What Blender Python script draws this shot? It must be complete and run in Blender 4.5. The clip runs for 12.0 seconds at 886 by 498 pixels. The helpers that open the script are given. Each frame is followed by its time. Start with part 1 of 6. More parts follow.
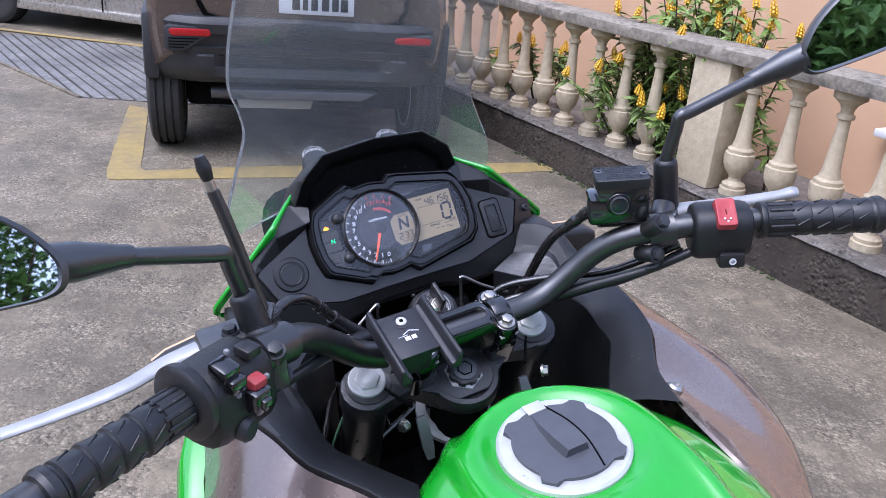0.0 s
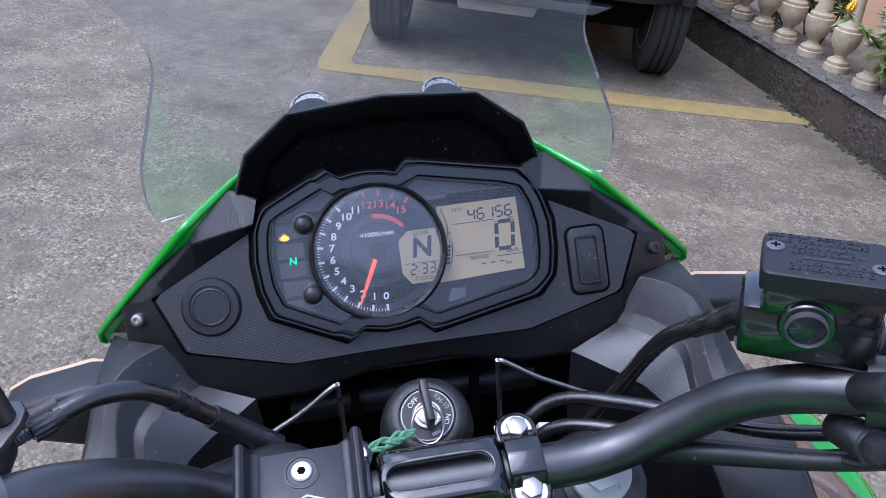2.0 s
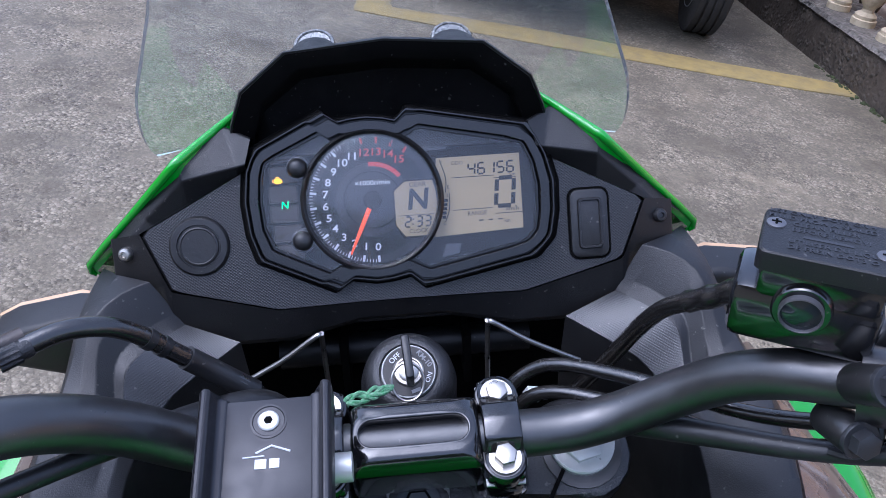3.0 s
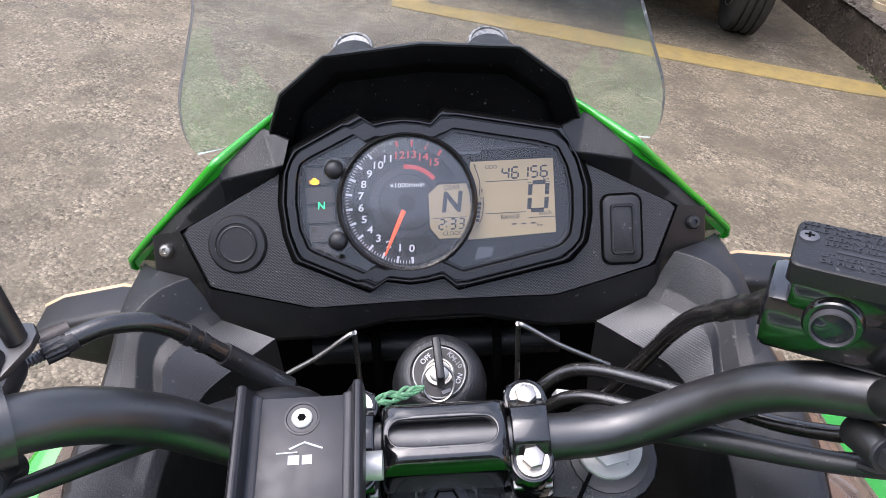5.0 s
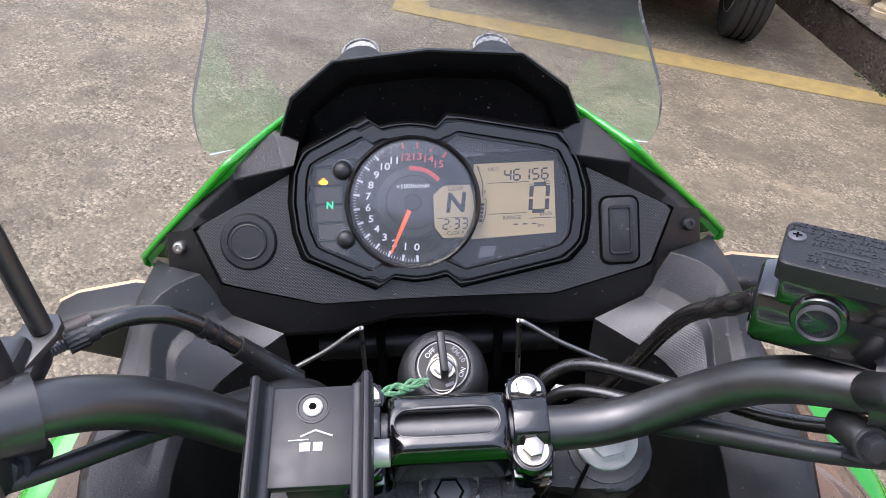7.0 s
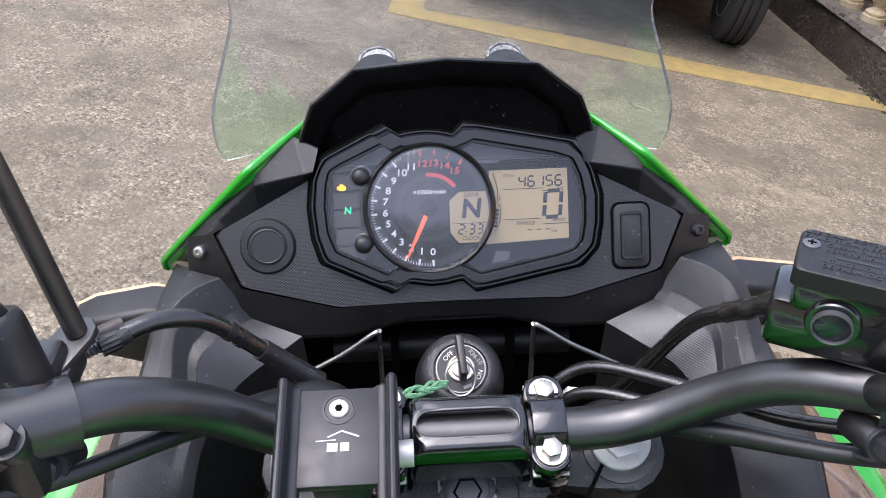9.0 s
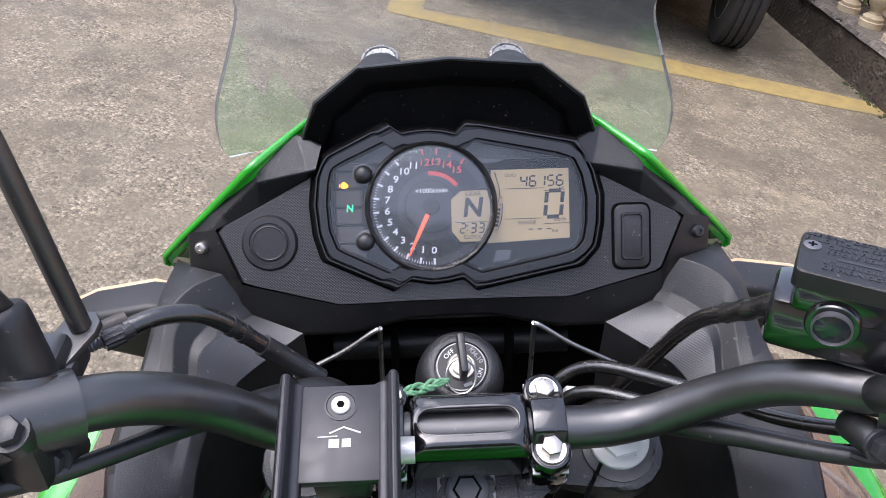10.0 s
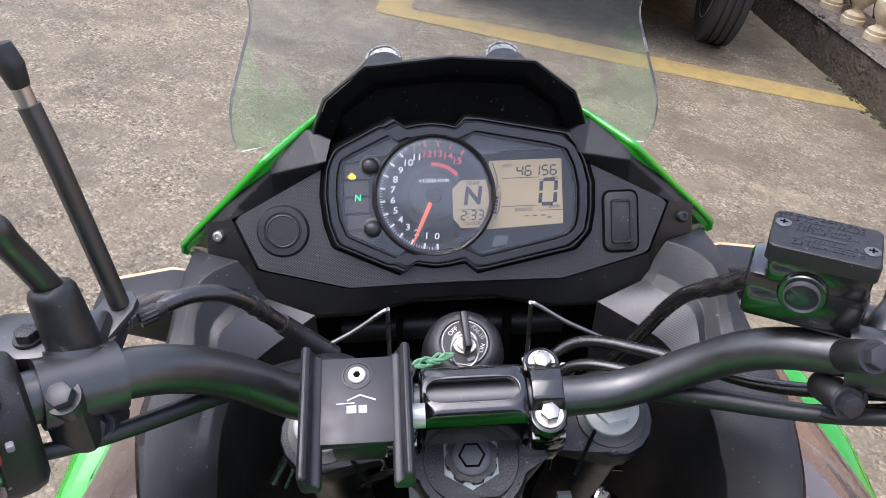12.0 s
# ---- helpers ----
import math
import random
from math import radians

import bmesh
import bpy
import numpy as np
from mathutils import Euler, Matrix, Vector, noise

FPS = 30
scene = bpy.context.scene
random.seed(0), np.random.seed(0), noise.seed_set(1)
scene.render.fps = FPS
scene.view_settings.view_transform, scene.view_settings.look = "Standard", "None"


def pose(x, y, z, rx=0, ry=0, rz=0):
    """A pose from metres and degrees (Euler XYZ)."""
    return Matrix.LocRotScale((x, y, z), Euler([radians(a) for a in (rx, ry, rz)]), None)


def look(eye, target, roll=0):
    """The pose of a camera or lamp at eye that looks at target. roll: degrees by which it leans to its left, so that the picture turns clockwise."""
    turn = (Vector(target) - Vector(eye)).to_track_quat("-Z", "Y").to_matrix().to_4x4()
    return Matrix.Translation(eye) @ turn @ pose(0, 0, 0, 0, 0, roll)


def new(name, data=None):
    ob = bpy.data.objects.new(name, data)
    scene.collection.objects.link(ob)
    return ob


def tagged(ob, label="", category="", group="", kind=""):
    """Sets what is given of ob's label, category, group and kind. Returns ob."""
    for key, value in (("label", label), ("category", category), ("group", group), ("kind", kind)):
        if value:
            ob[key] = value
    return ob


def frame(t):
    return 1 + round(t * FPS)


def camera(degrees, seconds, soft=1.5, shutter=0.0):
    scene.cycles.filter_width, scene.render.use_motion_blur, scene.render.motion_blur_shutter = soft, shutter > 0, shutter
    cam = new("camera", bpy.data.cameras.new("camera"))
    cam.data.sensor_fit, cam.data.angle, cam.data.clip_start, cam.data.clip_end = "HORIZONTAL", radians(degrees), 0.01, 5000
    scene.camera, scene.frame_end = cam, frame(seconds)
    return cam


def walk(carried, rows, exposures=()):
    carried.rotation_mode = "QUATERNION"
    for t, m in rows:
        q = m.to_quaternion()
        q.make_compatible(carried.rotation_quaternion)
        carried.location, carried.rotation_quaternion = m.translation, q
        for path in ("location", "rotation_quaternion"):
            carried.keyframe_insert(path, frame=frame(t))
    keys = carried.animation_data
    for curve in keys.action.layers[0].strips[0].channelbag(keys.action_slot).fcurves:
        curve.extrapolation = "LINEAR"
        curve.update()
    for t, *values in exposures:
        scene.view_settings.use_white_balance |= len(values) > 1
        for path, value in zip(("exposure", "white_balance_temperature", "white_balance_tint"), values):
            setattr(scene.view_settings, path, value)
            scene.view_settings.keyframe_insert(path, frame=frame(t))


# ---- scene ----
U = 0.88  # metres in one unit of the plan
cam = camera(57.1, 12.0, soft=0.85)
PATH = [
    (0, (0.1205, -0.0170, 1.5932), (-0.0386, 2.0716, 0.7102), 4.9),
    (0.1, (0.1394, 0.0203, 1.5912), (-0.0943, 2.0995, 0.7014), 4.8),
    (0.2, (0.1444, 0.0596, 1.5842), (-0.1260, 2.1334, 0.6937), 5.3),
    (0.3, (0.1504, 0.1030, 1.5782), (-0.1397, 2.1723, 0.6849), 5.5),
    (0.4, (0.1534, 0.1433, 1.5763), (-0.1434, 2.2113, 0.6791), 5.5),
    (0.5, (0.1534, 0.1807, 1.5773), (-0.1420, 2.2432, 0.6693), 5.8),
    (1, (0.1557, 0.2932, 1.5500), (-0.1375, 2.3068, 0.5364), 8.5),
    (1.5, (0.1614, 0.3773, 1.5250), (-0.3466, 2.3057, 0.4364), 8.2),
    (2, (0.1943, 0.4523, 1.5261), (-0.5148, 2.2739, 0.3670), 7.3),
    (2.5, (0.2000, 0.4693, 1.5216), (-0.4920, 2.2398, 0.2761), 10.4),
    (3, (0.2091, 0.4784, 1.5216), (-0.5261, 2.2034, 0.2375), 10.1),
    (5, (0.2091, 0.4750, 1.5295), (-0.5977, 2.1500, 0.2227), 9.8),
    (5.5, (0.2125, 0.4705, 1.5330), (-0.5955, 2.1466, 0.2273), 10.1),
    (6, (0.2125, 0.4670, 1.5375), (-0.5966, 2.1432, 0.2330), 10.1),
    (6.5, (0.2148, 0.4614, 1.5375), (-0.5943, 2.1409, 0.2364), 10.2),
    (8.5, (0.2057, 0.4432, 1.5432), (-0.5852, 2.1364, 0.2489), 10.6),
    (9, (0.2023, 0.4386, 1.5443), (-0.5852, 2.1352, 0.2534), 10.8),
    (9.5, (0.2000, 0.4364, 1.5432), (-0.5864, 2.1341, 0.2534), 11.1),
    (10, (0.2000, 0.4341, 1.5443), (-0.5773, 2.1375, 0.2545), 11.6),
    (10.5, (0.1932, 0.4261, 1.5455), (-0.5795, 2.1307, 0.2545), 12.0),
    (11, (0.1705, 0.4182, 1.5466), (-0.6023, 2.1182, 0.2511), 12.2),
    (11.5, (0.1989, 0.4114, 1.5591), (-0.5636, 2.1239, 0.2750), 12.3),
    (12, (0.2102, 0.3920, 1.5580), (-0.5409, 2.1102, 0.2727), 11.5),
]
EXPO = [(0, 0.97, 5350, 21), (1.0, 0.91, 5150, 21), (2.0, 0.83, 5100, 20), (3.2, 0.83, 5100, 20), (5.0, 1.22, 6050, 18), (12, 1.24, 6000, 18)]
walk(cam, [(t, look(Vector(e) * U, Vector(g) * U, r)) for t, e, g, r in PATH], EXPO)

# ---- sky and sun: a bright overcast day ----
world = bpy.data.worlds.new("sky")
scene.world = world
world.use_nodes = True
wn = world.node_tree.nodes
sky = wn.new("ShaderNodeTexSky")
sky.sky_type, sky.sun_disc = "NISHITA", False
sky.sun_elevation, sky.sun_rotation = radians(63), radians(228)
sky.air_density, sky.dust_density = 1.3, 4.0
hue = wn.new("ShaderNodeHueSaturation")
hue.inputs["Saturation"].default_value = 0.60
world.node_tree.links.new(sky.outputs[0], hue.inputs["Color"])
world.node_tree.links.new(hue.outputs[0], wn["Background"].inputs[0])
wn["Background"].inputs[1].default_value = 0.172
sun = new("sun", bpy.data.lights.new("sun", "SUN"))
sun.data.energy, sun.data.angle, sun.data.color = 0.62, radians(56), (1.0, 0.965, 0.92)
sun.matrix_world = look((0, 0, 30), (11.4, 10.2, 0))


# ---- materials ----
def surface(name, col, col2=None, rough=0.5, metal=0.0, scale=40.0, bump=0.0, bscale=None, coat=0.0, spec=0.5,
            fine=0.0, fscale=400.0, trans=0.0, emit=0.0, stain=0.0, stain_col=(0.03, 0.03, 0.03), srough=0.1, pieces=0.0, dust=0.0):
    m = bpy.data.materials.new(name)
    m.use_nodes = True
    n, l = m.node_tree.nodes, m.node_tree.links
    b = n["Principled BSDF"]
    co = n.new("ShaderNodeTexCoord").outputs["Object"]

    def tex(sc, det=6.0, rg=0.6):
        t = n.new("ShaderNodeTexNoise")
        t.inputs["Scale"].default_value, t.inputs["Detail"].default_value, t.inputs["Roughness"].default_value = sc, det, rg
        l.new(co, t.inputs["Vector"])
        return t.outputs["Fac"]

    def ramp(src, lo, hi, a, c):
        r = n.new("ShaderNodeMapRange")
        r.inputs[1].default_value, r.inputs[2].default_value, r.inputs[3].default_value, r.inputs[4].default_value = lo, hi, a, c
        l.new(src, r.inputs[0])
        return r.outputs[0]

    def mix(f, a, c):
        x = n.new("ShaderNodeMix")
        x.data_type = "RGBA"
        if isinstance(f, float):
            x.inputs[0].default_value = f
        else:
            l.new(f, x.inputs[0])
        for k, v in ((6, a), (7, c)):
            if isinstance(v, tuple):
                x.inputs[k].default_value = (*v, 1)
            else:
                l.new(v, x.inputs[k])
        return x.outputs[2]

    base = tex(scale)
    c2 = col2 or tuple(v * 0.75 for v in col)
    out = mix(ramp(base, 0.3, 0.7, 0, 1), tuple(col), tuple(c2))
    if stain:
        out = mix(ramp(tex(scale * 0.13, 8, 0.7), 0.5, 0.72, 0, stain), out, tuple(stain_col))
    if dust:
        out = mix(ramp(tex(330, 2, 0.5), 0.70, 0.76, 0, dust), out, (0.20, 0.19, 0.17))
        out = mix(ramp(tex(6, 7, 0.7), 0.52, 0.75, 0, dust * 0.12), out, (0.20, 0.19, 0.17))
    if pieces:
        oi = n.new("ShaderNodeObjectInfo")
        hs = n.new("ShaderNodeHueSaturation")
        l.new(ramp(oi.outputs["Random"], 0, 1, 1 - pieces, 1 + pieces), hs.inputs["Value"])
        l.new(out, hs.inputs["Color"])
        out = hs.outputs[0]
    l.new(out, b.inputs["Base Color"])
    l.new(ramp(tex(scale * 2.3, 4), 0.25, 0.75, max(rough - srough, 0.02), min(rough + srough, 1)), b.inputs["Roughness"])
    b.inputs["Metallic"].default_value, b.inputs["Coat Weight"].default_value = metal, coat
    b.inputs["Coat Roughness"].default_value = 0.05
    b.inputs["Specular IOR Level"].default_value = spec
    b.inputs["Transmission Weight"].default_value = trans
    if emit:
        l.new(out, b.inputs["Emission Color"])
        b.inputs["Emission Strength"].default_value = emit
    nrm = None
    for amount, sc in ((bump, bscale or scale), (fine, fscale)):
        if amount:
            bp = n.new("ShaderNodeBump")
            bp.inputs["Strength"].default_value, bp.inputs["Distance"].default_value = amount, 0.6 / sc
            l.new(tex(sc), bp.inputs["Height"])
            if nrm:
                l.new(nrm, bp.inputs["Normal"])
            nrm = bp.outputs[0]
            l.new(nrm, b.inputs["Normal"])
    return m


def weave(m, pitch=0.0016, depth=0.35):
    """A fine moulded checker on a plastic panel."""
    n, l = m.node_tree.nodes, m.node_tree.links
    co = n.new("ShaderNodeTexCoord").outputs["Object"]
    heights = []
    for turn in (45, -45):
        mp = n.new("ShaderNodeMapping")
        mp.inputs["Rotation"].default_value = (0, 0, radians(turn))
        sep = n.new("ShaderNodeSeparateXYZ")
        sc = n.new("ShaderNodeVectorMath")
        sc.operation = "MULTIPLY"
        sc.inputs[1].default_value = (1, 1.17, 0)
        l.new(co, sc.inputs[0])
        l.new(sc.outputs[0], mp.inputs[0])
        w = n.new("ShaderNodeTexWave")
        w.inputs["Scale"].default_value = 0.314 / pitch
        l.new(mp.outputs[0], w.inputs[0])
        heights.append(w.outputs["Fac"])
    ad = n.new("ShaderNodeMath")
    ad.operation = "MULTIPLY"
    l.new(heights[0], ad.inputs[0])
    l.new(heights[1], ad.inputs[1])
    bp = n.new("ShaderNodeBump")
    bp.inputs["Strength"].default_value, bp.inputs["Distance"].default_value = depth, pitch * 0.5
    l.new(ad.outputs[0], bp.inputs["Height"])
    l.new(bp.outputs[0], n["Principled BSDF"].inputs["Normal"])
    return m


def concrete(name, base, dark, light, pebble=170.0, relief=0.7, wet=0.0):
    """Weathered concrete with its aggregate showing."""
    m = bpy.data.materials.new(name)
    m.use_nodes = True
    n, l = m.node_tree.nodes, m.node_tree.links
    b = n["Principled BSDF"]
    co = n.new("ShaderNodeTexCoord").outputs["Object"]

    def noise_at(sc, det=8, rg=0.65):
        t = n.new("ShaderNodeTexNoise")
        t.inputs["Scale"].default_value, t.inputs["Detail"].default_value, t.inputs["Roughness"].default_value = sc, det, rg
        l.new(co, t.inputs["Vector"])
        return t.outputs["Fac"]

    def rng(src, lo, hi, a, c):
        r = n.new("ShaderNodeMapRange")
        r.inputs[1].default_value, r.inputs[2].default_value, r.inputs[3].default_value, r.inputs[4].default_value = lo, hi, a, c
        l.new(src, r.inputs[0])
        return r.outputs[0]

    def mix(f, a, c, kind="MIX"):
        x = n.new("ShaderNodeMix")
        x.data_type, x.blend_type = "RGBA", kind
        l.new(f, x.inputs[0])
        for k, v in ((6, a), (7, c)):
            if isinstance(v, tuple):
                x.inputs[k].default_value = (*v, 1)
            else:
                l.new(v, x.inputs[k])
        return x.outputs[2]

    vo = n.new("ShaderNodeTexVoronoi")
    vo.inputs["Scale"].default_value = pebble
    warp = n.new("ShaderNodeVectorMath")
    warp.operation = "ADD"
    wv = n.new("ShaderNodeTexNoise")
    wv.inputs["Scale"].default_value = pebble * 0.7
    ws = n.new("ShaderNodeVectorMath")
    ws.operation = "SCALE"
    ws.inputs["Scale"].default_value = 0.9 / pebble
    l.new(co, wv.inputs["Vector"])
    l.new(wv.outputs["Color"], ws.inputs[0])
    l.new(co, warp.inputs[0])
    l.new(ws.outputs[0], warp.inputs[1])
    l.new(warp.outputs[0], vo.inputs["Vector"])
    def stones(voro, lo, hi, keep):
        s = n.new("ShaderNodeSeparateColor")
        l.new(voro.outputs["Color"], s.inputs[0])
        a = n.new("ShaderNodeMath")
        a.operation = "MULTIPLY"
        l.new(rng(voro.outputs["Distance"], lo, hi, 1, 0), a.inputs[0])
        l.new(rng(s.outputs[1], keep, keep + 0.08, 0, 1), a.inputs[1])
        return a.outputs[0], s.outputs[0]

    small = n.new("ShaderNodeTexVoronoi")
    small.inputs["Scale"].default_value = pebble * 2.1
    l.new(warp.outputs[0], small.inputs["Vector"])
    big_mask, big_tone = stones(vo, 0.40, 0.66, 0.12)
    small_mask, small_tone = stones(small, 0.40, 0.66, 0.10)
    patch = rng(noise_at(5.5, 7, 0.68), 0.40, 0.60, 0.12, 0.95)
    show = n.new("ShaderNodeMath")
    show.operation = "MULTIPLY"
    l.new(patch, show.inputs[0])
    l.new(big_mask, show.inputs[1])
    stone = mix(big_tone, tuple(dark), tuple(light))
    grit = mix(small_tone, tuple(dark), tuple(light))
    cement = mix(rng(noise_at(3.1), 0.3, 0.7, 0, 1), tuple(base), tuple(v * 0.62 for v in base))
    cement = mix(rng(noise_at(60, 4), 0.3, 0.75, 0, 0.6), cement, tuple(v * 1.35 for v in base))
    cement = mix(rng(noise_at(pebble * 1.6, 3), 0.58, 0.70, 0, 0.55), cement, tuple(v * 0.35 for v in base))
    fine_show = n.new("ShaderNodeMath")
    fine_show.operation = "MULTIPLY"
    l.new(patch, fine_show.inputs[0])
    l.new(small_mask, fine_show.inputs[1])
    col = mix(fine_show.outputs[0], cement, grit)
    col = mix(show.outputs[0], col, stone)
    col = mix(rng(noise_at(1.3, 9, 0.7), 0.47, 0.62, 0, 0.65), col, tuple(v * 0.45 for v in base))
    col = mix(rng(noise_at(2.3, 9, 0.75), 0.54, 0.66, 0, 0.55), col, tuple(min(v * 1.9, 0.6) for v in base))
    col = mix(rng(noise_at(6.5, 8, 0.72), 0.50, 0.68, 0, 0.55), col, (base[0] * 0.42, base[1] * 0.40, base[2] * 0.38))
    col = mix(rng(noise_at(11, 6, 0.7), 0.58, 0.72, 0, 0.45), col, tuple(min(v * 1.7, 0.6) for v in base))
    l.new(col, b.inputs["Base Color"])
    l.new(rng(noise_at(2.2), 0.3, 0.7, 0.62 - wet, 0.92 - wet), b.inputs["Roughness"])
    hb = n.new("ShaderNodeMath")
    hb.operation = "MULTIPLY"
    l.new(rng(vo.outputs["Distance"], 0, 0.7, 1, 0), hb.inputs[0])
    l.new(show.outputs[0], hb.inputs[1])
    bp = n.new("ShaderNodeBump")
    bp.inputs["Strength"].default_value, bp.inputs["Distance"].default_value = relief, 0.5 / pebble
    l.new(hb.outputs[0], bp.inputs["Height"])
    last = bp
    b2 = n.new("ShaderNodeBump")
    b2.inputs["Strength"].default_value, b2.inputs["Distance"].default_value = 0.5, 0.006
    l.new(noise_at(35, 5), b2.inputs["Height"])
    l.new(last.outputs[0], b2.inputs["Normal"])
    l.new(b2.outputs[0], b.inputs["Normal"])
    return m


def clear(name, tint=(1, 1, 1), rough=0.0, ior=1.45):
    m = bpy.data.materials.new(name)
    m.use_nodes = True
    b = m.node_tree.nodes["Principled BSDF"]
    b.inputs["Base Color"].default_value = (*tint, 1)
    b.inputs["Transmission Weight"].default_value, b.inputs["Roughness"].default_value = 1.0, rough
    b.inputs["IOR"].default_value = ior
    return m


def glow(name, col, strength):
    m = bpy.data.materials.new(name)
    m.use_nodes = True
    b = m.node_tree.nodes["Principled BSDF"]
    b.inputs["Base Color"].default_value = (*col, 1)
    b.inputs["Emission Color"].default_value = (*col, 1)
    b.inputs["Emission Strength"].default_value = strength
    return m


GROUND = concrete("aggregate_concrete", (0.156, 0.129, 0.086), (0.062, 0.051, 0.033), (0.400, 0.340, 0.240), 74, 0.8)
SMOOTH = concrete("worn_concrete", (0.19, 0.165, 0.135), (0.10, 0.09, 0.07), (0.30, 0.26, 0.21), 220, 0.4)
RAMP = concrete("wet_scored_concrete", (0.185, 0.180, 0.170), (0.075, 0.073, 0.069), (0.34, 0.335, 0.32), 42, 1.0, wet=0.3)
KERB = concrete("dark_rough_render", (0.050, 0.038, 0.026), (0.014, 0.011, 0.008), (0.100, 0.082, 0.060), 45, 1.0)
COPING = surface("lichened_concrete", (0.34, 0.300, 0.235), (0.165, 0.145, 0.110), 0.85, scale=34, bump=0.5, bscale=55, stain=1.0, stain_col=(0.028, 0.026, 0.022), fine=0.3, fscale=250)
LEDGE = concrete("dirty_concrete", (0.13, 0.115, 0.095), (0.02, 0.018, 0.015), (0.30, 0.27, 0.23), 38, 1.0)
YELLOW = surface("worn_yellow_paint", (0.36, 0.262, 0.082), (0.25, 0.188, 0.075), 0.75, scale=14, bump=0.4, bscale=180, stain=0.9, stain_col=(0.18, 0.145, 0.10))
PEACH = surface("peach_wall_paint", (0.62, 0.395, 0.235), (0.57, 0.360, 0.212), 0.8, scale=3, bump=0.1, bscale=60, stain=0.3, stain_col=(0.47, 0.30, 0.19))
CREAM = surface("weathered_cream_paint", (0.52, 0.440, 0.300), (0.40, 0.335, 0.220), 0.8, scale=30, bump=0.4, bscale=70, stain=0.75, stain_col=(0.27, 0.23, 0.155), fine=0.2, fscale=300)
MOSS = surface("moss", (0.050, 0.065, 0.018), (0.03, 0.036, 0.012), 0.95, scale=60, bump=1.0)
LEAF = surface("leaf", (0.270, 0.370, 0.085), (0.155, 0.240, 0.050), 0.45, scale=30, pieces=0.35)
BARK = surface("stem", (0.10, 0.07, 0.04), (0.05, 0.035, 0.02), 0.85, scale=80, bump=0.5)
BLOOM = surface("yellow_bract", (0.88, 0.58, 0.03), (0.80, 0.45, 0.02), 0.5, scale=60)
WHITE = surface("white_paint", (0.78, 0.78, 0.76), (0.70, 0.70, 0.68), 0.4, scale=20)
DARKGLASS = surface("dark_window_glass", (0.02, 0.025, 0.03), (0.015, 0.02, 0.02), 0.05, spec=0.6, srough=0.02)

PLASTIC = surface("black_textured_plastic", (0.0105, 0.0105, 0.0115), (0.0075, 0.0075, 0.0083), 0.43, dust=0.4, scale=25, fine=0.5, fscale=1300, srough=0.06, spec=0.50, stain=0.35, stain_col=(0.024, 0.0225, 0.0205))
CHECKER = weave(surface("checkered_black_plastic", (0.015, 0.015, 0.0165), (0.0115, 0.0115, 0.0125), 0.36, dust=0.4, scale=25, srough=0.05, spec=0.7, stain=0.3, stain_col=(0.026, 0.0245, 0.023)), 0.00145, 0.32)
# Near-zero black: shade of gaps, slots and deep cavities is put into the colour.
MATT = surface("gap_and_cavity_black", (0.0025, 0.0025, 0.0025), (0.0018, 0.0018, 0.0018), 0.85, scale=30, spec=0.08)
# Darker than the other plastics: the hood's inner shade is put into the colour.
HOODBLACK = surface("hood_inside_black", (0.0030, 0.0030, 0.0032), (0.0022, 0.0022, 0.0025), 0.66, dust=0.3, scale=30, spec=0.08, fine=0.3, fscale=1500, stain=0.3, stain_col=(0.006, 0.006, 0.0058))
TRIM = weave(surface("fine_checkered_black_plastic", (0.020, 0.020, 0.022), (0.015, 0.015, 0.0165), 0.34, dust=0.4, scale=25, srough=0.05, spec=0.8), 0.0012, 0.25)
CASTING = surface("black_cast_metal", (0.015, 0.015, 0.0165), (0.010, 0.010, 0.011), 0.36, dust=0.4, scale=60, spec=0.7, fine=0.8, fscale=800)
BEZEL = surface("satin_black_bezel", (0.0110, 0.0108, 0.0110), (0.0085, 0.0083, 0.0085), 0.24, scale=40, fine=0.1, fscale=1800, srough=0.05, spec=0.6)
GREY = surface("satin_grey_metal", (0.16, 0.16, 0.17), (0.12, 0.12, 0.13), 0.38, metal=0.6, scale=60, fine=0.1, fscale=900)
BLACKPAINT = surface("satin_black_paint", (0.0110, 0.0108, 0.0115), (0.0075, 0.0073, 0.0080), 0.37, dust=0.3, scale=60, fine=0.08, fscale=900, spec=0.9, stain=0.12, stain_col=(0.030, 0.026, 0.022))
BLACKPAINT.node_tree.nodes["Principled BSDF"].inputs["IOR"].default_value = 1.60
GLOSSBLACK = surface("gloss_black_paint", (0.0060, 0.0060, 0.0068), (0.0045, 0.0045, 0.0050), 0.15, scale=60, bump=0.04, bscale=120, coat=0.7, srough=0.05, spec=0.7, dust=0.2)
ANODISED = surface("black_anodised_aluminium", (0.034, 0.034, 0.038), (0.027, 0.027, 0.031), 0.40, metal=0.3, scale=60, fine=0.08, fscale=1200)
RUBBER = surface("black_rubber", (0.0135, 0.0135, 0.0145), (0.0095, 0.0095, 0.0103), 0.42, dust=0.4, scale=50, bump=0.1, bscale=300, spec=0.6)
HOSE = surface("cable_sheath", (0.014, 0.0125, 0.0115), (0.008, 0.0075, 0.007), 0.22, scale=60, bump=0.12, bscale=240, spec=1.0, stain=0.5, stain_col=(0.045, 0.036, 0.028))
STEEL = surface("bright_steel", (0.52, 0.495, 0.455), (0.40, 0.38, 0.345), 0.33, metal=1.0, scale=90, bump=0.05, bscale=200)
ALLOY = surface("cast_aluminium", (0.44, 0.44, 0.43), (0.36, 0.36, 0.35), 0.48, metal=0.4, scale=60, fine=0.12, fscale=700)
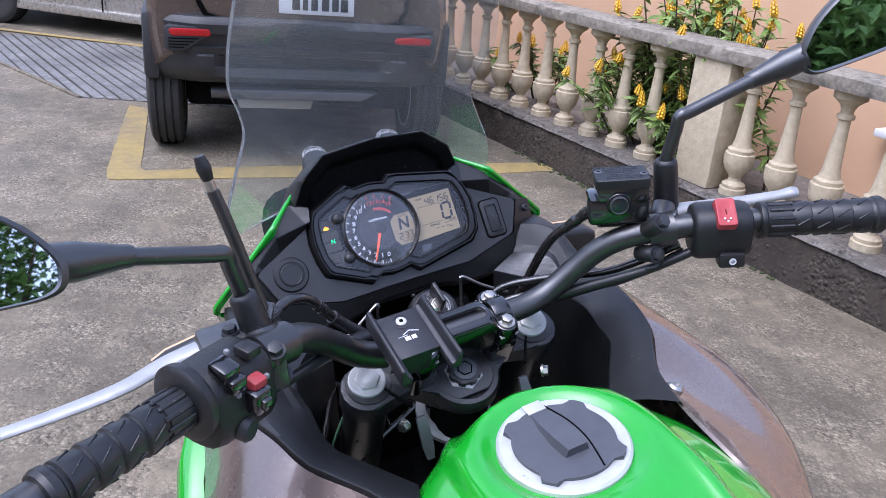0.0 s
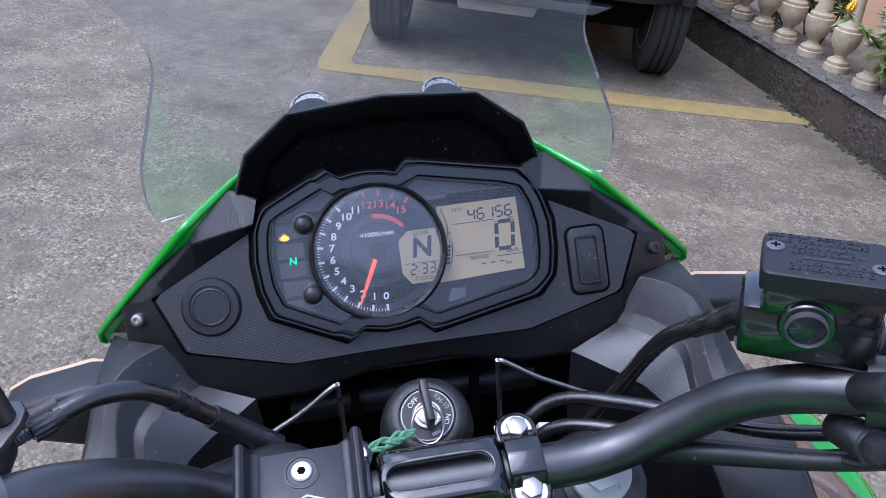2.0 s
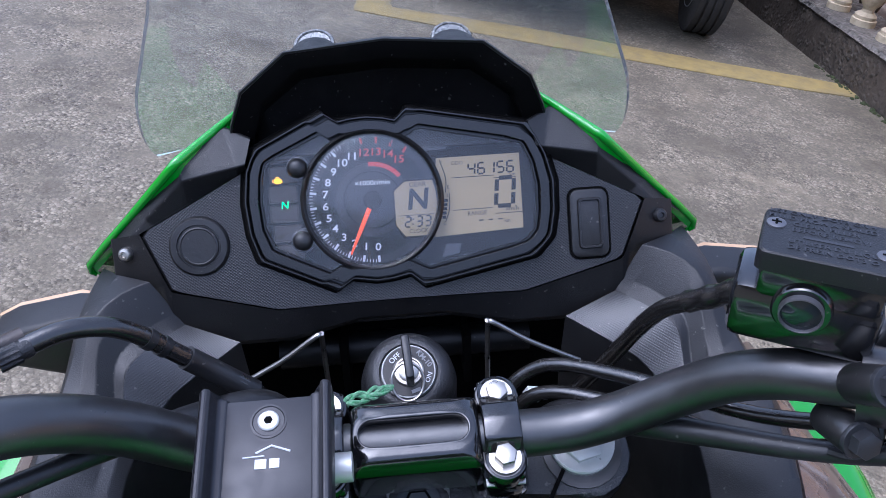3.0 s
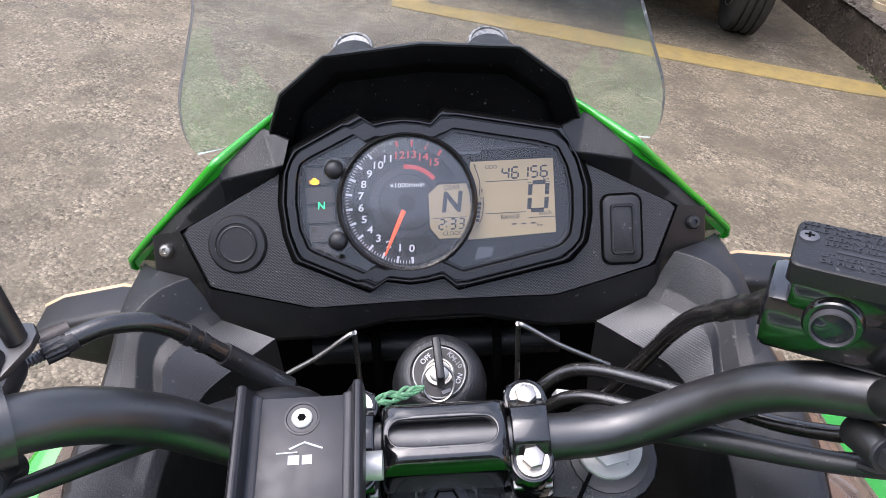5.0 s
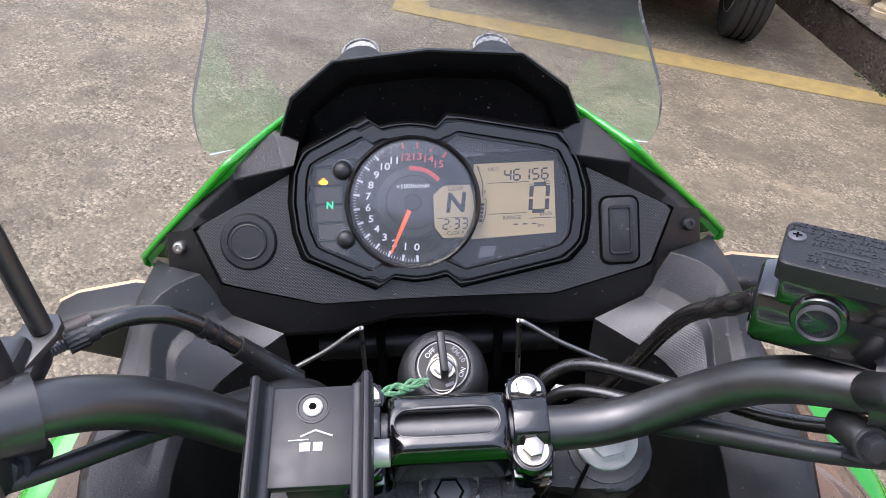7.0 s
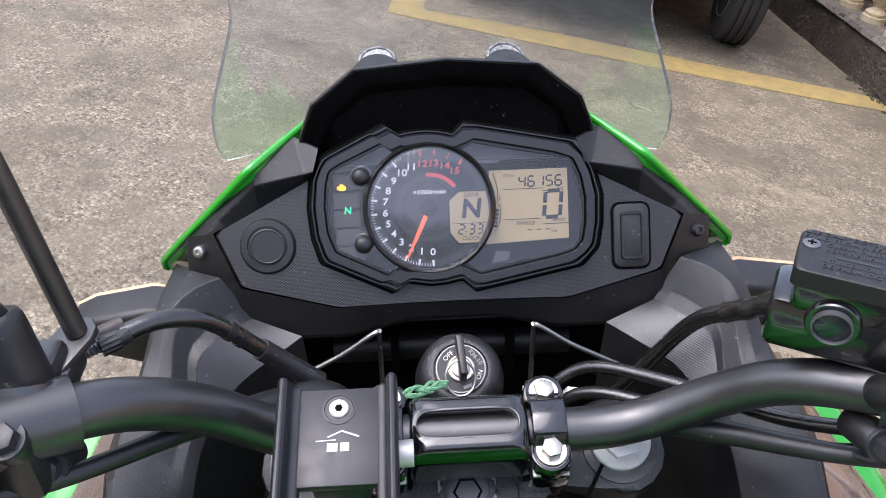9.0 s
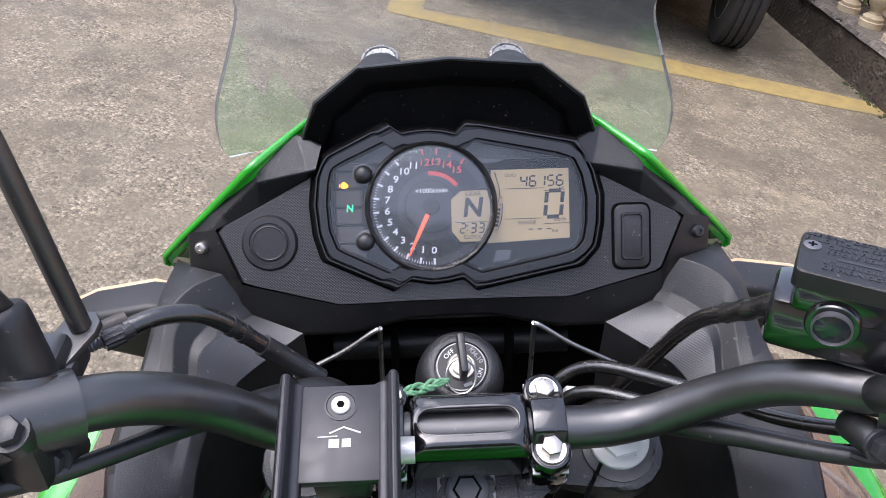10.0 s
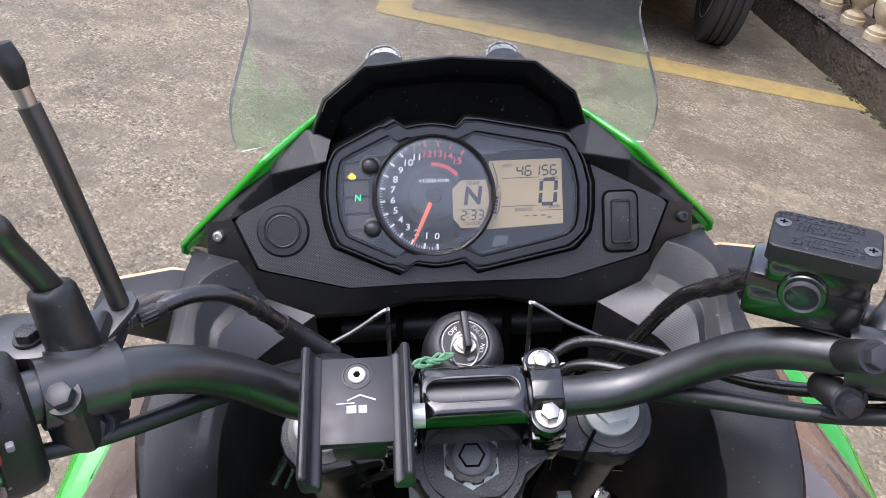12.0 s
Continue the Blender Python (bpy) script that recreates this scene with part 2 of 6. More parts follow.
GREEN = surface("bright_green_lacquer", (0.020, 0.335, 0.014), (0.017, 0.30, 0.012), 0.22, scale=20, coat=1.0, srough=0.05)
BRONZE = surface("bronze_brown_lacquer", (0.205, 0.156, 0.136), (0.180, 0.135, 0.116), 0.27, metal=0.5, scale=20, coat=0.9, srough=0.05)
CAPGREY = surface("grey_filler_cap", (0.075, 0.078, 0.088), (0.06, 0.062, 0.07), 0.45, scale=40, fine=0.2, fscale=900)
SWITCHGREY = surface("dark_grey_switch_plastic", (0.030, 0.031, 0.034), (0.024, 0.025, 0.028), 0.38, scale=60, fine=0.15, fscale=900)
ZINC = surface("bright_zinc_plate", (0.60, 0.60, 0.575), (0.50, 0.50, 0.475), 0.35, metal=0.35, scale=70, bump=0.06, bscale=200)
RED = surface("red_switch_plastic", (0.40, 0.050, 0.056), (0.34, 0.040, 0.045), 0.55, scale=60, fine=0.15)
AMBER = surface("amber_lens", (0.62, 0.42, 0.25), (0.54, 0.34, 0.19), 0.2, scale=60)
CAPSILVER = surface("dull_silver_cap", (0.33, 0.33, 0.32), (0.26, 0.26, 0.25), 0.28, metal=0.6, scale=90)
MIRROR = surface("mirror_silver", (0.85, 0.88, 0.9), (0.84, 0.87, 0.89), 0.01, metal=1.0, srough=0.005)
SCREEN = clear("clear_acrylic", (0.88, 0.90, 0.90), ior=1.49)
SCREEN.node_tree.nodes["Principled BSDF"].inputs["Transmission Weight"].default_value = 0.95
COVER = clear("meter_cover", (0.97, 0.97, 0.98), ior=1.42)
FACE = surface("meter_face", (0.0110, 0.0104, 0.0102), (0.0090, 0.0085, 0.0083), 0.5, scale=60, spec=0.25)
FACE2 = surface("meter_face_grey", (0.032, 0.030, 0.030), (0.027, 0.025, 0.025), 0.4, scale=60, spec=0.35)
LCD = surface("backlit_lcd", (0.32, 0.252, 0.140), (0.305, 0.24, 0.132), 0.35, scale=60, emit=0.05)
LAMPWINDOW = surface("lamp_window", (0.060, 0.050, 0.043), (0.046, 0.039, 0.034), 0.35, scale=60, spec=0.4)
INK = surface("lcd_segment", (0.015, 0.017, 0.018), (0.013, 0.014, 0.015), 0.5)
PRINT = surface("white_print", (0.66, 0.67, 0.69), (0.60, 0.61, 0.63), 0.5, emit=0.03)
PRINTRED = surface("red_print", (0.50, 0.045, 0.04), (0.44, 0.04, 0.035), 0.5, emit=0.08)
PRINTGREY = surface("grey_print", (0.25, 0.25, 0.26), (0.22, 0.22, 0.23), 0.5)
NEEDLE = glow("lit_needle", (0.9, 0.10, 0.03), 0.5)
LAMPG = glow("green_lamp", (0.02, 0.75, 0.22), 1.2)
LAMPO = glow("amber_lamp", (0.95, 0.42, 0.01), 1.0)
CORD = surface("green_cord", (0.018, 0.19, 0.055), (0.22, 0.36, 0.24), 0.9, scale=620, bump=0.9, bscale=900)
BROWNCLIP = surface("brown_grey_clip", (0.058, 0.042, 0.034), (0.034, 0.026, 0.022), 0.38, scale=140, bump=0.2, spec=0.6)
CARBROWN = surface("brown_car_paint", (0.115, 0.085, 0.07), (0.105, 0.078, 0.064), 0.25, metal=0.4, scale=12, coat=0.8, srough=0.05)
CLADDING = surface("dark_grey_cladding", (0.028, 0.029, 0.031), (0.022, 0.023, 0.0245), 0.5, scale=30, fine=0.3, fscale=700, stain=0.3, stain_col=(0.06, 0.055, 0.05))
TYRE = surface("tyre_rubber", (0.022, 0.021, 0.020), (0.035, 0.033, 0.030), 0.85, scale=25, bump=0.2, bscale=120)
# emit adds a faint glow; a reflector has no lamp of its own
REDLENS = surface("red_reflector", (0.40, 0.012, 0.012), (0.32, 0.010, 0.010), 0.18, scale=300, bump=0.3, emit=0.01)
CARGREY = surface("champagne_car_paint", (0.42, 0.39, 0.34), (0.40, 0.37, 0.32), 0.28, metal=0.6, scale=12, coat=0.7, srough=0.05)
PLATE = surface("plate_enamel", (0.66, 0.68, 0.70), (0.62, 0.64, 0.66), 0.4, scale=50)
FOILLEAF = surface("tree_leaf", (0.110, 0.220, 0.040), (0.055, 0.120, 0.022), 0.55, scale=2)


# ---- mesh helpers (all coordinates in units of the plan) ----
def part(name, bm, material, parent=None, label="", smooth=35, at=None):
    bmesh.ops.recalc_face_normals(bm, faces=bm.faces)
    bm.transform(Matrix.Scale(U, 4))
    me = bpy.data.meshes.new(name)
    bm.to_mesh(me)
    bm.free()
    if smooth:
        me.shade_smooth()
        me.set_sharp_from_angle(angle=radians(smooth))
    me.materials.append(material)
    ob = new(name, me)
    if parent:
        ob.parent = parent
    if at is not None:
        ob.matrix_basis = at
    if label:
        tagged(ob, label)
    return ob


def thing(name, label, category, m=None, group="", kind=""):
    ob = new(name)
    ob.empty_display_size = 0.05
    if m is not None:
        ob.matrix_basis = m
    return tagged(ob, label, category, group, kind)


def joined(*bms):
    out = bmesh.new()
    for b in bms:
        me = bpy.data.meshes.new("t")
        b.to_mesh(me)
        b.free()
        out.from_mesh(me)
        bpy.data.meshes.remove(me)
    return out


def moved(bm, m):
    bm.transform(m)
    return bm


def box(cx, cy, cz, sx, sy, sz, bevel=0.0, m=None, seg=2):
    bm = bmesh.new()
    bmesh.ops.create_cube(bm, size=1, matrix=Matrix.Translation((cx, cy, cz)) @ Matrix.Diagonal((sx, sy, sz, 1)))
    if bevel:
        bmesh.ops.bevel(bm, geom=bm.edges[:], offset=bevel, segments=seg, profile=0.5, affect="EDGES")
    if m is not None:
        bm.transform(m)
    return bm


def smooth_line(pts, n=8, closed=False):
    """Points of a Catmull-Rom line through pts."""
    p = [Vector(q) for q in pts]
    out, k = [], len(p)
    last = k if closed else k - 1
    for i in range(last):
        a, b, c, d = (p[(i - 1) % k], p[i], p[(i + 1) % k], p[(i + 2) % k]) if closed else (p[max(i - 1, 0)], p[i], p[i + 1], p[min(i + 2, k - 1)])
        for j in range(n):
            t = j / n
            out.append(0.5 * ((2 * b) + (c - a) * t + (2 * a - 5 * b + 4 * c - d) * t * t + (3 * b - a - 3 * c + d) * t ** 3))
    if not closed:
        out.append(p[-1])
    return out


def tube(pts, r, seg=16, n=8, flat=1.0, closed=False):
    """A round bar along a smooth line; r is one radius or one for each given point."""
    line = smooth_line(pts, n, closed) if n > 1 else [Vector(q) for q in pts]
    k = len(line)
    if isinstance(r, (int, float)):
        radii = [r] * k
    else:
        radii = [float(v) for v in np.interp(np.linspace(0, len(r) - 1, k), range(len(r)), r)]
    bm = bmesh.new()
    rings, up = [], None
    for i, p in enumerate(line):
        if closed:
            d = (line[(i + 1) % k] - line[i - 1]).normalized()
        else:
            d = (line[min(i + 1, k - 1)] - line[max(i - 1, 0)]).normalized()
        if up is None:
            up = Vector((0, 0, 1)) if abs(d.z) < 0.8 else Vector((0, 1, 0))
        side = d.cross(up).normalized()
        up = side.cross(d).normalized()
        rings.append([bm.verts.new(p + (side * math.cos(a) + up * math.sin(a) * flat) * radii[i]) for a in (2 * math.pi * j / seg for j in range(seg))])
    for i in range(k if closed else k - 1):
        a, b = rings[i], rings[(i + 1) % k]
        for j in range(seg):
            bm.faces.new((a[j], a[(j + 1) % seg], b[(j + 1) % seg], b[j]))
    if not closed:
        bm.faces.new(rings[0][::-1])
        bm.faces.new(rings[-1])
    return bm


def lathe(profile, m=None, seg=32):
    """Turned round z: profile of (radius, height)."""
    bm = bmesh.new()
    rings = []
    for r, z in profile:
        if r < 1e-6:
            rings.append([bm.verts.new((0, 0, z))])
        else:
            rings.append([bm.verts.new((r * math.cos(2 * math.pi * j / seg), r * math.sin(2 * math.pi * j / seg), z)) for j in range(seg)])
    for a, b in zip(rings, rings[1:]):
        for j in range(seg):
            q = (a[j % len(a)], a[(j + 1) % len(a)], b[(j + 1) % len(b)], b[j % len(b)])
            q = tuple(dict.fromkeys(q))
            if len(q) > 2:
                bm.faces.new(q)
    for ring in (rings[0], rings[-1]):
        if len(ring) > 2:
            bm.faces.new(ring)
    if m is not None:
        bm.transform(m)
    return bm


def axis(p, d, turn=0):
    """A frame at p with its z along d."""
    q = Vector(d).normalized().to_track_quat("Z", "Y").to_matrix().to_4x4()
    return Matrix.Translation(p) @ q @ pose(0, 0, 0, 0, 0, turn)


def prism(outline, w0, w1, m=None, bevel=0.0, seg=2, top_only=True):
    """A plate of that outline from w0 to w1."""
    bm = bmesh.new()
    lo = [bm.verts.new((u, v, w0)) for u, v in outline]
    hi = [bm.verts.new((u, v, w1)) for u, v in outline]
    k = len(outline)
    for i in range(k):
        bm.faces.new((lo[i], lo[(i + 1) % k], hi[(i + 1) % k], hi[i]))
    bm.faces.new(lo[::-1])
    top = bm.faces.new(hi)
    if bevel:
        bmesh.ops.bevel(bm, geom=list(top.edges) if top_only else bm.edges[:], offset=bevel, segments=seg, profile=0.5, affect="EDGES")
    if m is not None:
        bm.transform(m)
    return bm


def loft(rings, closed=True, caps=True):
    """Skins rows of points, each row as long as the next."""
    bm = bmesh.new()
    vs = [[bm.verts.new(p) for p in ring] for ring in rings]
    k = len(vs[0])
    for a, b in zip(vs, vs[1:]):
        for j in range(k if closed else k - 1):
            bm.faces.new((a[j], a[(j + 1) % k], b[(j + 1) % k], b[j]))
    if caps and closed:
        bm.faces.new(vs[0][::-1])
        bm.faces.new(vs[-1])
    return bm


def thick(bm, t):
    """Gives a sheet a thickness."""
    bmesh.ops.recalc_face_normals(bm, faces=bm.faces)
    bmesh.ops.solidify(bm, geom=bm.faces[:], thickness=t)
    return bm


def soften(bm, offset=0.0015, angle=16, seg=2):
    """Rounds every crease sharper than the angle."""
    bmesh.ops.recalc_face_normals(bm, faces=bm.faces)
    es = [e for e in bm.edges if len(e.link_faces) == 2 and e.calc_face_angle(0) > radians(angle)]
    bmesh.ops.bevel(bm, geom=es, offset=offset, segments=seg, profile=0.5, affect="EDGES", clamp_overlap=True)
    return bm


def weighted(*obs):
    """Keeps facets flat between their rounded edges."""
    for ob in obs:
        md = ob.modifiers.new("weighted_normal", "WEIGHTED_NORMAL")
        md.weight, md.keep_sharp = 80, False


def mirrored(bm):
    other = bm.copy()
    other.transform(Matrix.Diagonal((-1, 1, 1, 1)))
    bmesh.ops.reverse_faces(other, faces=other.faces)
    return other


def text(body, size, m, depth=0.0002, shear=0.0, spacing=1.0, align="CENTER", weight=0.0):
    """Raised lettering, in the built-in font."""
    cu = bpy.data.curves.new("t", "FONT")
    cu.body, cu.size, cu.extrude, cu.shear, cu.space_character = body, size, depth, shear, spacing
    cu.align_x, cu.align_y, cu.resolution_u, cu.offset = align, "CENTER", 3, weight
    ob = new("t", cu)
    me = bpy.data.meshes.new_from_object(ob.evaluated_get(bpy.context.evaluated_depsgraph_get()))
    bm = bmesh.new()
    bm.from_mesh(me)
    bpy.data.objects.remove(ob)
    bpy.data.meshes.remove(me)
    bpy.data.curves.remove(cu)
    bm.transform(m)
    return bm


def bolt(p, d, r, h, turn=0, washer=1.25):
    """A hexagon bolt head with its washer flange."""
    a = axis(p, d, turn)
    return joined(lathe([(0, 0), (r * washer, 0), (r * washer, h * 0.2), (r * washer * 0.97, h * 0.28), (0, h * 0.28)], a, 24),
                  prism([(r * math.cos(k * math.pi / 3), r * math.sin(k * math.pi / 3)) for k in range(6)], h * 0.2, h, a, h * 0.12))


# ---- the place: ground, bay, wall, house ----
def sheet(pts, z, name, mat, kind="structure", label="", th=0.0):
    bm = bmesh.new()
    vs = [bm.verts.new((x, y, z)) for x, y in pts]
    f = bm.faces.new(vs)
    if th:
        r = bmesh.ops.extrude_face_region(bm, geom=[f])
        for v in r["geom"]:
            if isinstance(v, bmesh.types.BMVert):
                v.co.z -= th
    return tagged(part(name, bm, mat, smooth=0), label, kind=kind)


sheet([(-900, -900), (900, -900), (900, 900), (-900, 900)], 0, "ground", GROUND, label="weathered tan concrete yard with exposed aggregate")

RAMP_EDGE = [(-3.24, 5.91), (-1.80, 6.15), (-2.60, 8.10), (-6.31, 8.14)]


def cut(poly, nx, ny, c):
    """The part of a convex outline with nx*x + ny*y >= c."""
    out = []
    for (ax, ay), (bx, by) in zip(poly, poly[1:] + poly[:1]):
        da, db = nx * ax + ny * ay - c, nx * bx + ny * by - c
        if da >= 0:
            out.append((ax, ay))
        if da * db < 0:
            t = da / (da - db)
            out.append((ax + (bx - ax) * t, ay + (by - ay) * t))
    return out


def scored_ramp():
    """Strips of concrete between diagonal grooves, rough along their edges."""
    bm = bmesh.new()
    rnd = random.Random(8)
    nx, ny, d = 0.734, 0.679, 0.092
    low = min(nx * x + ny * y for x, y in RAMP_EDGE)
    for i in range(60):
        c = low + i * d
        strip = cut(cut(RAMP_EDGE, nx, ny, c), -nx, -ny, -(c + d * rnd.uniform(0.74, 0.84)))
        if len(strip) < 3:
            continue
        q = strip
        cx, cy = sum(p[0] for p in q) / len(q), sum(p[1] for p in q) / len(q)
        h = rnd.uniform(0.008, 0.013)
        lo = [bm.verts.new((x, y, 0.001)) for x, y in q]
        hi = [bm.verts.new((cx + (x - cx) * 0.985, cy + (y - cy) * 0.985, h)) for x, y in q]
        for m in range(len(q)):
            bm.faces.new((lo[m], lo[(m + 1) % len(q)], hi[(m + 1) % len(q)], hi[m]))
        bm.faces.new(hi)
    return bm


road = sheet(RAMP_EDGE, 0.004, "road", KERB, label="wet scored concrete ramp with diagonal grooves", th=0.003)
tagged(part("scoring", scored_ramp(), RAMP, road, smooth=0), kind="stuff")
part("ramp_edge", box(0, 0, 0.007, 3.80, 0.035, 0.016, 0.004, Matrix.Translation((-4.775, 7.025, 0)) @ pose(0, 0, 0, 0, 0, -36.0)), GROUND, road, "pale worn ramp edge")


def stripe(name, pts, z=0.005):
    bm = bmesh.new()
    rows = []
    rnd = random.Random(5)
    for a, b in pts:
        rows.append((Vector((*a, z)), Vector((*b, z))))
    dense = []
    for (a, b), (c, d) in zip(rows, rows[1:]):
        n = max(int((c - a).length / 0.05), 1)
        for i in range(n):
            t = i / n
            j = Vector((rnd.uniform(-0.003, 0.003), rnd.uniform(-0.003, 0.003), 0))
            dense.append((a.lerp(c, t) + j, b.lerp(d, t) - j))
    dense.append(rows[-1])
    vs = [(bm.verts.new(a), bm.verts.new(b)) for a, b in dense]
    for (a, b), (c, d) in zip(vs, vs[1:]):
        bm.faces.new((a, c, d, b))
    r = bmesh.ops.extrude_face_region(bm, geom=bm.faces[:])
    for v in r["geom"]:
        if isinstance(v, bmesh.types.BMVert):
            v.co.z -= 0.004
    return tagged(part(name, bm, YELLOW, smooth=0), "worn yellow painted parking bay line on concrete", kind="structure")


stripe("bay_line_1", [((-2.81, 5.84), (-2.62, 5.76)), ((-2.235, 4.36), (-2.070, 4.45)), ((-2.140, 4.190), (-2.030, 4.410)), ((-1.260, 4.550), (-1.350, 4.760)), ((-0.400, 4.920), (-0.460, 5.120)), ((0.160, 5.170), (0.120, 5.385)), ((0.43, 5.315), (0.385, 5.480))])
stripe("bay_line_2", [((-9.0, 8.56), (-9.0, 8.66)), ((-2.9, 8.03), (-2.9, 8.12))], 0.0135)

# the boundary wall runs along WD from WA; WN points away from the yard
WA, WD, WN = Vector((0.62, 5.07, 0)), Vector((0.592, -0.806, 0)), Vector((0.806, 0.592, 0))
WALL = Matrix(((WD.x, WN.x, 0, WA.x * U), (WD.y, WN.y, 0, WA.y * U), (0, 0, 1, 0), (0, 0, 0, 1)))


def kerb_wall():
    bm = bmesh.new()
    rnd = random.Random(3)
    prof = [(0.0, -0.02), (0.0, 0.07), (0.006, 0.15), (0.004, 0.225), (0.02, 0.25)]
    rings = []
    for i in range(391):
        s = -5.2 + i * 0.035
        rings.append([(s, o + 0.012 * noise.noise((s * 6, z * 9, 1.7)) + 0.008 * noise.noise((s * 25, z * 30, 0.3)), z + 0.006 * noise.noise((s * 9, z * 3, 5))) for o, z in prof] + [(s, 0.42, 0.25), (s, 0.42, -0.02)])
    return loft(rings)


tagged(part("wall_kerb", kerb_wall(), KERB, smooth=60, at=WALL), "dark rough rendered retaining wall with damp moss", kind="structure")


def kerb_top():
    rings = []
    for i in range(391):
        s = -5.2 + i * 0.035
        j = 0.012 * noise.noise((s * 8, 2, 2))
        rings.append([(s, -0.012 + j, 0.246), (s, 0.002 + j, 0.268), (s, 0.40, 0.272), (s, 0.40, 0.246)])
    return loft(rings)


tagged(part("trim_kerb", kerb_top(), LEDGE, smooth=50, at=WALL), "lichened grey concrete ledge under balusters", kind="structure")


def moss_strip():
    rnd = random.Random(8)
    bm = bmesh.new()
    for i in range(150):
        s = rnd.uniform(-0.75, 1.5)
        r = rnd.uniform(0.006, 0.02)
        o = -abs(rnd.gauss(0, 0.025)) - 0.004
        bmesh.ops.create_icosphere(bm, subdivisions=1, radius=r, matrix=Matrix.Translation((s, o, 0.002)) @ Matrix.Diagonal((1, 0.8, 0.5, 1)))
    return bm


tagged(part("moss", moss_strip(), MOSS, smooth=60, at=WALL), "green moss clumps along the foot of the wall", "moss", kind="stuff")

# balustrade: rail, post and turned balusters
balustrade = thing("balustrade", "weathered cream concrete balustrade with turned balusters", "balustrade", WALL, kind="structure")


def rail():
    rings = []
    for i in range(391):
        s = -5.2 + i * 0.035
        a, b = 0.006 * noise.noise((s * 11, 1, 1)), 0.006 * noise.noise((s * 13, 4, 1))
        rings.append([(s, 0.035 + a, 0.958), (s, 0.028 + a, 0.985), (s, 0.03 + b, 1.022), (s, 0.05, 1.032 + b), (s, 0.25, 1.035 + a), (s, 0.272, 1.02), (s, 0.272, 0.96)])
    return loft(rings)


part("rail", rail(), COPING, balustrade, "lichen-blackened concrete coping", 50)
part("post", box(0.775, 0.15, 0.615, 0.255, 0.19, 0.69, 0.008), CREAM, balustrade)
prof = [(0, 0), (0.070, 0), (0.070, 0.034), (0.060, 0.038), (0.062, 0.056), (0.054, 0.064), (0.036, 0.076), (0.032, 0.090), (0.040, 0.106), (0.060, 0.130), (0.074, 0.160), (0.079, 0.190), (0.079, 0.228), (0.067, 0.233), (0.068, 0.250), (0.052, 0.262),
        (0.042, 0.30), (0.036, 0.38), (0.031, 0.46), (0.028, 0.53), (0.028, 0.545), (0.040, 0.552), (0.041, 0.568), (0.029, 0.576), (0.031, 0.596), (0.042, 0.618), (0.060, 0.634), (0.077, 0.646), (0.077, 0.69), (0, 0.69)]
first = part("baluster", lathe(prof, None, 24), CREAM, balustrade, smooth=28)
spots = [-5.045 + 0.268 * k for k in range(21)] + [1.00 + 0.268 * k for k in range(26)]
for k, s in enumerate(spots):
    ob = first if k == 0 else first.copy()
    if k:
        scene.collection.objects.link(ob)
    ob.matrix_basis = pose(s * U, 0.15 * U, 0.27 * U, 0, 0, 17 * k)

# the house behind it
wall = tagged(part("wall_house", box(-1.0, 1.25, 1.20, 16, 0.3, 2.6), PEACH, smooth=0, at=WALL), "peach painted house wall", kind="structure")
sheet_bm = box(-1.0, 0.75, 0.10, 16, 0.72, 0.2)
tagged(part("bed", sheet_bm, SMOOTH, smooth=0, at=WALL), "bare planting bed behind balustrade", kind="structure")
win = tagged(new("window_1"), "white framed window in peach wall", kind="structure")
win.matrix_basis = WALL @ pose(1.78 * U, 1.09 * U, 1.20 * U)
for nm, b, mt in (("window_frame", joined(box(-0.52, 0, 0, 0.08, 0.08, 1.12, 0.008), box(0.52, 0, 0, 0.08, 0.08, 1.12, 0.008), box(0, 0, 0.53, 0.96, 0.075, 0.07, 0.008), box(0, 0, -0.53, 0.96, 0.075, 0.07, 0.008), box(0, 0, 0, 0.05, 0.07, 1.0, 0.006)), WHITE),
                  ("window_sill", box(0, -0.05, -0.585, 1.16, 0.14, 0.045, 0.008), WHITE),
                  ("pane", box(-0.245, 0.0, 0, 0.43, 0.012, 0.98), DARKGLASS), ("pane", box(0.245, 0.0, 0, 0.43, 0.012, 0.98), DARKGLASS)):
    part(nm, b, mt, win)


def leaf_mesh(length, width):
    bm = bmesh.new()
    ts = [0, 0.3, 0.65, 1.0]
    ws = [0.12, 1.0, 0.7, 0.02]
    rows = []
    for t, w in zip(ts, ws):
        z = -0.22 * length * t * t
        rows.append([bm.verts.new((-w * width / 2, t * length, z + 0.1 * width * w)), bm.verts.new((0, t * length, z)), bm.verts.new((w * width / 2, t * length, z + 0.1 * width * w))])
    for a, b in zip(rows, rows[1:]):
        for j in range(2):
            bm.faces.new((a[j], a[j + 1], b[j + 1], b[j]))
    return bm


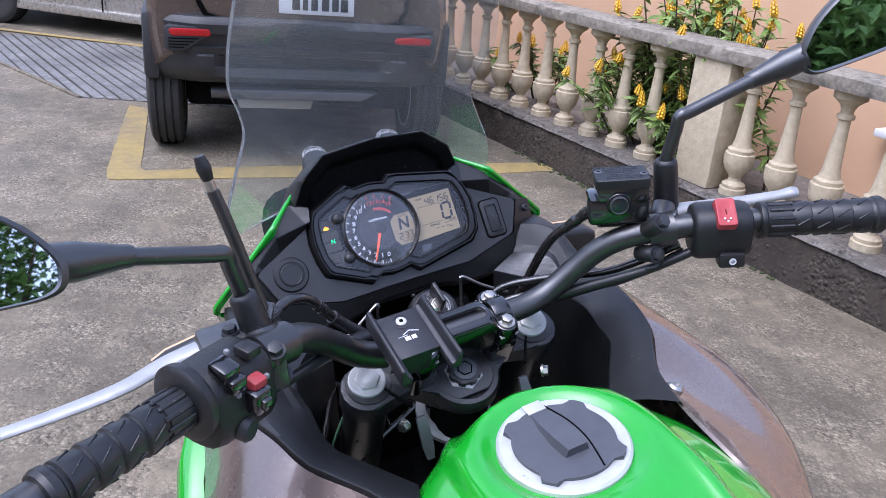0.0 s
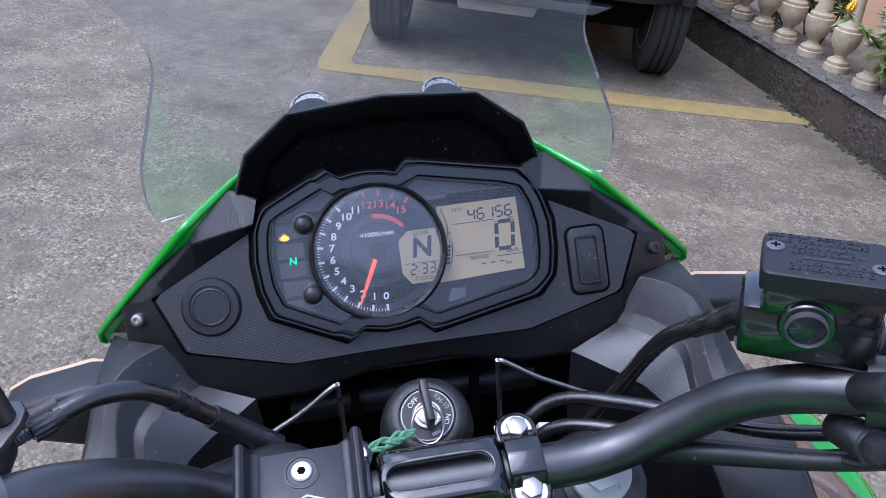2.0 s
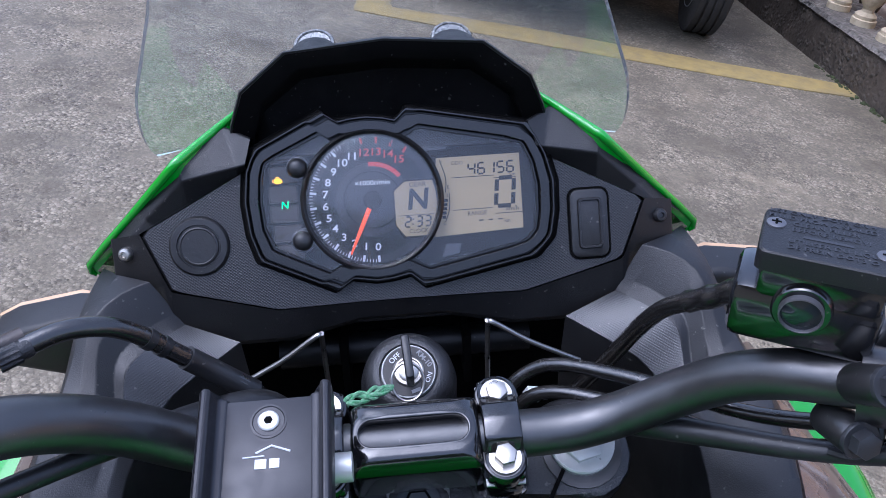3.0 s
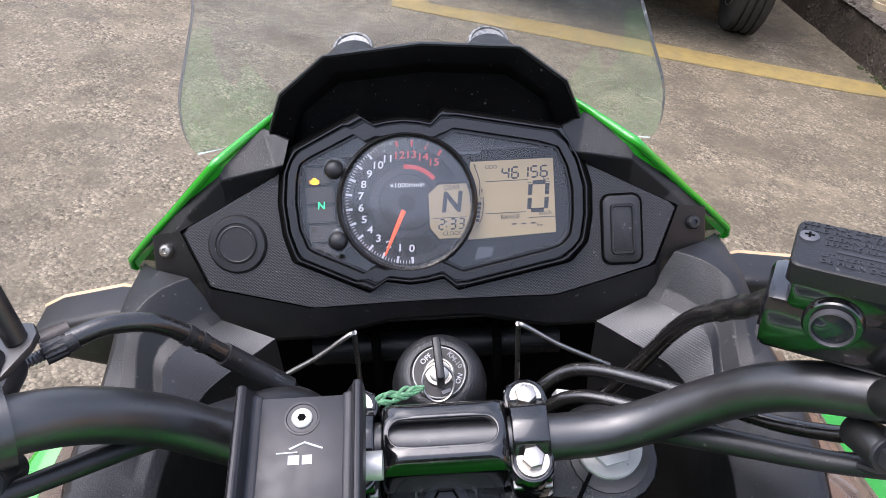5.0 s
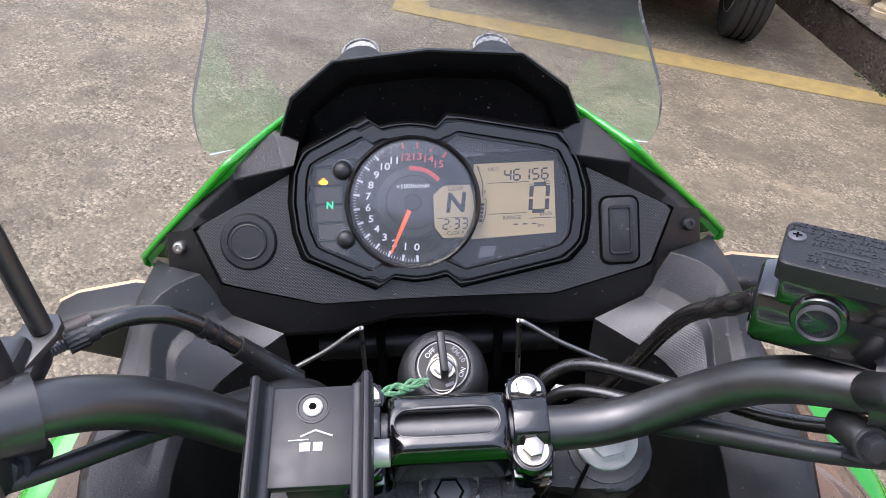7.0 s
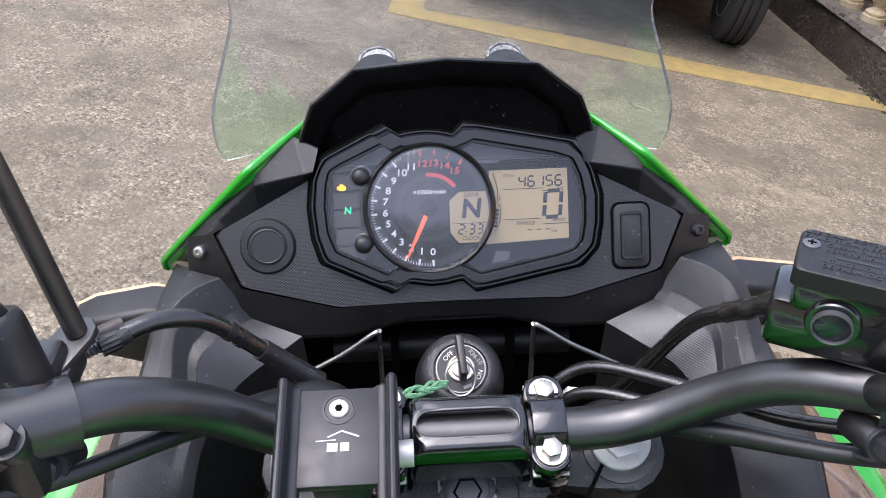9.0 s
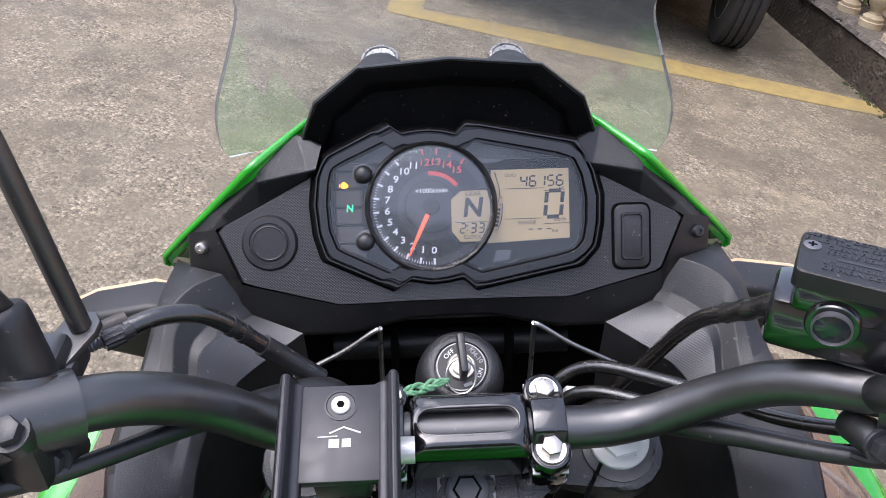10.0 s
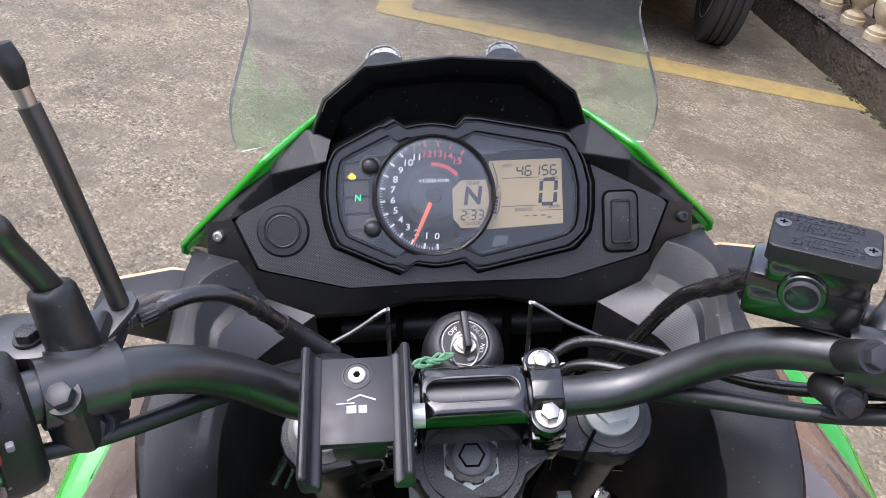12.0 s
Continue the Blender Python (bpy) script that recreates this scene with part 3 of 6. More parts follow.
def flowering_shrub(s0, s1, height, name, seed, stems=26, back=0.52):
    """Stems that fork, long drooping leaves and upright yellow spikes."""
    rnd = random.Random(seed)
    root = thing(name, "leafy green shrub with upright yellow flower spikes", "shrub", WALL @ pose((s0 + s1) / 2 * U, back * U, 0.2 * U), "flowering shrubs behind the balustrade")
    w = (s1 - s0) / 2
    wood, leaves, spikes = [], bmesh.new(), []
    leaf = leaf_mesh(0.095, 0.030)
    me = bpy.data.meshes.new("l")
    leaf.to_mesh(me)
    leaf.free()
    lv = [v.co.copy() for v in me.vertices]
    lf = [tuple(p.vertices) for p in me.polygons]

    def add_leaf(m):
        vs = [leaves.verts.new(m @ c) for c in lv]
        for f in lf:
            leaves.faces.new([vs[i] for i in f])

    for i in range(stems):
        x, y = rnd.uniform(-w, w), rnd.uniform(-0.2, 0.12)
        h = height * rnd.uniform(0.55, 1.0) * (1 - 0.3 * abs(x / w))
        top = Vector((x + rnd.uniform(-0.16, 0.16), y + rnd.uniform(-0.26, 0.14), h))
        base = Vector((x * 0.7, y * 0.5 + 0.05, 0))
        mid = base.lerp(top, 0.5) + Vector((rnd.uniform(-0.05, 0.05), rnd.uniform(-0.05, 0.05), 0.05))
        wood.append(tube([base, mid, top], [0.009, 0.006, 0.003], 6, 4))
        for k in range(13):
            t = 0.25 + 0.75 * k / 12
            p = base.lerp(mid, t * 2) if t < 0.5 else mid.lerp(top, t * 2 - 1)
            for side in range(5):
                sc = rnd.uniform(0.55, 1.25)
                add_leaf(Matrix.Translation(p) @ pose(0, 0, 0, rnd.uniform(-35, 35), rnd.uniform(-30, 30), rnd.uniform(0, 360)) @ Matrix.Scale(sc, 4))
        if rnd.random() < 0.92:
            blooms = bmesh.new()
            spikes.append(blooms)
            ln = rnd.uniform(0.05, 0.095)
            m = Matrix.Translation(top) @ pose(0, 0, 0, rnd.uniform(-14, 14), rnd.uniform(-14, 14), rnd.uniform(0, 90))
            for k in range(9):
                z, r = ln * k / 9, 0.026 * (1 - (k / 9.5) ** 2.2)
                for q in range(4):
                    a = q * math.pi / 2 + k * 0.8
                    c = Vector((math.cos(a), math.sin(a), 0))
                    d = Vector((-c.y, c.x, 0)) * r * 0.6
                    vs = [blooms.verts.new(m @ v) for v in (Vector((0, 0, z)) + d * 0.4, Vector((0, 0, z)) - d * 0.4, c * r - d * 0.5 + Vector((0, 0, z + 0.018)), c * r * 0.7 + Vector((0, 0, z + 0.034)), c * r + d * 0.5 + Vector((0, 0, z + 0.018)))]
                    blooms.faces.new(vs)
    part("stem", joined(*wood), BARK, root)
    part("foliage", leaves, LEAF, root, smooth=0)
    for bm in spikes:
        tagged(part("bloom", bm, BLOOM, root, smooth=0), "upright yellow flower spike")
    return root


flowering_shrub(-0.36, 0.62, 0.74, "flowering_shrub", 4, 16, 0.30)
flowering_shrub(-0.25, 0.84, 1.27, "flowering_shrub", 11, 66)
flowering_shrub(0.98, 1.12, 0.80, "flowering_shrub", 21, 1, 0.34)
flowering_shrub(-1.6, -1.0, 0.75, "flowering_shrub", 31, 8)


# ---- trees round the yard, seen in the mirrors ----
def tree(x, y, h, spread, seed):
    rnd = random.Random(seed)
    root = thing("tree", "leafy dark green yard tree", "tree", pose(x * U, y * U, 0), "trees behind the yard")
    g = h / 6
    limbs = [tube([(0, 0, 0), (0.1, 0.05, h * 0.3), (0, 0.1, h * 0.7)], [0.22 * g, 0.15 * g, 0.06 * g], 8, 4)]
    verts, faces = [], []
    for i in range(24):
        a, b = rnd.uniform(0, 6.28), 0.35 + 0.62 * i / 23
        reach = spread * rnd.uniform(0.15, 0.95) * (1.25 - 0.75 * b)
        p = Vector((math.cos(a) * reach, math.sin(a) * reach, h * b))
        q = Vector((0, 0, h * 0.25 + 0.2 * p.z))
        limbs.append(tube([q, q.lerp(p, 0.6) + Vector((0, 0, -0.1)), p], [0.07 * g, 0.04 * g, 0.012], 5, 3))
        for k in range(430):
            c = p + Vector((rnd.gauss(0, 0.50), rnd.gauss(0, 0.50), rnd.gauss(0, 0.34))) * g
            m = Matrix.Translation(c) @ pose(0, 0, 0, rnd.uniform(-60, 60), rnd.uniform(-60, 60), rnd.uniform(0, 360))
            s = rnd.uniform(0.045, 0.095)
            n = len(verts)
            verts += [m @ Vector(v) * U for v in ((0, -s, 0), (s * 0.45, 0, 0.02), (0, s, 0), (-s * 0.45, 0, 0.02))]
            faces.append((n, n + 1, n + 2, n + 3))
    part("trunk", joined(*limbs), BARK, root)
    me = bpy.data.meshes.new("crown")
    me.from_pydata(verts, [], faces)
    me.materials.append(FOILLEAF)
    crown = new("crown", me)
    crown.parent = root


for k, (x, y, h, sp) in enumerate([(3.9, -4.3, 2.4, 1.5), (5.6, -7.0, 5.0, 2.3), (3.0, -8.9, 5.4, 2.2), (8.3, -5.6, 4.8, 2.1), (0.2, -9.2, 5.0, 2.1), (-3.4, -8.6, 5.0, 2.1), (-7.5, -6.5, 4.0, 1.9), (-11.5, 0.5, 4.2, 2.0), (-12.5, 5.0, 4.2, 2.0)]):
    tree(x, y, h, sp, 50 + k)


# ---- plain walls that close the yard behind the camera and on the open side ----
tagged(part("wall_yard_back", box(-3.0, -10.5, 1.2, 26, 0.3, 2.4), PEACH, smooth=0), "plain painted wall closing the yard", kind="structure")
tagged(part("wall_yard_side", box(-15.5, 1.0, 1.3, 0.3, 24, 2.6), PEACH, smooth=0), "plain painted wall closing the yard", kind="structure")


# ---- cars ----
def wheel(parent, m, r, w, name="wheel"):
    hub = part(name, lathe([(0, -w * 0.30), (r * 0.30, -w * 0.32), (r * 0.58, -w * 0.38), (r * 0.64, -w * 0.48), (r * 0.66, -w * 0.3), (r * 0.66, w * 0.4), (0, w * 0.4)], None, 32), ALLOY, parent, at=m)
    tread = [(r * 0.65, -w * 0.46), (r * 0.80, -w * 0.52), (r * 0.93, -w * 0.48), (r * 0.985, -w * 0.40)]
    for k in range(4):
        c = -0.33 + 0.22 * k
        tread += [(r, w * (c - 0.08)), (r, w * (c + 0.07)), (r * 0.972, w * (c + 0.075)), (r * 0.972, w * (c + 0.135))] if k < 3 else [(r, w * (c - 0.08)), (r, w * (c + 0.07))]
    tread += [(r * 0.985, w * 0.40), (r * 0.93, w * 0.48), (r * 0.80, w * 0.52), (r * 0.65, w * 0.46)]
    part("tyre", lathe(tread, None, 40), TYRE, hub)
    return hub


def rounded(x0, x1, z0, z1, r, n=4):
    out = []
    for cx, cz, a0 in ((x1 - r, z1 - r, 0), (x0 + r, z1 - r, 90), (x0 + r, z0 + r, 180), (x1 - r, z0 + r, 270)):
        for k in range(n + 1):
            a = radians(a0 + 90 * k / n)
            out.append((cx + r * math.cos(a), cz + r * math.sin(a)))
    return out


CAR = pose(-1.375 * U, 5.365 * U, 0, 0, 0, 20)
suv = thing("suv", "brown compact suv with dark grey lower cladding, parked in bay", "car", CAR)


def section(y, hw, z0, z1, top, r=0.12):
    """One cross-section of a car body: half width, underside, shoulder and roof."""
    pts = []
    for k in range(9):
        t = k / 8
        pts.append((hw * (0.97 + 0.03 * math.sin(t * math.pi)), y, z0 + (z1 - z0) * t))
    pts.append((hw * 0.93, y, z1 + 0.06))
    pts.append((hw * 0.80, y, z1 + (top - z1) * 0.75))
    pts.append((hw * 0.66, y, top - 0.02))
    pts.append((0, y, top))
    return pts + [(-a, b, c) for a, b, c in reversed(pts[:-1])]


body = loft([section(-0.50, 0.84, 0.66, 1.05, 1.12), section(-0.42, 0.90, 0.58, 1.12, 1.62), section(-0.1, 0.915, 0.56, 1.13, 1.80), section(0.8, 0.915, 0.55, 1.13, 1.86),
             section(1.9, 0.915, 0.55, 1.12, 1.80), section(2.7, 0.90, 0.55, 1.08, 1.16), section(3.5, 0.85, 0.5, 0.98, 1.02), section(3.7, 0.70, 0.5, 0.85, 0.9)])
part("body", body, CARBROWN, suv, smooth=40)
lid_o = [(-0.56, 0.905), (-0.60, 0.98), (-0.62, 1.30), (0.62, 1.30), (0.60, 0.98), (0.56, 0.905), (0.45, 0.872), (-0.45, 0.872)]
ZY = Matrix(((1, 0, 0, 0), (0, 0, -1, 0), (0, 1, 0, 0), (0, 0, 0, 1)))  # plate seen from behind: u across, v up, w backwards
part("shut_line", prism([(u * 1.025, v - 0.012) for u, v in lid_o], 0.48, 0.548, ZY, 0.004), MATT, suv)
part("tailgate", prism(lid_o, 0.49, 0.555, ZY, 0.03, 3), CARBROWN, suv)


def bumper():
    """A shelf on top, a belly that leans in, and a centre panel stepped back between raised corners."""
    rings = []
    for x in np.linspace(-0.93, 0.93, 61):
        e = abs(x) / 0.93
        back = -0.60 + 0.22 * max(e - 0.62, 0) ** 1.6 / 0.23
        inner = 1 - min(max((e - 0.60) / 0.10, 0), 1)  # the centre panel
        low = 1 - min(max((e - 0.48) / 0.10, 0), 1)
        rings.append([(x, back + 0.10, 0.92 - 0.02 * e), (x, back + 0.03, 0.905 - 0.02 * e), (x, back + 0.008, 0.885 - 0.02 * e), (x, back, 0.855), (x, back + 0.012, 0.800), (x, back + 0.014 + 0.030 * inner, 0.792),
                      (x, back + 0.020 + 0.034 * inner, 0.735), (x, back + 0.018 + 0.012 * inner, 0.722), (x, back + 0.026 + 0.020 * inner, 0.680), (x, back + 0.030 + 0.060 * low, 0.668), (x, back + 0.034 + 0.070 * low, 0.610), (x, back + 0.036 + 0.035 * low, 0.600),
                      (x, back + 0.060, 0.545), (x, back + 0.12, 0.50), (x, back + 0.40, 0.50), (x, back + 0.40, 0.92)])
    return loft(rings)


part("bumper", bumper(), CLADDING, suv, "dark grey textured plastic", 30)
part("skid_plate", prism([(-0.36, 0.405), (-0.46, 0.462), (0.46, 0.462), (0.36, 0.405)], 0.42, 0.50, ZY, 0.012), GREY, suv, "dull grey skid plate")
part("heat_shield", prism([(-0.40, 0.315), (-0.42, 0.375), (0.06, 0.375), (0.04, 0.315)], 0.30, 0.36, ZY, 0.01), ALLOY, suv, "bright heat shield")
part("underbody", box(0, 1.5, 0.42, 1.4, 3.6, 0.22, 0.04), MATT, suv)
for sx in (-1, 1):
    part("vent_recess", prism([(sx * u, v) for u, v in ((0.500, 0.822), (0.512, 0.840), (0.775, 0.840), (0.795, 0.826), (0.800, 0.720), (0.780, 0.700), (0.700, 0.700), (0.670, 0.712))][::sx], 0.44, 0.590, ZY, 0.005), CLADDING, suv, "dark recessed vent panel")
    part("reflector", prism([(sx * u, v) for u, v in ((0.548, 0.786), (0.535, 0.800), (0.548, 0.828), (0.752, 0.828), (0.770, 0.816), (0.764, 0.794), (0.748, 0.784))][::sx], 0.50, 0.597, ZY, 0.006), REDLENS, suv, "red rear reflector")
    for k in range(4):
        part("vent_slot", box(sx * (0.690 + 0.014 * k), -0.588, 0.770 - 0.017 * k, 0.17 - 0.028 * k, 0.012, 0.006, 0.002), MATT, suv)
    part("wheel_arch", tube([(sx * 0.86, -0.36, 0.58), (sx * 0.875, -0.30, 0.68), (sx * 0.88, 0.0, 0.82), (sx * 0.875, 0.36, 0.66), (sx * 0.86, 0.45, 0.45)], 0.045, 8, 5), CLADDING, suv)
    part("corner_cladding", box(sx * 0.885, -0.245, 0.695, 0.095, 0.37, 0.40, 0.03), CLADDING, suv)
    part("sill", box(sx * 0.89, 1.35, 0.47, 0.10, 1.9, 0.20, 0.03), CLADDING, suv)
    for y in (0.0, 2.75):
        wheel(suv, pose(sx * 0.830 * U, y * U, 0.385 * U, 0, 90 * sx, 0), 0.385, 0.205)
plate = part("number_plate", box(0.05, -0.575, 1.008, 0.45, 0.02, 0.145, 0.006), PLATE, suv, "white number plate with dark bars")
for k, (u, wd) in enumerate(((-0.125, 0.045), (-0.07, 0.03), (-0.015, 0.04), (0.05, 0.045), (0.11, 0.04), (0.165, 0.045))):
    part("bar", box(0.05 + u, -0.587, 0.995, wd, 0.004, 0.07, 0.001), INK, plate)
part("exhaust", tube([(-0.55, -0.28, 0.40), (-0.2, -0.30, 0.40), (0.2, -0.2, 0.40)], 0.045, 12, 6), GREY, suv, "dull steel silencer")
part("axle_beam", box(0, 0, 0.34, 1.35, 0.1, 0.09, 0.02), MATT, suv)

sedan = thing("sedan", "champagne silver saloon car, seen along its side", "car", pose(-4.20 * U, 9.32 * U, 0, 0, 0, 78.5))
part("body", loft([section(-2.2, 0.70, 0.45, 0.80, 0.85), section(-2.0, 0.82, 0.32, 0.88, 0.98), section(-1.0, 0.86, 0.24, 0.92, 1.2), section(-0.5, 0.87, 0.22, 0.93, 1.5), section(0.8, 0.87, 0.22, 0.93, 1.52),
                   section(1.6, 0.87, 0.24, 0.92, 1.1), section(2.2, 0.85, 0.3, 0.86, 0.92), section(2.5, 0.7, 0.42, 0.74, 0.78)]), CARGREY, sedan)
part("sill", box(-0.86, 0, 0.235, 0.06, 2.2, 0.10, 0.02), CARGREY, sedan)
part("sill", box(0.86, 0, 0.235, 0.06, 2.2, 0.10, 0.02), CARGREY, sedan)
part("door_gap", box(-0.885, -0.05, 0.62, 0.012, 0.012, 0.7), MATT, sedan)
part("underbody", box(0, 0, 0.3, 1.4, 4.2, 0.18, 0.03), MATT, sedan)
for sx in (-1, 1):
    for y in (-1.37, 1.37):
        wheel(sedan, pose(sx * 0.80 * U, y * U, 0.34 * U, 0, 90 * sx, 0), 0.34, 0.21)
# ---- the motorcycle: leans on its side stand, nose turned to the left ----
BIKE = pose(0.1542 * U, 1.0376 * U, 0, 0, 0, 34.1) @ pose(0, 0, 0, 0, -9.9, 0)
bike = thing("motorcycle", "green and bronze adventure motorcycle leaning on its side stand", "motorcycle", BIKE)
# the dash face: u across, v up the face, w towards the rider
DASH = Matrix(((1, 0, 0, 0), (0, 0.52, -0.854, -0.011), (0, 0.854, 0.52, 1.243), (0, 0, 0, 1)))
DASH_U = Matrix.Translation(Vector((0, -0.011, 1.243)) * U) @ DASH.to_3x3().to_4x4()


def both(name, build, mat, label="", smooth=35, parent=None):
    """The same part on either side."""
    bm = build()
    other = mirrored(bm)
    return part(name, bm, mat, parent or bike, label, smooth), part(name, other, mat, parent or bike, label, smooth)


# instrument cluster
OUT = [(-0.0930, 0.0405), (-0.0455, 0.0640), (-0.0380, 0.0560), (-0.028, 0.0578), (-0.0165, 0.0585), (-0.005, 0.0572), (0.0035, 0.0552), (0.0115, 0.0635), (0.0950, 0.0470), (0.1060, 0.0250), (0.1110, 0.0060),
       (0.1105, -0.0150), (0.1070, -0.0330), (0.0950, -0.0462), (0.0165, -0.0615), (0.0070, -0.0530), (-0.005, -0.0552), (-0.0165, -0.0560), (-0.0330, -0.0530), (-0.0435, -0.0605), (-0.0950, -0.0365), (-0.1005, -0.018), (-0.1025, 0.004), (-0.1000, 0.025)]
CX, CY, CRAD = -0.0155, 0.0005, 0.0455
INNER = [(-0.0860, 0.0300), (-0.0475, 0.0470), (-0.0395, 0.0400)] + [(CX + CRAD * math.cos(radians(a)), CY + CRAD * math.sin(radians(a))) for a in (118, 104, 90, 76, 62)] + \
        [(0.0125, 0.0435), (0.0178, 0.0472), (0.0890, 0.0328), (0.0950, 0.0190), (0.0975, 0.0030), (0.0970, -0.0150), (0.0950, -0.0270), (0.0885, -0.0342), (0.0200, -0.0475), (0.0110, -0.0415)] + \
        [(CX + CRAD * math.cos(radians(a)), CY + CRAD * math.sin(radians(a))) for a in (-62, -76, -90, -104, -118)] + [(-0.0400, -0.0420), (-0.0465, -0.0460), (-0.0835, -0.0278), (-0.0888, -0.014), (-0.0900, 0.004), (-0.0888, 0.019)]


def cast(poly, n=240, c=(0.002, 0.0)):
    """The outline met by n even rays from c."""
    out = []
    for i in range(n):
        a = 2 * math.pi * i / n
        d = (math.cos(a), math.sin(a))
        best = 0
        for (x0, y0), (x1, y1) in zip(poly, poly[1:] + poly[:1]):
            ex, ey, px, py = x1 - x0, y1 - y0, x0 - c[0], y0 - c[1]
            den = d[0] * ey - d[1] * ex
            if abs(den) > 1e-12:
                t, s = (px * ey - py * ex) / den, (px * d[1] - py * d[0]) / den
                if t > best and -1e-9 <= s <= 1 + 1e-9:
                    best = t
        out.append(Vector((c[0] + d[0] * best, c[1] + d[1] * best)))
    return out


o_, i_ = cast(OUT), cast(INNER)


def lerped(f, w, grow=1.0):
    return [(*(a.lerp(b, f) * grow), w) for a, b in zip(o_, i_)]


cluster = part("meter_unit", loft([lerped(0, -0.03, 1.02), lerped(0, 0.004, 1.02), lerped(0.02, 0.0085), lerped(0.07, 0.0122), lerped(0.12, 0.0132), lerped(0.18, 0.0132), lerped(0.21, 0.0124), lerped(0.225, 0.0050), lerped(0.295, 0.0050), lerped(0.31, 0.0112), lerped(0.34, 0.0120), lerped(0.78, 0.0120), lerped(0.81, 0.0112), lerped(0.825, 0.0050), lerped(0.895, 0.0050), lerped(0.91, 0.0096), lerped(0.98, 0.0096), lerped(1.0, 0.0088), lerped(1.0, -0.004), lerped(1.0, -0.006, 0.2)], caps=False), BEZEL, bike, "satin black instrument bezel", 30, at=DASH_U)
part("lip", loft([lerped(0, -0.006, 1.038), lerped(0, 0.0030, 1.038), lerped(0, 0.0036, 1.032), lerped(0, 0.0030, 1.020), lerped(0.01, 0.003)], caps=False), MATT, cluster)
part("face", prism([tuple(p) for p in i_], -0.004, -0.0005), FACE, cluster, "near-black meter face", 0)
part("dial_ring", lathe([(0.0445, -0.001), (0.0452, 0.010), (0.0470, 0.0122), (0.0490, 0.0105), (0.0492, -0.001)], Matrix.Translation((CX, CY, 0)), 72), BEZEL, cluster)
dial = part("dial", lathe([(0, -0.0003), (0.0446, -0.0003), (0.0446, 0.0016), (0, 0.0016)], Matrix.Translation((CX, CY, 0)), 72), FACE, cluster, "round black rev counter")
part("inner_disc", lathe([(0, 0.0015), (0.0255, 0.0015), (0.0252, 0.0021), (0.0235, 0.0023), (0, 0.0023)], Matrix.Translation((CX - 0.0005, CY, 0)), 56), FACE2, dial)


def on_dial(r, deg, w=0.0019, turn=0):
    return Matrix.Translation((CX + r * math.cos(radians(deg)), CY + r * math.sin(radians(deg)), w)) @ pose(0, 0, 0, 0, 0, turn)


def step(k):
    return -88 - 14.55 * k


for k in range(16):
    mt = PRINTRED if k > 11 else PRINT
    part("numeral", text(str(k), 0.0072, on_dial(0.0330, step(k)) @ Matrix.Diagonal((1.18, 1, 1, 1)), 0.0002, 0.08, weight=0.00010), mt, dial, smooth=0)
    part("tick", moved(box(0, 0, 0, 0.0046, 0.0017, 0.0004), on_dial(0.0412, step(k), 0.0018, step(k))), mt, dial, smooth=0)
minor = [moved(box(0, 0, 0, 0.0022, 0.0005, 0.0004), on_dial(0.0424, step(k / 5), 0.0018, step(k / 5))) for k in range(60) if k % 5]
tagged(part("tick", joined(*minor), PRINT, dial, smooth=0), kind="stuff")


def arc_band(r0, r1, a0, a1, w, n=24):
    lo = [(CX + r0 * math.cos(radians(a0 + (a1 - a0) * i / n)), CY + r0 * math.sin(radians(a0 + (a1 - a0) * i / n))) for i in range(n + 1)]
    hi = [(CX + r1 * math.cos(radians(a0 + (a1 - a0) * i / n)), CY + r1 * math.sin(radians(a0 + (a1 - a0) * i / n))) for i in range(n + 1)]
    return prism(lo + hi[::-1], w - 0.0003, w)


part("red_band", arc_band(0.0232, 0.0262, 93, 38, 0.0026), PRINTRED, dial, "red rev limit band", 0)
part("scale_text", text("×1000r/min", 0.0047, Matrix.Translation((CX + 0.0005, 0.0122, 0.0025)) @ Matrix.Diagonal((1.1, 1, 1, 1)), weight=0.00005), PRINT, dial, smooth=0)
part("gear_display", prism([(-0.0005, 0.0052), (0.0070, 0.0115), (0.0265, 0.0115), (0.0285, 0.004), (0.0290, -0.006), (0.0275, -0.015), (0.0235, -0.0265), (0.0055, -0.0265), (-0.0005, -0.0185)], 0.0008, 0.0030), LCD, dial, "tan lcd with gear and clock", 0)
part("display_edge", loft([[(u * 1.0, v, 0.0008) for u, v in q] for q in ([(-0.0028, 0.0062), (0.006, 0.0138), (0.028, 0.0138), (0.0312, 0.004), (0.0316, -0.006), (0.030, -0.016), (0.0250, -0.0285), (0.0045, -0.0285), (-0.0028, -0.0195)],)] + [[(u, v, 0.0026) for u, v in ((-0.0013, 0.0056), (0.0066, 0.0122), (0.0270, 0.0122), (0.0291, 0.004), (0.0296, -0.006), (0.0281, -0.0154), (0.0240, -0.0272), (0.0050, -0.0272), (-0.0013, -0.0190))]], caps=False), FACE2, dial, smooth=0)
part("gear_text", text("GEAR", 0.0048, Matrix.Translation((0.0160, 0.0089, 0.0031))), INK, dial, smooth=0)
part("gear_letter", text("N", 0.0195, Matrix.Translation((0.0150, -0.0017, 0.0031)) @ Matrix.Diagonal((0.98, 1, 1, 1)), 0.0002, 0.15, weight=0.0006), INK, dial, smooth=0)
part("clock_text", text("CLOCK", 0.0040, Matrix.Translation((0.0148, -0.0232, 0.0031))), INK, dial, smooth=0)
part("rule", box(0.014, -0.0120, 0.0031, 0.024, 0.0004, 0.0003), INK, dial, smooth=0)

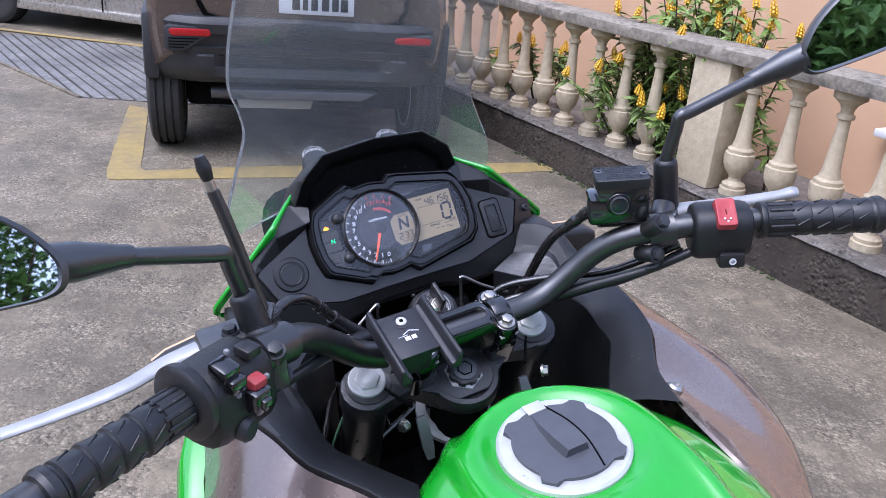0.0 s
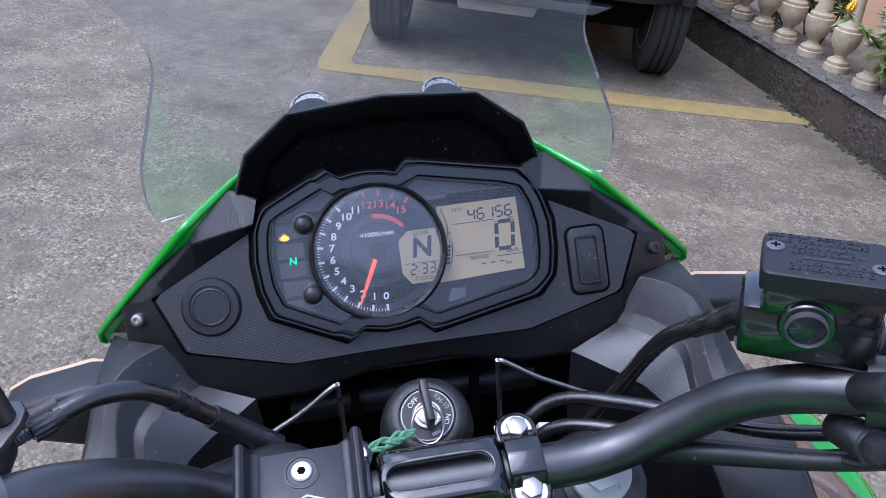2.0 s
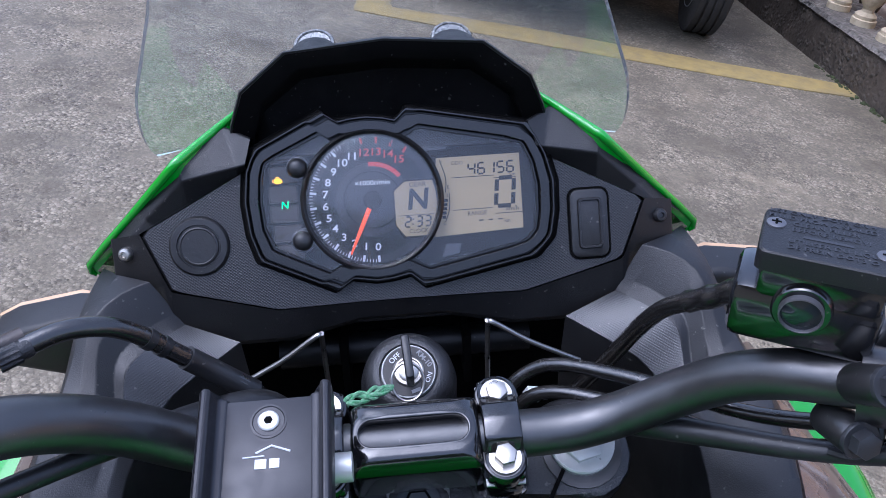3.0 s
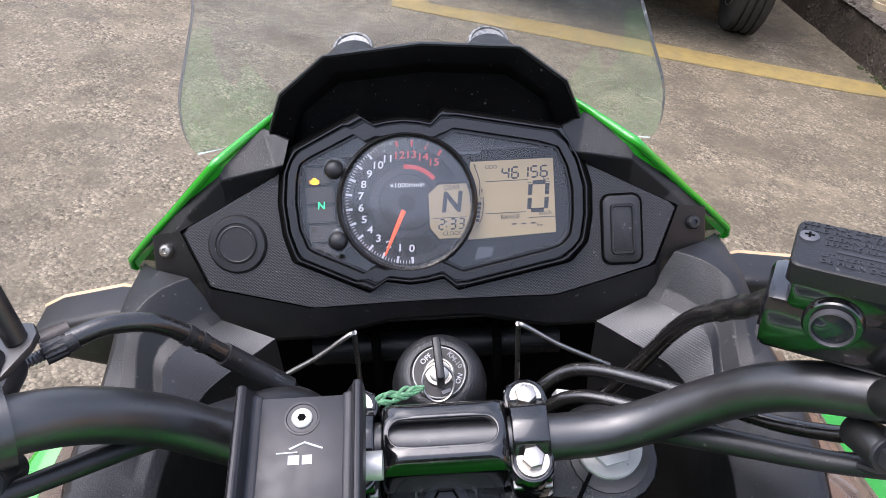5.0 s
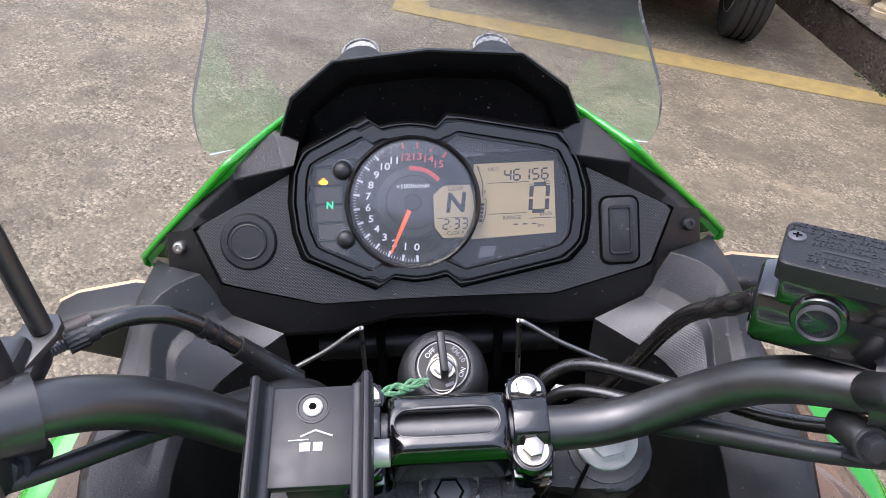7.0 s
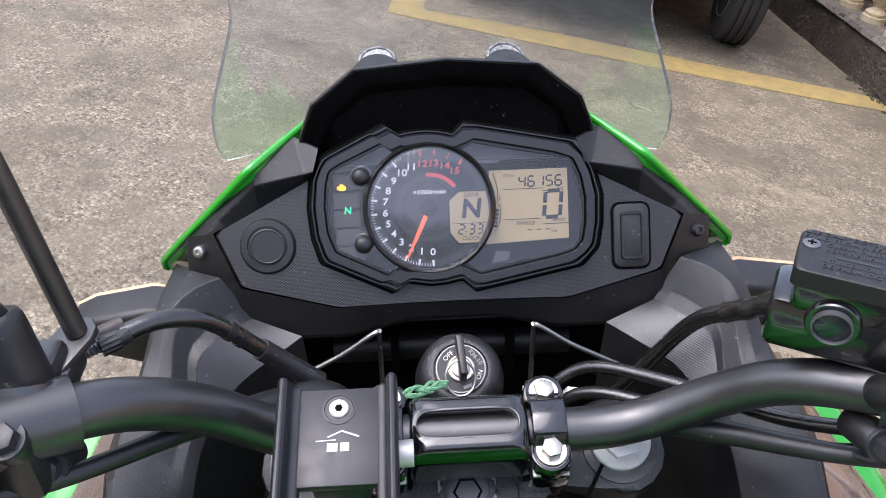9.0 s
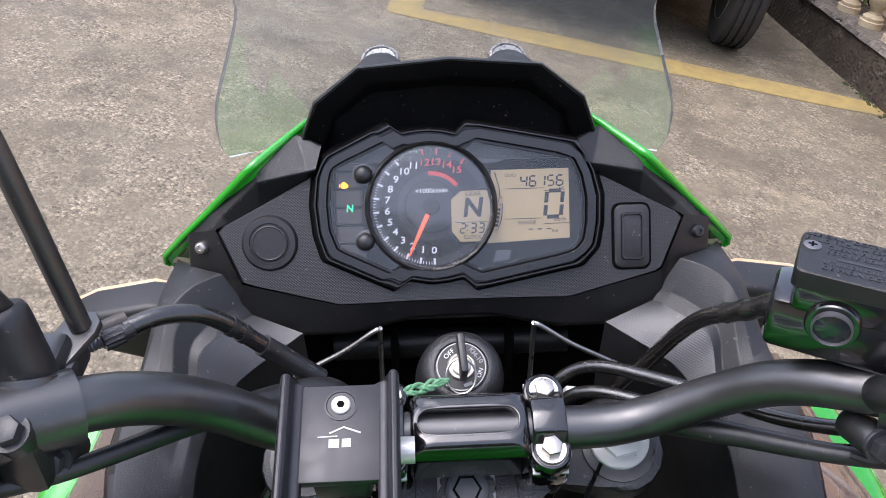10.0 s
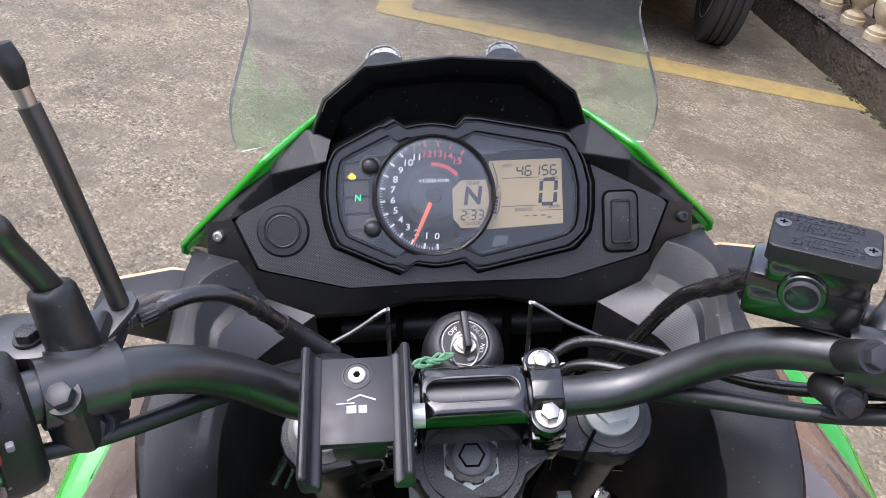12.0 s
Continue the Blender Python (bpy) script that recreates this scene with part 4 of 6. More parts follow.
SEGS = {"0": "abcdef", "1": "bc", "2": "abged", "3": "abgcd", "4": "fgbc", "5": "afgcd", "6": "afgedc", "-": "g"}


def seven(ch, w, h, t, m):
    """A seven-segment digit."""
    place = {"a": (0, h / 2, w - t, t), "g": (0, 0, w - t, t), "d": (0, -h / 2, w - t, t), "f": (-w / 2, h / 4, t, h / 2 - t * 0.6), "b": (w / 2, h / 4, t, h / 2 - t * 0.6), "e": (-w / 2, -h / 4, t, h / 2 - t * 0.6), "c": (w / 2, -h / 4, t, h / 2 - t * 0.6)}
    sh = Matrix(((1, 0.10, 0, 0), (0, 1, 0, 0), (0, 0, 1, 0), (0, 0, 0, 1)))
    return joined(*[box(x, y, 0, sx, sy, 0.0003, m=m @ sh) for x, y, sx, sy in (place[s] for s in SEGS[ch])])


for k, ch in enumerate("233"):
    part("digit", seven(ch, 0.0037, 0.0070, 0.0011, Matrix.Translation((0.0078 + 0.0060 * k + (0.0018 if k else 0), -0.0165, 0.0032))), INK, dial, smooth=0)
part("colon", joined(box(0.0113, -0.0148, 0.0032, 0.0009, 0.0009, 0.0003), box(0.0110, -0.0182, 0.0032, 0.0009, 0.0009, 0.0003)), INK, dial, smooth=0)

lcd = part("display", prism([(0.0302, 0.0262), (0.0885, 0.0262), (0.0885, -0.0262), (0.0262, -0.0285)], -0.0002, 0.0008), LCD, cluster, "tan lcd with odometer, speed and range", 0)
for k, ch in enumerate("46156"):
    part("digit", seven(ch, 0.0046, 0.0076, 0.0012, Matrix.Translation((0.0545 + 0.0068 * k, 0.0172, 0.0010))), INK, lcd, smooth=0)
part("digit", seven("0", 0.0120, 0.0195, 0.0030, Matrix.Translation((0.0770, -0.0002, 0.0010))), INK, lcd, smooth=0)
for k in range(3):
    part("digit", seven("-", 0.0042, 0.0072, 0.0009, Matrix.Translation((0.0590 + 0.0068 * k, -0.0190, 0.0010))), INK, lcd, smooth=0)
for body, sz, u, v in (("ODO", 0.0036, 0.0445, 0.0218), ("km", 0.0034, 0.0830, 0.0117), ("km/h", 0.0046, 0.0815, -0.0122), ("RANGE", 0.0042, 0.0565, -0.0140), ("km", 0.0036, 0.0775, -0.0205), ("F", 0.0036, 0.0335, 0.0225), ("E", 0.0036, 0.0375, 0.0055), ("H", 0.0036, 0.0372, 0.0000), ("C", 0.0036, 0.0335, -0.0195)):
    part("caption", text(body, sz, Matrix.Translation((u, v, 0.0010))), INK, lcd, smooth=0)
part("rule", joined(box(0.055, 0.0118, 0.001, 0.030, 0.0005, 0.0003), box(0.0775, 0.0098, 0.001, 0.016, 0.0005, 0.0003), box(0.0535, -0.0108, 0.001, 0.028, 0.0005, 0.0003), box(0.079, -0.0150, 0.001, 0.019, 0.0005, 0.0003)), INK, lcd, smooth=0)
for k in range(5):
    part("gauge_bar", box(0.0352 - 0.0005 * k, -0.0035 - 0.0029 * k, 0.001, 0.0026, 0.0022, 0.0003), INK, lcd, smooth=0)
part("gauge_line", joined(tube([(0.0325, 0.0245, 0.001), (0.0360, 0.012, 0.001), (0.0352, 0.002, 0.001)], 0.0003, 6, 5), tube([(0.0380, -0.001, 0.001), (0.0372, -0.010, 0.001), (0.0345, -0.0175, 0.001)], 0.0003, 6, 5)), INK, lcd, smooth=0)

# tell-tales, reset knobs, needle, cover
for k in range(6):
    part("lamp_window", box(-0.0775 + 0.0012 * abs(k - 2.5), 0.0355 - 0.0135 * k, -0.0003, 0.0195, 0.0118, 0.0006, 0.0008, seg=1), LAMPWINDOW, cluster, smooth=0)
engine = joined(prism([(-0.0036, -0.0015), (-0.0036, 0.0018), (-0.0022, 0.0028), (0.0015, 0.0028), (0.0030, 0.0014), (0.0040, 0.0014), (0.0040, -0.0016), (0.0030, -0.0016), (0.0018, -0.0026), (-0.0022, -0.0026)], 0.0002, 0.0006, Matrix.Translation((-0.0795, 0.0178, 0)) @ Matrix.Diagonal((0.72, 0.72, 1, 1))),
                box(-0.0798, 0.0204, 0.0004, 0.0022, 0.0006, 0.0004), box(-0.0829, 0.0180, 0.0004, 0.0006, 0.0022, 0.0004))
part("engine_lamp", engine, LAMPO, cluster, "lit amber engine lamp", 0)
part("neutral_lamp", text("N", 0.0072, Matrix.Translation((-0.0762, 0.0008, 0.0006)), 0.0002, 0.1), LAMPG, cluster, "lit green neutral lamp", 0)
for u, sx in ((-0.0600, -1), (0.0320, 1)):
    part("arrow", prism([(u + sx * a, 0.0380 + b) for a, b in ((0.0036, 0), (0, 0.0032), (0, 0.0014), (-0.003, 0.0014), (-0.003, -0.0014), (0, -0.0014), (0, -0.0032))][::sx], 0.0010, 0.0015), PRINTGREY, cluster, smooth=0)
part("arrow_window", prism([(0.0215, 0.0320), (0.0225, 0.0455), (0.0440, 0.0405), (0.0370, 0.0320)], -0.0003, 0.0010), CAPGREY, cluster, smooth=0)
part("arrow_window", prism([(0.0330, -0.0340), (0.0300, -0.0430), (0.0420, -0.0410), (0.0440, -0.0345)], -0.0003, 0.0010), CAPGREY, cluster, smooth=0)
for v in (0.0257, -0.0240):
    part("reset_knob", lathe([(0.0085, -0.001), (0.0085, 0.004), (0.0070, 0.0046), (0.0068, 0.009), (0.0058, 0.0120), (0.0035, 0.0138), (0, 0.0142)], Matrix.Translation((-0.0650, v, 0)), 28), RUBBER, cluster, "black rubber reset knob")
tip = step(1.9)
part("needle", loft([[(*(Vector((CX, CY)) + Vector((math.cos(radians(tip)), math.sin(radians(tip)))) * r + Vector((-math.sin(radians(tip)), math.cos(radians(tip)))) * s), w) for s, w in ((-h, 0.0048), (h, 0.0048), (h * 0.4, 0.0060), (-h * 0.4, 0.0060))] for r, h in ((-0.003, 0.0018), (0.022, 0.0014), (0.0405, 0.0006))]), NEEDLE, cluster, "orange red rev needle", 0)
part("scale_ring", lathe([(0.0385, 0.0014), (0.0386, 0.00165), (0.0445, 0.0017), (0.0446, 0.0014)], Matrix.Translation((CX, CY, 0)), 72), FACE2, dial)
part("groove_ring", lathe([(0.0192, 0.0022), (0.0194, 0.0027), (0.0202, 0.0027), (0.0204, 0.0022)], Matrix.Translation((CX, CY, 0)), 56), FACE, dial)
part("needle_hub", lathe([(0.0066, 0.0022), (0.0066, 0.0064), (0.0054, 0.0076), (0, 0.0078)], Matrix.Translation((CX, CY, 0)), 10), FACE2, cluster)
pane = part("cover", prism([tuple(p) for p in i_], 0.0074, 0.0086), COVER, cluster, "clear meter cover", 0)
pane.visible_shadow = False
bow = [(0.0448 * k / 9, 0.0142 - 0.0052 * (k / 9) ** 2) for k in range(10)]
dome = part("dial_cover", lathe(bow + [(r, w - 0.0008) for r, w in bow[::-1]], Matrix.Translation((CX, CY, 0)), 64), COVER, cluster, "clear domed dial cover", 60)
dome.visible_shadow = False

# dash panel round it
PANEL = [(-0.176, -0.0115), (-0.110, 0.0215), (-0.085, 0.034), (0.085, 0.034), (0.110, 0.0215), (0.176, -0.0115), (0.1583, -0.0530), (0.087, -0.0712), (0.030, -0.070), (-0.030, -0.070), (-0.087, -0.0712), (-0.1583, -0.0530)]
p_ = cast(PANEL)


def ringed(f, w):
    return [(*a.lerp(b * 0.97, f), w) for a, b in zip(p_, o_)]


panel = part("dash_panel", loft([ringed(-0.10, -0.020), ringed(-0.06, -0.006), ringed(0, -0.0035), ringed(0, -0.001), ringed(0.03, 0.002), ringed(1, 0.002), ringed(1, -0.014)], caps=False), CHECKER, bike, "checker-textured black plastic dash panel", 30, at=DASH_U)
lip = [(-0.180, -0.020), (-0.157, -0.070), (-0.11, -0.088), (0.11, -0.088), (0.157, -0.070), (0.180, -0.020), (0.15, 0.01), (-0.15, 0.01)]
part("dash_base", prism(lip, -0.045, -0.018, bevel=0.004), PLASTIC, bike, "black plastic dash surround", 30, at=DASH_U)
part("socket_cap", lathe([(0.0212, 0.000), (0.0208, 0.0014), (0.0200, 0.0030), (0.0190, 0.0038), (0.0150, 0.0040), (0.0145, 0.0032), (0.0138, 0.0032), (0.0132, 0.0042), (0.0122, 0.0045), (0.0116, 0.0040), (0, 0.0040)], Matrix.Translation((-0.1362, -0.0228, 0.001)), 48), RUBBER, panel, "round black rubber socket cap")
part("blank_gap", prism(rounded(0.1200, 0.1500, -0.0520, -0.0010, 0.007), 0.0012, 0.0026), MATT, panel, smooth=0)
blank = part("switch_blank", prism(rounded(0.1215, 0.1485, -0.0505, -0.0025, 0.006), 0.001, 0.0045, bevel=0.0015), RUBBER, panel, "blank black rubber switch cover", 30)
part("ridge", loft([[(*p, 0.0044) for p in rounded(0.1265, 0.1440, -0.0445, -0.0085, 0.003)], [(*p, 0.0062) for p in rounded(0.1272, 0.1433, -0.0438, -0.0092, 0.003)], [(*p, 0.0062) for p in rounded(0.1282, 0.1423, -0.0428, -0.0102, 0.002)], [(*p, 0.0040) for p in rounded(0.1288, 0.1417, -0.0422, -0.0108, 0.002)]]), RUBBER, blank)
for sx in (-1, 1):
    part("dash_screw", lathe([(0, -0.004), (0.0035, -0.004), (0.0035, 0.001), (0.0022, 0.0022), (0, 0.0015)], axis((sx * 0.0250, 0.003, 1.1285), (0, -0.85, 0.5)), 16), STEEL, bike)
# Sheet under the dash, near-black to carry the shade there.
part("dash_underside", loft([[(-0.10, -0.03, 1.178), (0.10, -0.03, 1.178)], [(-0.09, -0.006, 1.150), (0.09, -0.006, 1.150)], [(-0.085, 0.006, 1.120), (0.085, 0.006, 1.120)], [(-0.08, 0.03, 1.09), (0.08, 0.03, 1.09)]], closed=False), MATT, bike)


def shoulder():
    """Raised black wedge between dash panel and green edge."""
    rows = [[(0.1000, 0.0265, 0.0010), (0.106, 0.0235, 0.0010), (0.143, 0.0050, 0.0010), (0.166, -0.0065, 0.0010), (0.1765, -0.0117, 0.0005)],
            [(0.0990, 0.0298, 0.0135), (0.1045, 0.0286, 0.0133), (0.1422, 0.0217, 0.0115), (0.171, -0.0020, 0.0030), (0.182, -0.0120, -0.0020)],
            [(0.0945, 0.0480, 0.0085), (0.1140, 0.0580, -0.0030), (0.1430, 0.0335, 0.0148), (0.1845, 0.0000, -0.0090), (0.2190, -0.0275, -0.0320)],
            [(0.0945, 0.0490, -0.020), (0.1130, 0.0580, -0.024), (0.1430, 0.0335, -0.010), (0.1845, 0.0000, -0.030), (0.2190, -0.0275, -0.045)]]
    return moved(soften(loft(rows, closed=False), 0.0016), DASH)


def surround():
    """Smooth border that falls away below the checker panel."""
    inner = [(0.1765, -0.0117), (0.1685, -0.031), (0.1612, -0.048), (0.1588, -0.0535), (0.118, -0.0637), (0.087, -0.0716), (0.030, -0.0704), (0, -0.0704)]
    outer = [(0.199, -0.014, -0.008), (0.2000, -0.042, -0.013), (0.174, -0.052, -0.012), (0.1615, -0.075, -0.010), (0.118, -0.0935, -0.010), (0.080, -0.0935, -0.010), (0.030, -0.083, -0.010), (0, -0.083, -0.010)]
    rows = [[(u, v, 0.0006) for u, v in inner], outer, [(u * 1.005, v - 0.004, w - 0.012) for u, v, w in outer], [(u * 0.98, v - 0.002, w - 0.05) for u, v, w in outer]]
    return moved(soften(loft(rows, closed=False), 0.0016), DASH)


weighted(*both("dash_surround", surround, PLASTIC, smooth=80))
weighted(*both("dash_shoulder", shoulder, PLASTIC, smooth=80))
for sx, mt in ((-1, STEEL), (1, RUBBER)):
    part("fairing_screw", lathe([(0, -0.004), (0.0050, -0.004), (0.0050, 0.0003), (0.0038, 0.0020), (0.0021, 0.0023), (0.0017, 0.0010), (0, 0.0010)], DASH @ Matrix.Translation((sx * 0.1885, -0.025, -0.0035)) @ pose(0, 0, 0, 0, 12 * sx, 0), 20), mt, bike)


# hood over the cluster
HOOD = [(-0.1105, 0.0475, -0.004), (-0.1065, 0.0580, 0.006), (-0.0965, 0.0768, 0.022), (-0.0650, 0.0993, 0.031), (0, 0.1040, 0.034), (0.0650, 0.0993, 0.031), (0.0965, 0.0768, 0.022), (0.1065, 0.0580, 0.006), (0.1105, 0.0475, -0.004)]


def hood_line(n=6):
    out = []
    for a, b in zip(HOOD, HOOD[1:]):
        out += [Vector(a).lerp(Vector(b), k / n) for k in range(n)]
    return out + [Vector(HOOD[-1])]


def hood():
    """Inside of the hood: a flat flange round the mouth, then the deep lining."""
    rows = [[], [], [], [], []]
    for p in hood_line():
        c = Vector((p.x * 0.80, 0.022 + 0.030 * (1 - (p.x / 0.13) ** 2), -0.012))
        f = Vector((p.x * 0.895, p.y - 0.0105 + 0.004 * (abs(p.x) / 0.11) ** 2, p.z - 0.006))
        rows[0].append(c)
        rows[1].append(c.lerp(f, 0.82) + Vector((0, 0.003, -0.011)))
        rows[2].append(f + Vector((-0.002 * p.x / 0.11, -0.0015, -0.003)))
        rows[3].append(f)
        rows[4].append(p + Vector((-0.0012 * p.x / 0.11, -0.0012, 0.0002)))
    return moved(loft(rows, closed=False), DASH)


def hood_shell():
    """Outer skin of the hood, rolled over its front edge."""
    rows = [[], [], [], [], []]
    for p in hood_line():
        o = Vector((p.x / 0.11, 0.9, 0)).normalized()
        rows[0].append(p - o * 0.0012)
        rows[1].append(p + Vector((0, 0, 0.0008)))
        rows[2].append(p + o * 0.0014 + Vector((0, 0, -0.0010)))
        rows[3].append(p + o * 0.004 + Vector((0, 0, -0.014)))
        rows[4].append(p + o * 0.007 + Vector((0, 0, -0.060)))
    return moved(loft(rows, closed=False), DASH)


hood_ob = part("hood", hood(), HOODBLACK, bike, "matt black hood over the instruments, inside darkened for its shade", 40)
part("hood_shell", hood_shell(), PLASTIC, hood_ob, "satin black outer skin", 28)
both("hood_pod", lambda: joined(loft([[Vector((0.051 + rx * math.cos(a), y + 0.3 * rx * math.sin(a), z + 0.6 * rx * math.sin(a))) for a in (k * math.pi / 8 for k in range(16))] for rx, y, z in ((0.030, 0.050, 1.308), (0.025, 0.070, 1.310), (0.0180, 0.092, 1.311))])), PLASTIC, "black screen mounting pod")
both("screen_bolt", lambda: lathe([(0, -0.010), (0.0152, -0.010), (0.0158, 0.0), (0.0158, 0.003), (0.0148, 0.0048), (0.0130, 0.0052), (0.0124, 0.0040), (0, 0.0036)], axis((0.051, 0.094, 1.3145), (0.05, -0.40, 0.92)), 28), CAPSILVER, "pale capped screen bolt")


# windscreen
def screen():
    half = [(1.235, 0.060), (1.240, 0.120), (1.243, 0.172), (1.256, 0.187), (1.30, 0.183), (1.345, 0.166), (1.385, 0.152), (1.42, 0.158), (1.452, 0.168), (1.50, 0.163), (1.56, 0.145), (1.62, 0.115), (1.655, 0.07)]
    curve = smooth_line([(z, w, 0) for z, w in half], 6)
    zs = [p.x for p in curve]
    bm = bmesh.new()
    rows = []
    for z in np.linspace(1.235, 1.655, 60):
        hw = 0.972 * float(np.interp(z, zs, [p.y for p in curve]))
        rows.append([bm.verts.new((hw * s, 0.148 - 0.46 * (z - 1.26) - 2.5 * (hw * s) ** 2, z - 0.005 - 0.003 * s)) for s in np.linspace(-1, 1, 33)])
    for a, b in zip(rows, rows[1:]):
        for j in range(32):
            bm.faces.new((a[j], a[j + 1], b[j + 1], b[j]))
    return thick(bm, 0.004)


ws = part("windscreen", screen(), SCREEN, bike, "clear scuffed acrylic windscreen", 50)
ws.visible_shadow = False


# green nose fairing with its rolled edge
FLINE = [(0.103, 0.038, 1.295), (0.1162, 0.0232, 1.2910), (0.1405, -0.0050, 1.2822), (0.1475, -0.0085, 1.2770), (0.187, -0.0030, 1.2360), (0.2245, 0.0028, 1.1972), (0.2235, 0.0060, 1.1860), (0.200, 0.012, 1.178)]


def fairing():
    top = [Vector(p) for p in FLINE]
    rows = [[p + Vector((-0.004, 0, -0.006)) for p in top], [p + Vector((-0.001, -0.001, 0)) for p in top], [p + Vector((0.001, 0.001, 0.0005)) for p in top], [p + Vector((0.0015, 0.005, -0.004)) for p in top]]
    for f in (0.2, 0.5, 1.0):
        rows.append([(p + Vector((0.0015, 0.005, -0.004))).lerp(Vector((p.x * 0.80, 0.25, 0.98 + (p.z - 1.18) * 1.1)), f) for p in top])
    return loft(rows, closed=False)


both("nose_fairing", fairing, GREEN, "glossy bright green fairing", 50)
both("fairing_edge", lambda: tube(FLINE[:7], [0.0022, 0.0028, 0.0034, 0.0034, 0.0030, 0.0028, 0.0020], 14, 2), GREEN, "rolled green edge", 60)
part("nose_cowl", soften(loft([[Vector((w * x, y - 0.03 * x * x, z - d * x * x)) for x in np.linspace(-1, 1, 11)] for w, y, z, d in ((0.100, 0.050, 1.268, 0.010), (0.112, 0.10, 1.236, 0.022), (0.108, 0.19, 1.17, 0.04), (0.09, 0.27, 1.09, 0.05), (0.07, 0.30, 1.0, 0.03))], closed=False), 0.002, 20), PLASTIC, bike, "black nose cowl under the windscreen", 50)
part("headlight", loft([[Vector((x * s, 0.25 - 0.06 * (1 - s), 1.10 + z * s)) for x, z in rounded(-0.10, 0.10, -0.09, 0.12, 0.04)] for s in (1.0, 0.6)]), DARKGLASS, bike)


# inner cowl flanks, running back beside the forks to the tank
FLANK = [[(0.115, -0.0575, 1.163), (0.154, -0.044, 1.172), (0.160, -0.040, 1.180), (0.166, -0.036, 1.191), (0.174, -0.032, 1.203), (0.197, -0.022, 1.2035), (0.215, 0.000, 1.195)],
         [(0.135, -0.072, 1.157), (0.168, -0.0615, 1.175), (0.176, -0.055, 1.180), (0.1825, -0.051, 1.1905), (0.191, -0.0435, 1.203), (0.206, -0.038, 1.200), (0.217, -0.030, 1.196)],
         [(0.158, -0.090, 1.150), (0.184, -0.081, 1.173), (0.191, -0.074, 1.176), (0.199, -0.067, 1.190), (0.205, -0.060, 1.198), (0.212, -0.056, 1.1965), (0.219, -0.053, 1.193)],
         [(0.170, -0.107, 1.142), (0.188, -0.093, 1.164), (0.194, -0.088, 1.167), (0.2035, -0.084, 1.179), (0.211, -0.078, 1.184), (0.219, -0.074, 1.183), (0.223, -0.072, 1.180)],
         [(0.1775, -0.130, 1.140), (0.186, -0.115, 1.148), (0.193, -0.110, 1.149), (0.203, -0.107, 1.162), (0.213, -0.104, 1.166), (0.225, -0.098, 1.167), (0.229, -0.094, 1.163)],
         [(0.1770, -0.170, 1.143), (0.185, -0.166, 1.147), (0.193, -0.163, 1.148), (0.206, -0.158, 1.152), (0.218, -0.152, 1.156), (0.230, -0.146, 1.157), (0.237, -0.144, 1.150)]]
EDGE = [(0.228, -0.094, 1.163), (0.237, -0.144, 1.150), (0.223, -0.205, 1.153), (0.207, -0.254, 1.146), (0.171, -0.306, 1.139), (0.149, -0.368, 1.143), (0.147, -0.447, 1.130)]
for a, e in zip(((0.1765, -0.195, 1.131), (0.171, -0.226, 1.127), (0.146, -0.256, 1.118), (0.116, -0.296, 1.110)), EDGE[2:]):
    a, e = Vector(a), Vector(e)
    FLANK.append([tuple(a.lerp(e, t) + Vector((0, -0.004 * math.sin(math.pi * t), 0.006 * math.sin(math.pi * t)))) for t in (0, 0.2, 0.38, 0.55, 0.72, 0.9, 1.0)])


def flank():
    rows = [[(r[0][0] + 0.004, r[0][1] + 0.01, 0.93), (r[0][0] - 0.002, r[0][1], r[0][2] - 0.05)] + r + [(r[-1][0] + 0.003, r[-1][1], r[-1][2] - 0.012)] for r in FLANK]
    cols = [smooth_line(c, 2) for c in zip(*rows)]
    return soften(loft([list(r) for r in zip(*cols)], closed=False), 0.0012, 18)


weighted(*both("inner_cowl", flank, PLASTIC, "black moulded inner cowl", 80))


def trim():
    rows = []
    for r, lo, hi in zip(FLANK[:5], (0.0, 0.0, 0.0, 0.02, 0.30), (0.97, 0.96, 0.95, 0.93, 0.85)):
        a, b = Vector(r[0]), Vector(r[1])
        rows.append([a.lerp(b, lo + (hi - lo) * k / 5) + Vector((0, -0.0014, 0.0018)) for k in range(6)])
    cols = [smooth_line(c, 3) for c in zip(*rows)]
    return thick(loft([list(r) for r in zip(*cols)], closed=False), 0.0016)


both("inner_trim", trim, TRIM, "checker-textured black trim", 30)
# Its black colour carries the shade of the space behind the forks.
part("bulkhead", loft([[(x, 0.012 - 1.2 * x * x, z) for x in np.linspace(-0.2, 0.2, 9)] for z in (1.165, 1.10, 0.90, 0.75)], closed=False), MATT, bike, "inner bulkhead behind the headlight, blackened to stand for deep shade")


# bronze shrouds and green lower panels
def shroud():
    rows = []
    for r, crest, low in zip([[e] for e in EDGE], ((0.258, -0.070, 1.120), (0.280, -0.135, 1.094), (0.296, -0.205, 1.086), (0.298, -0.295, 1.084), (0.276, -0.385, 1.072), (0.232, -0.465, 1.052), (0.18, -0.55, 1.03)), ((0.27, -0.06, 0.95), (0.28, -0.12, 0.92), (0.30, -0.18, 0.90), (0.31, -0.28, 0.90), (0.29, -0.37, 0.90), (0.24, -0.46, 0.90), (0.19, -0.55, 0.90))):
        a, b, c = Vector(r[-1]) + Vector((0.003, 0, -0.005)), Vector(crest), Vector(low)
        rows.append([a, a.lerp(b, 0.5) + Vector((0, 0, 0.007)), b, b.lerp(c, 0.3) + Vector((0.022, 0, 0)), c])
    cols = [smooth_line(c, 5) for c in zip(*rows)]
    return thick(loft([smooth_line(list(r), 4) for r in zip(*cols)], closed=False), 0.004)


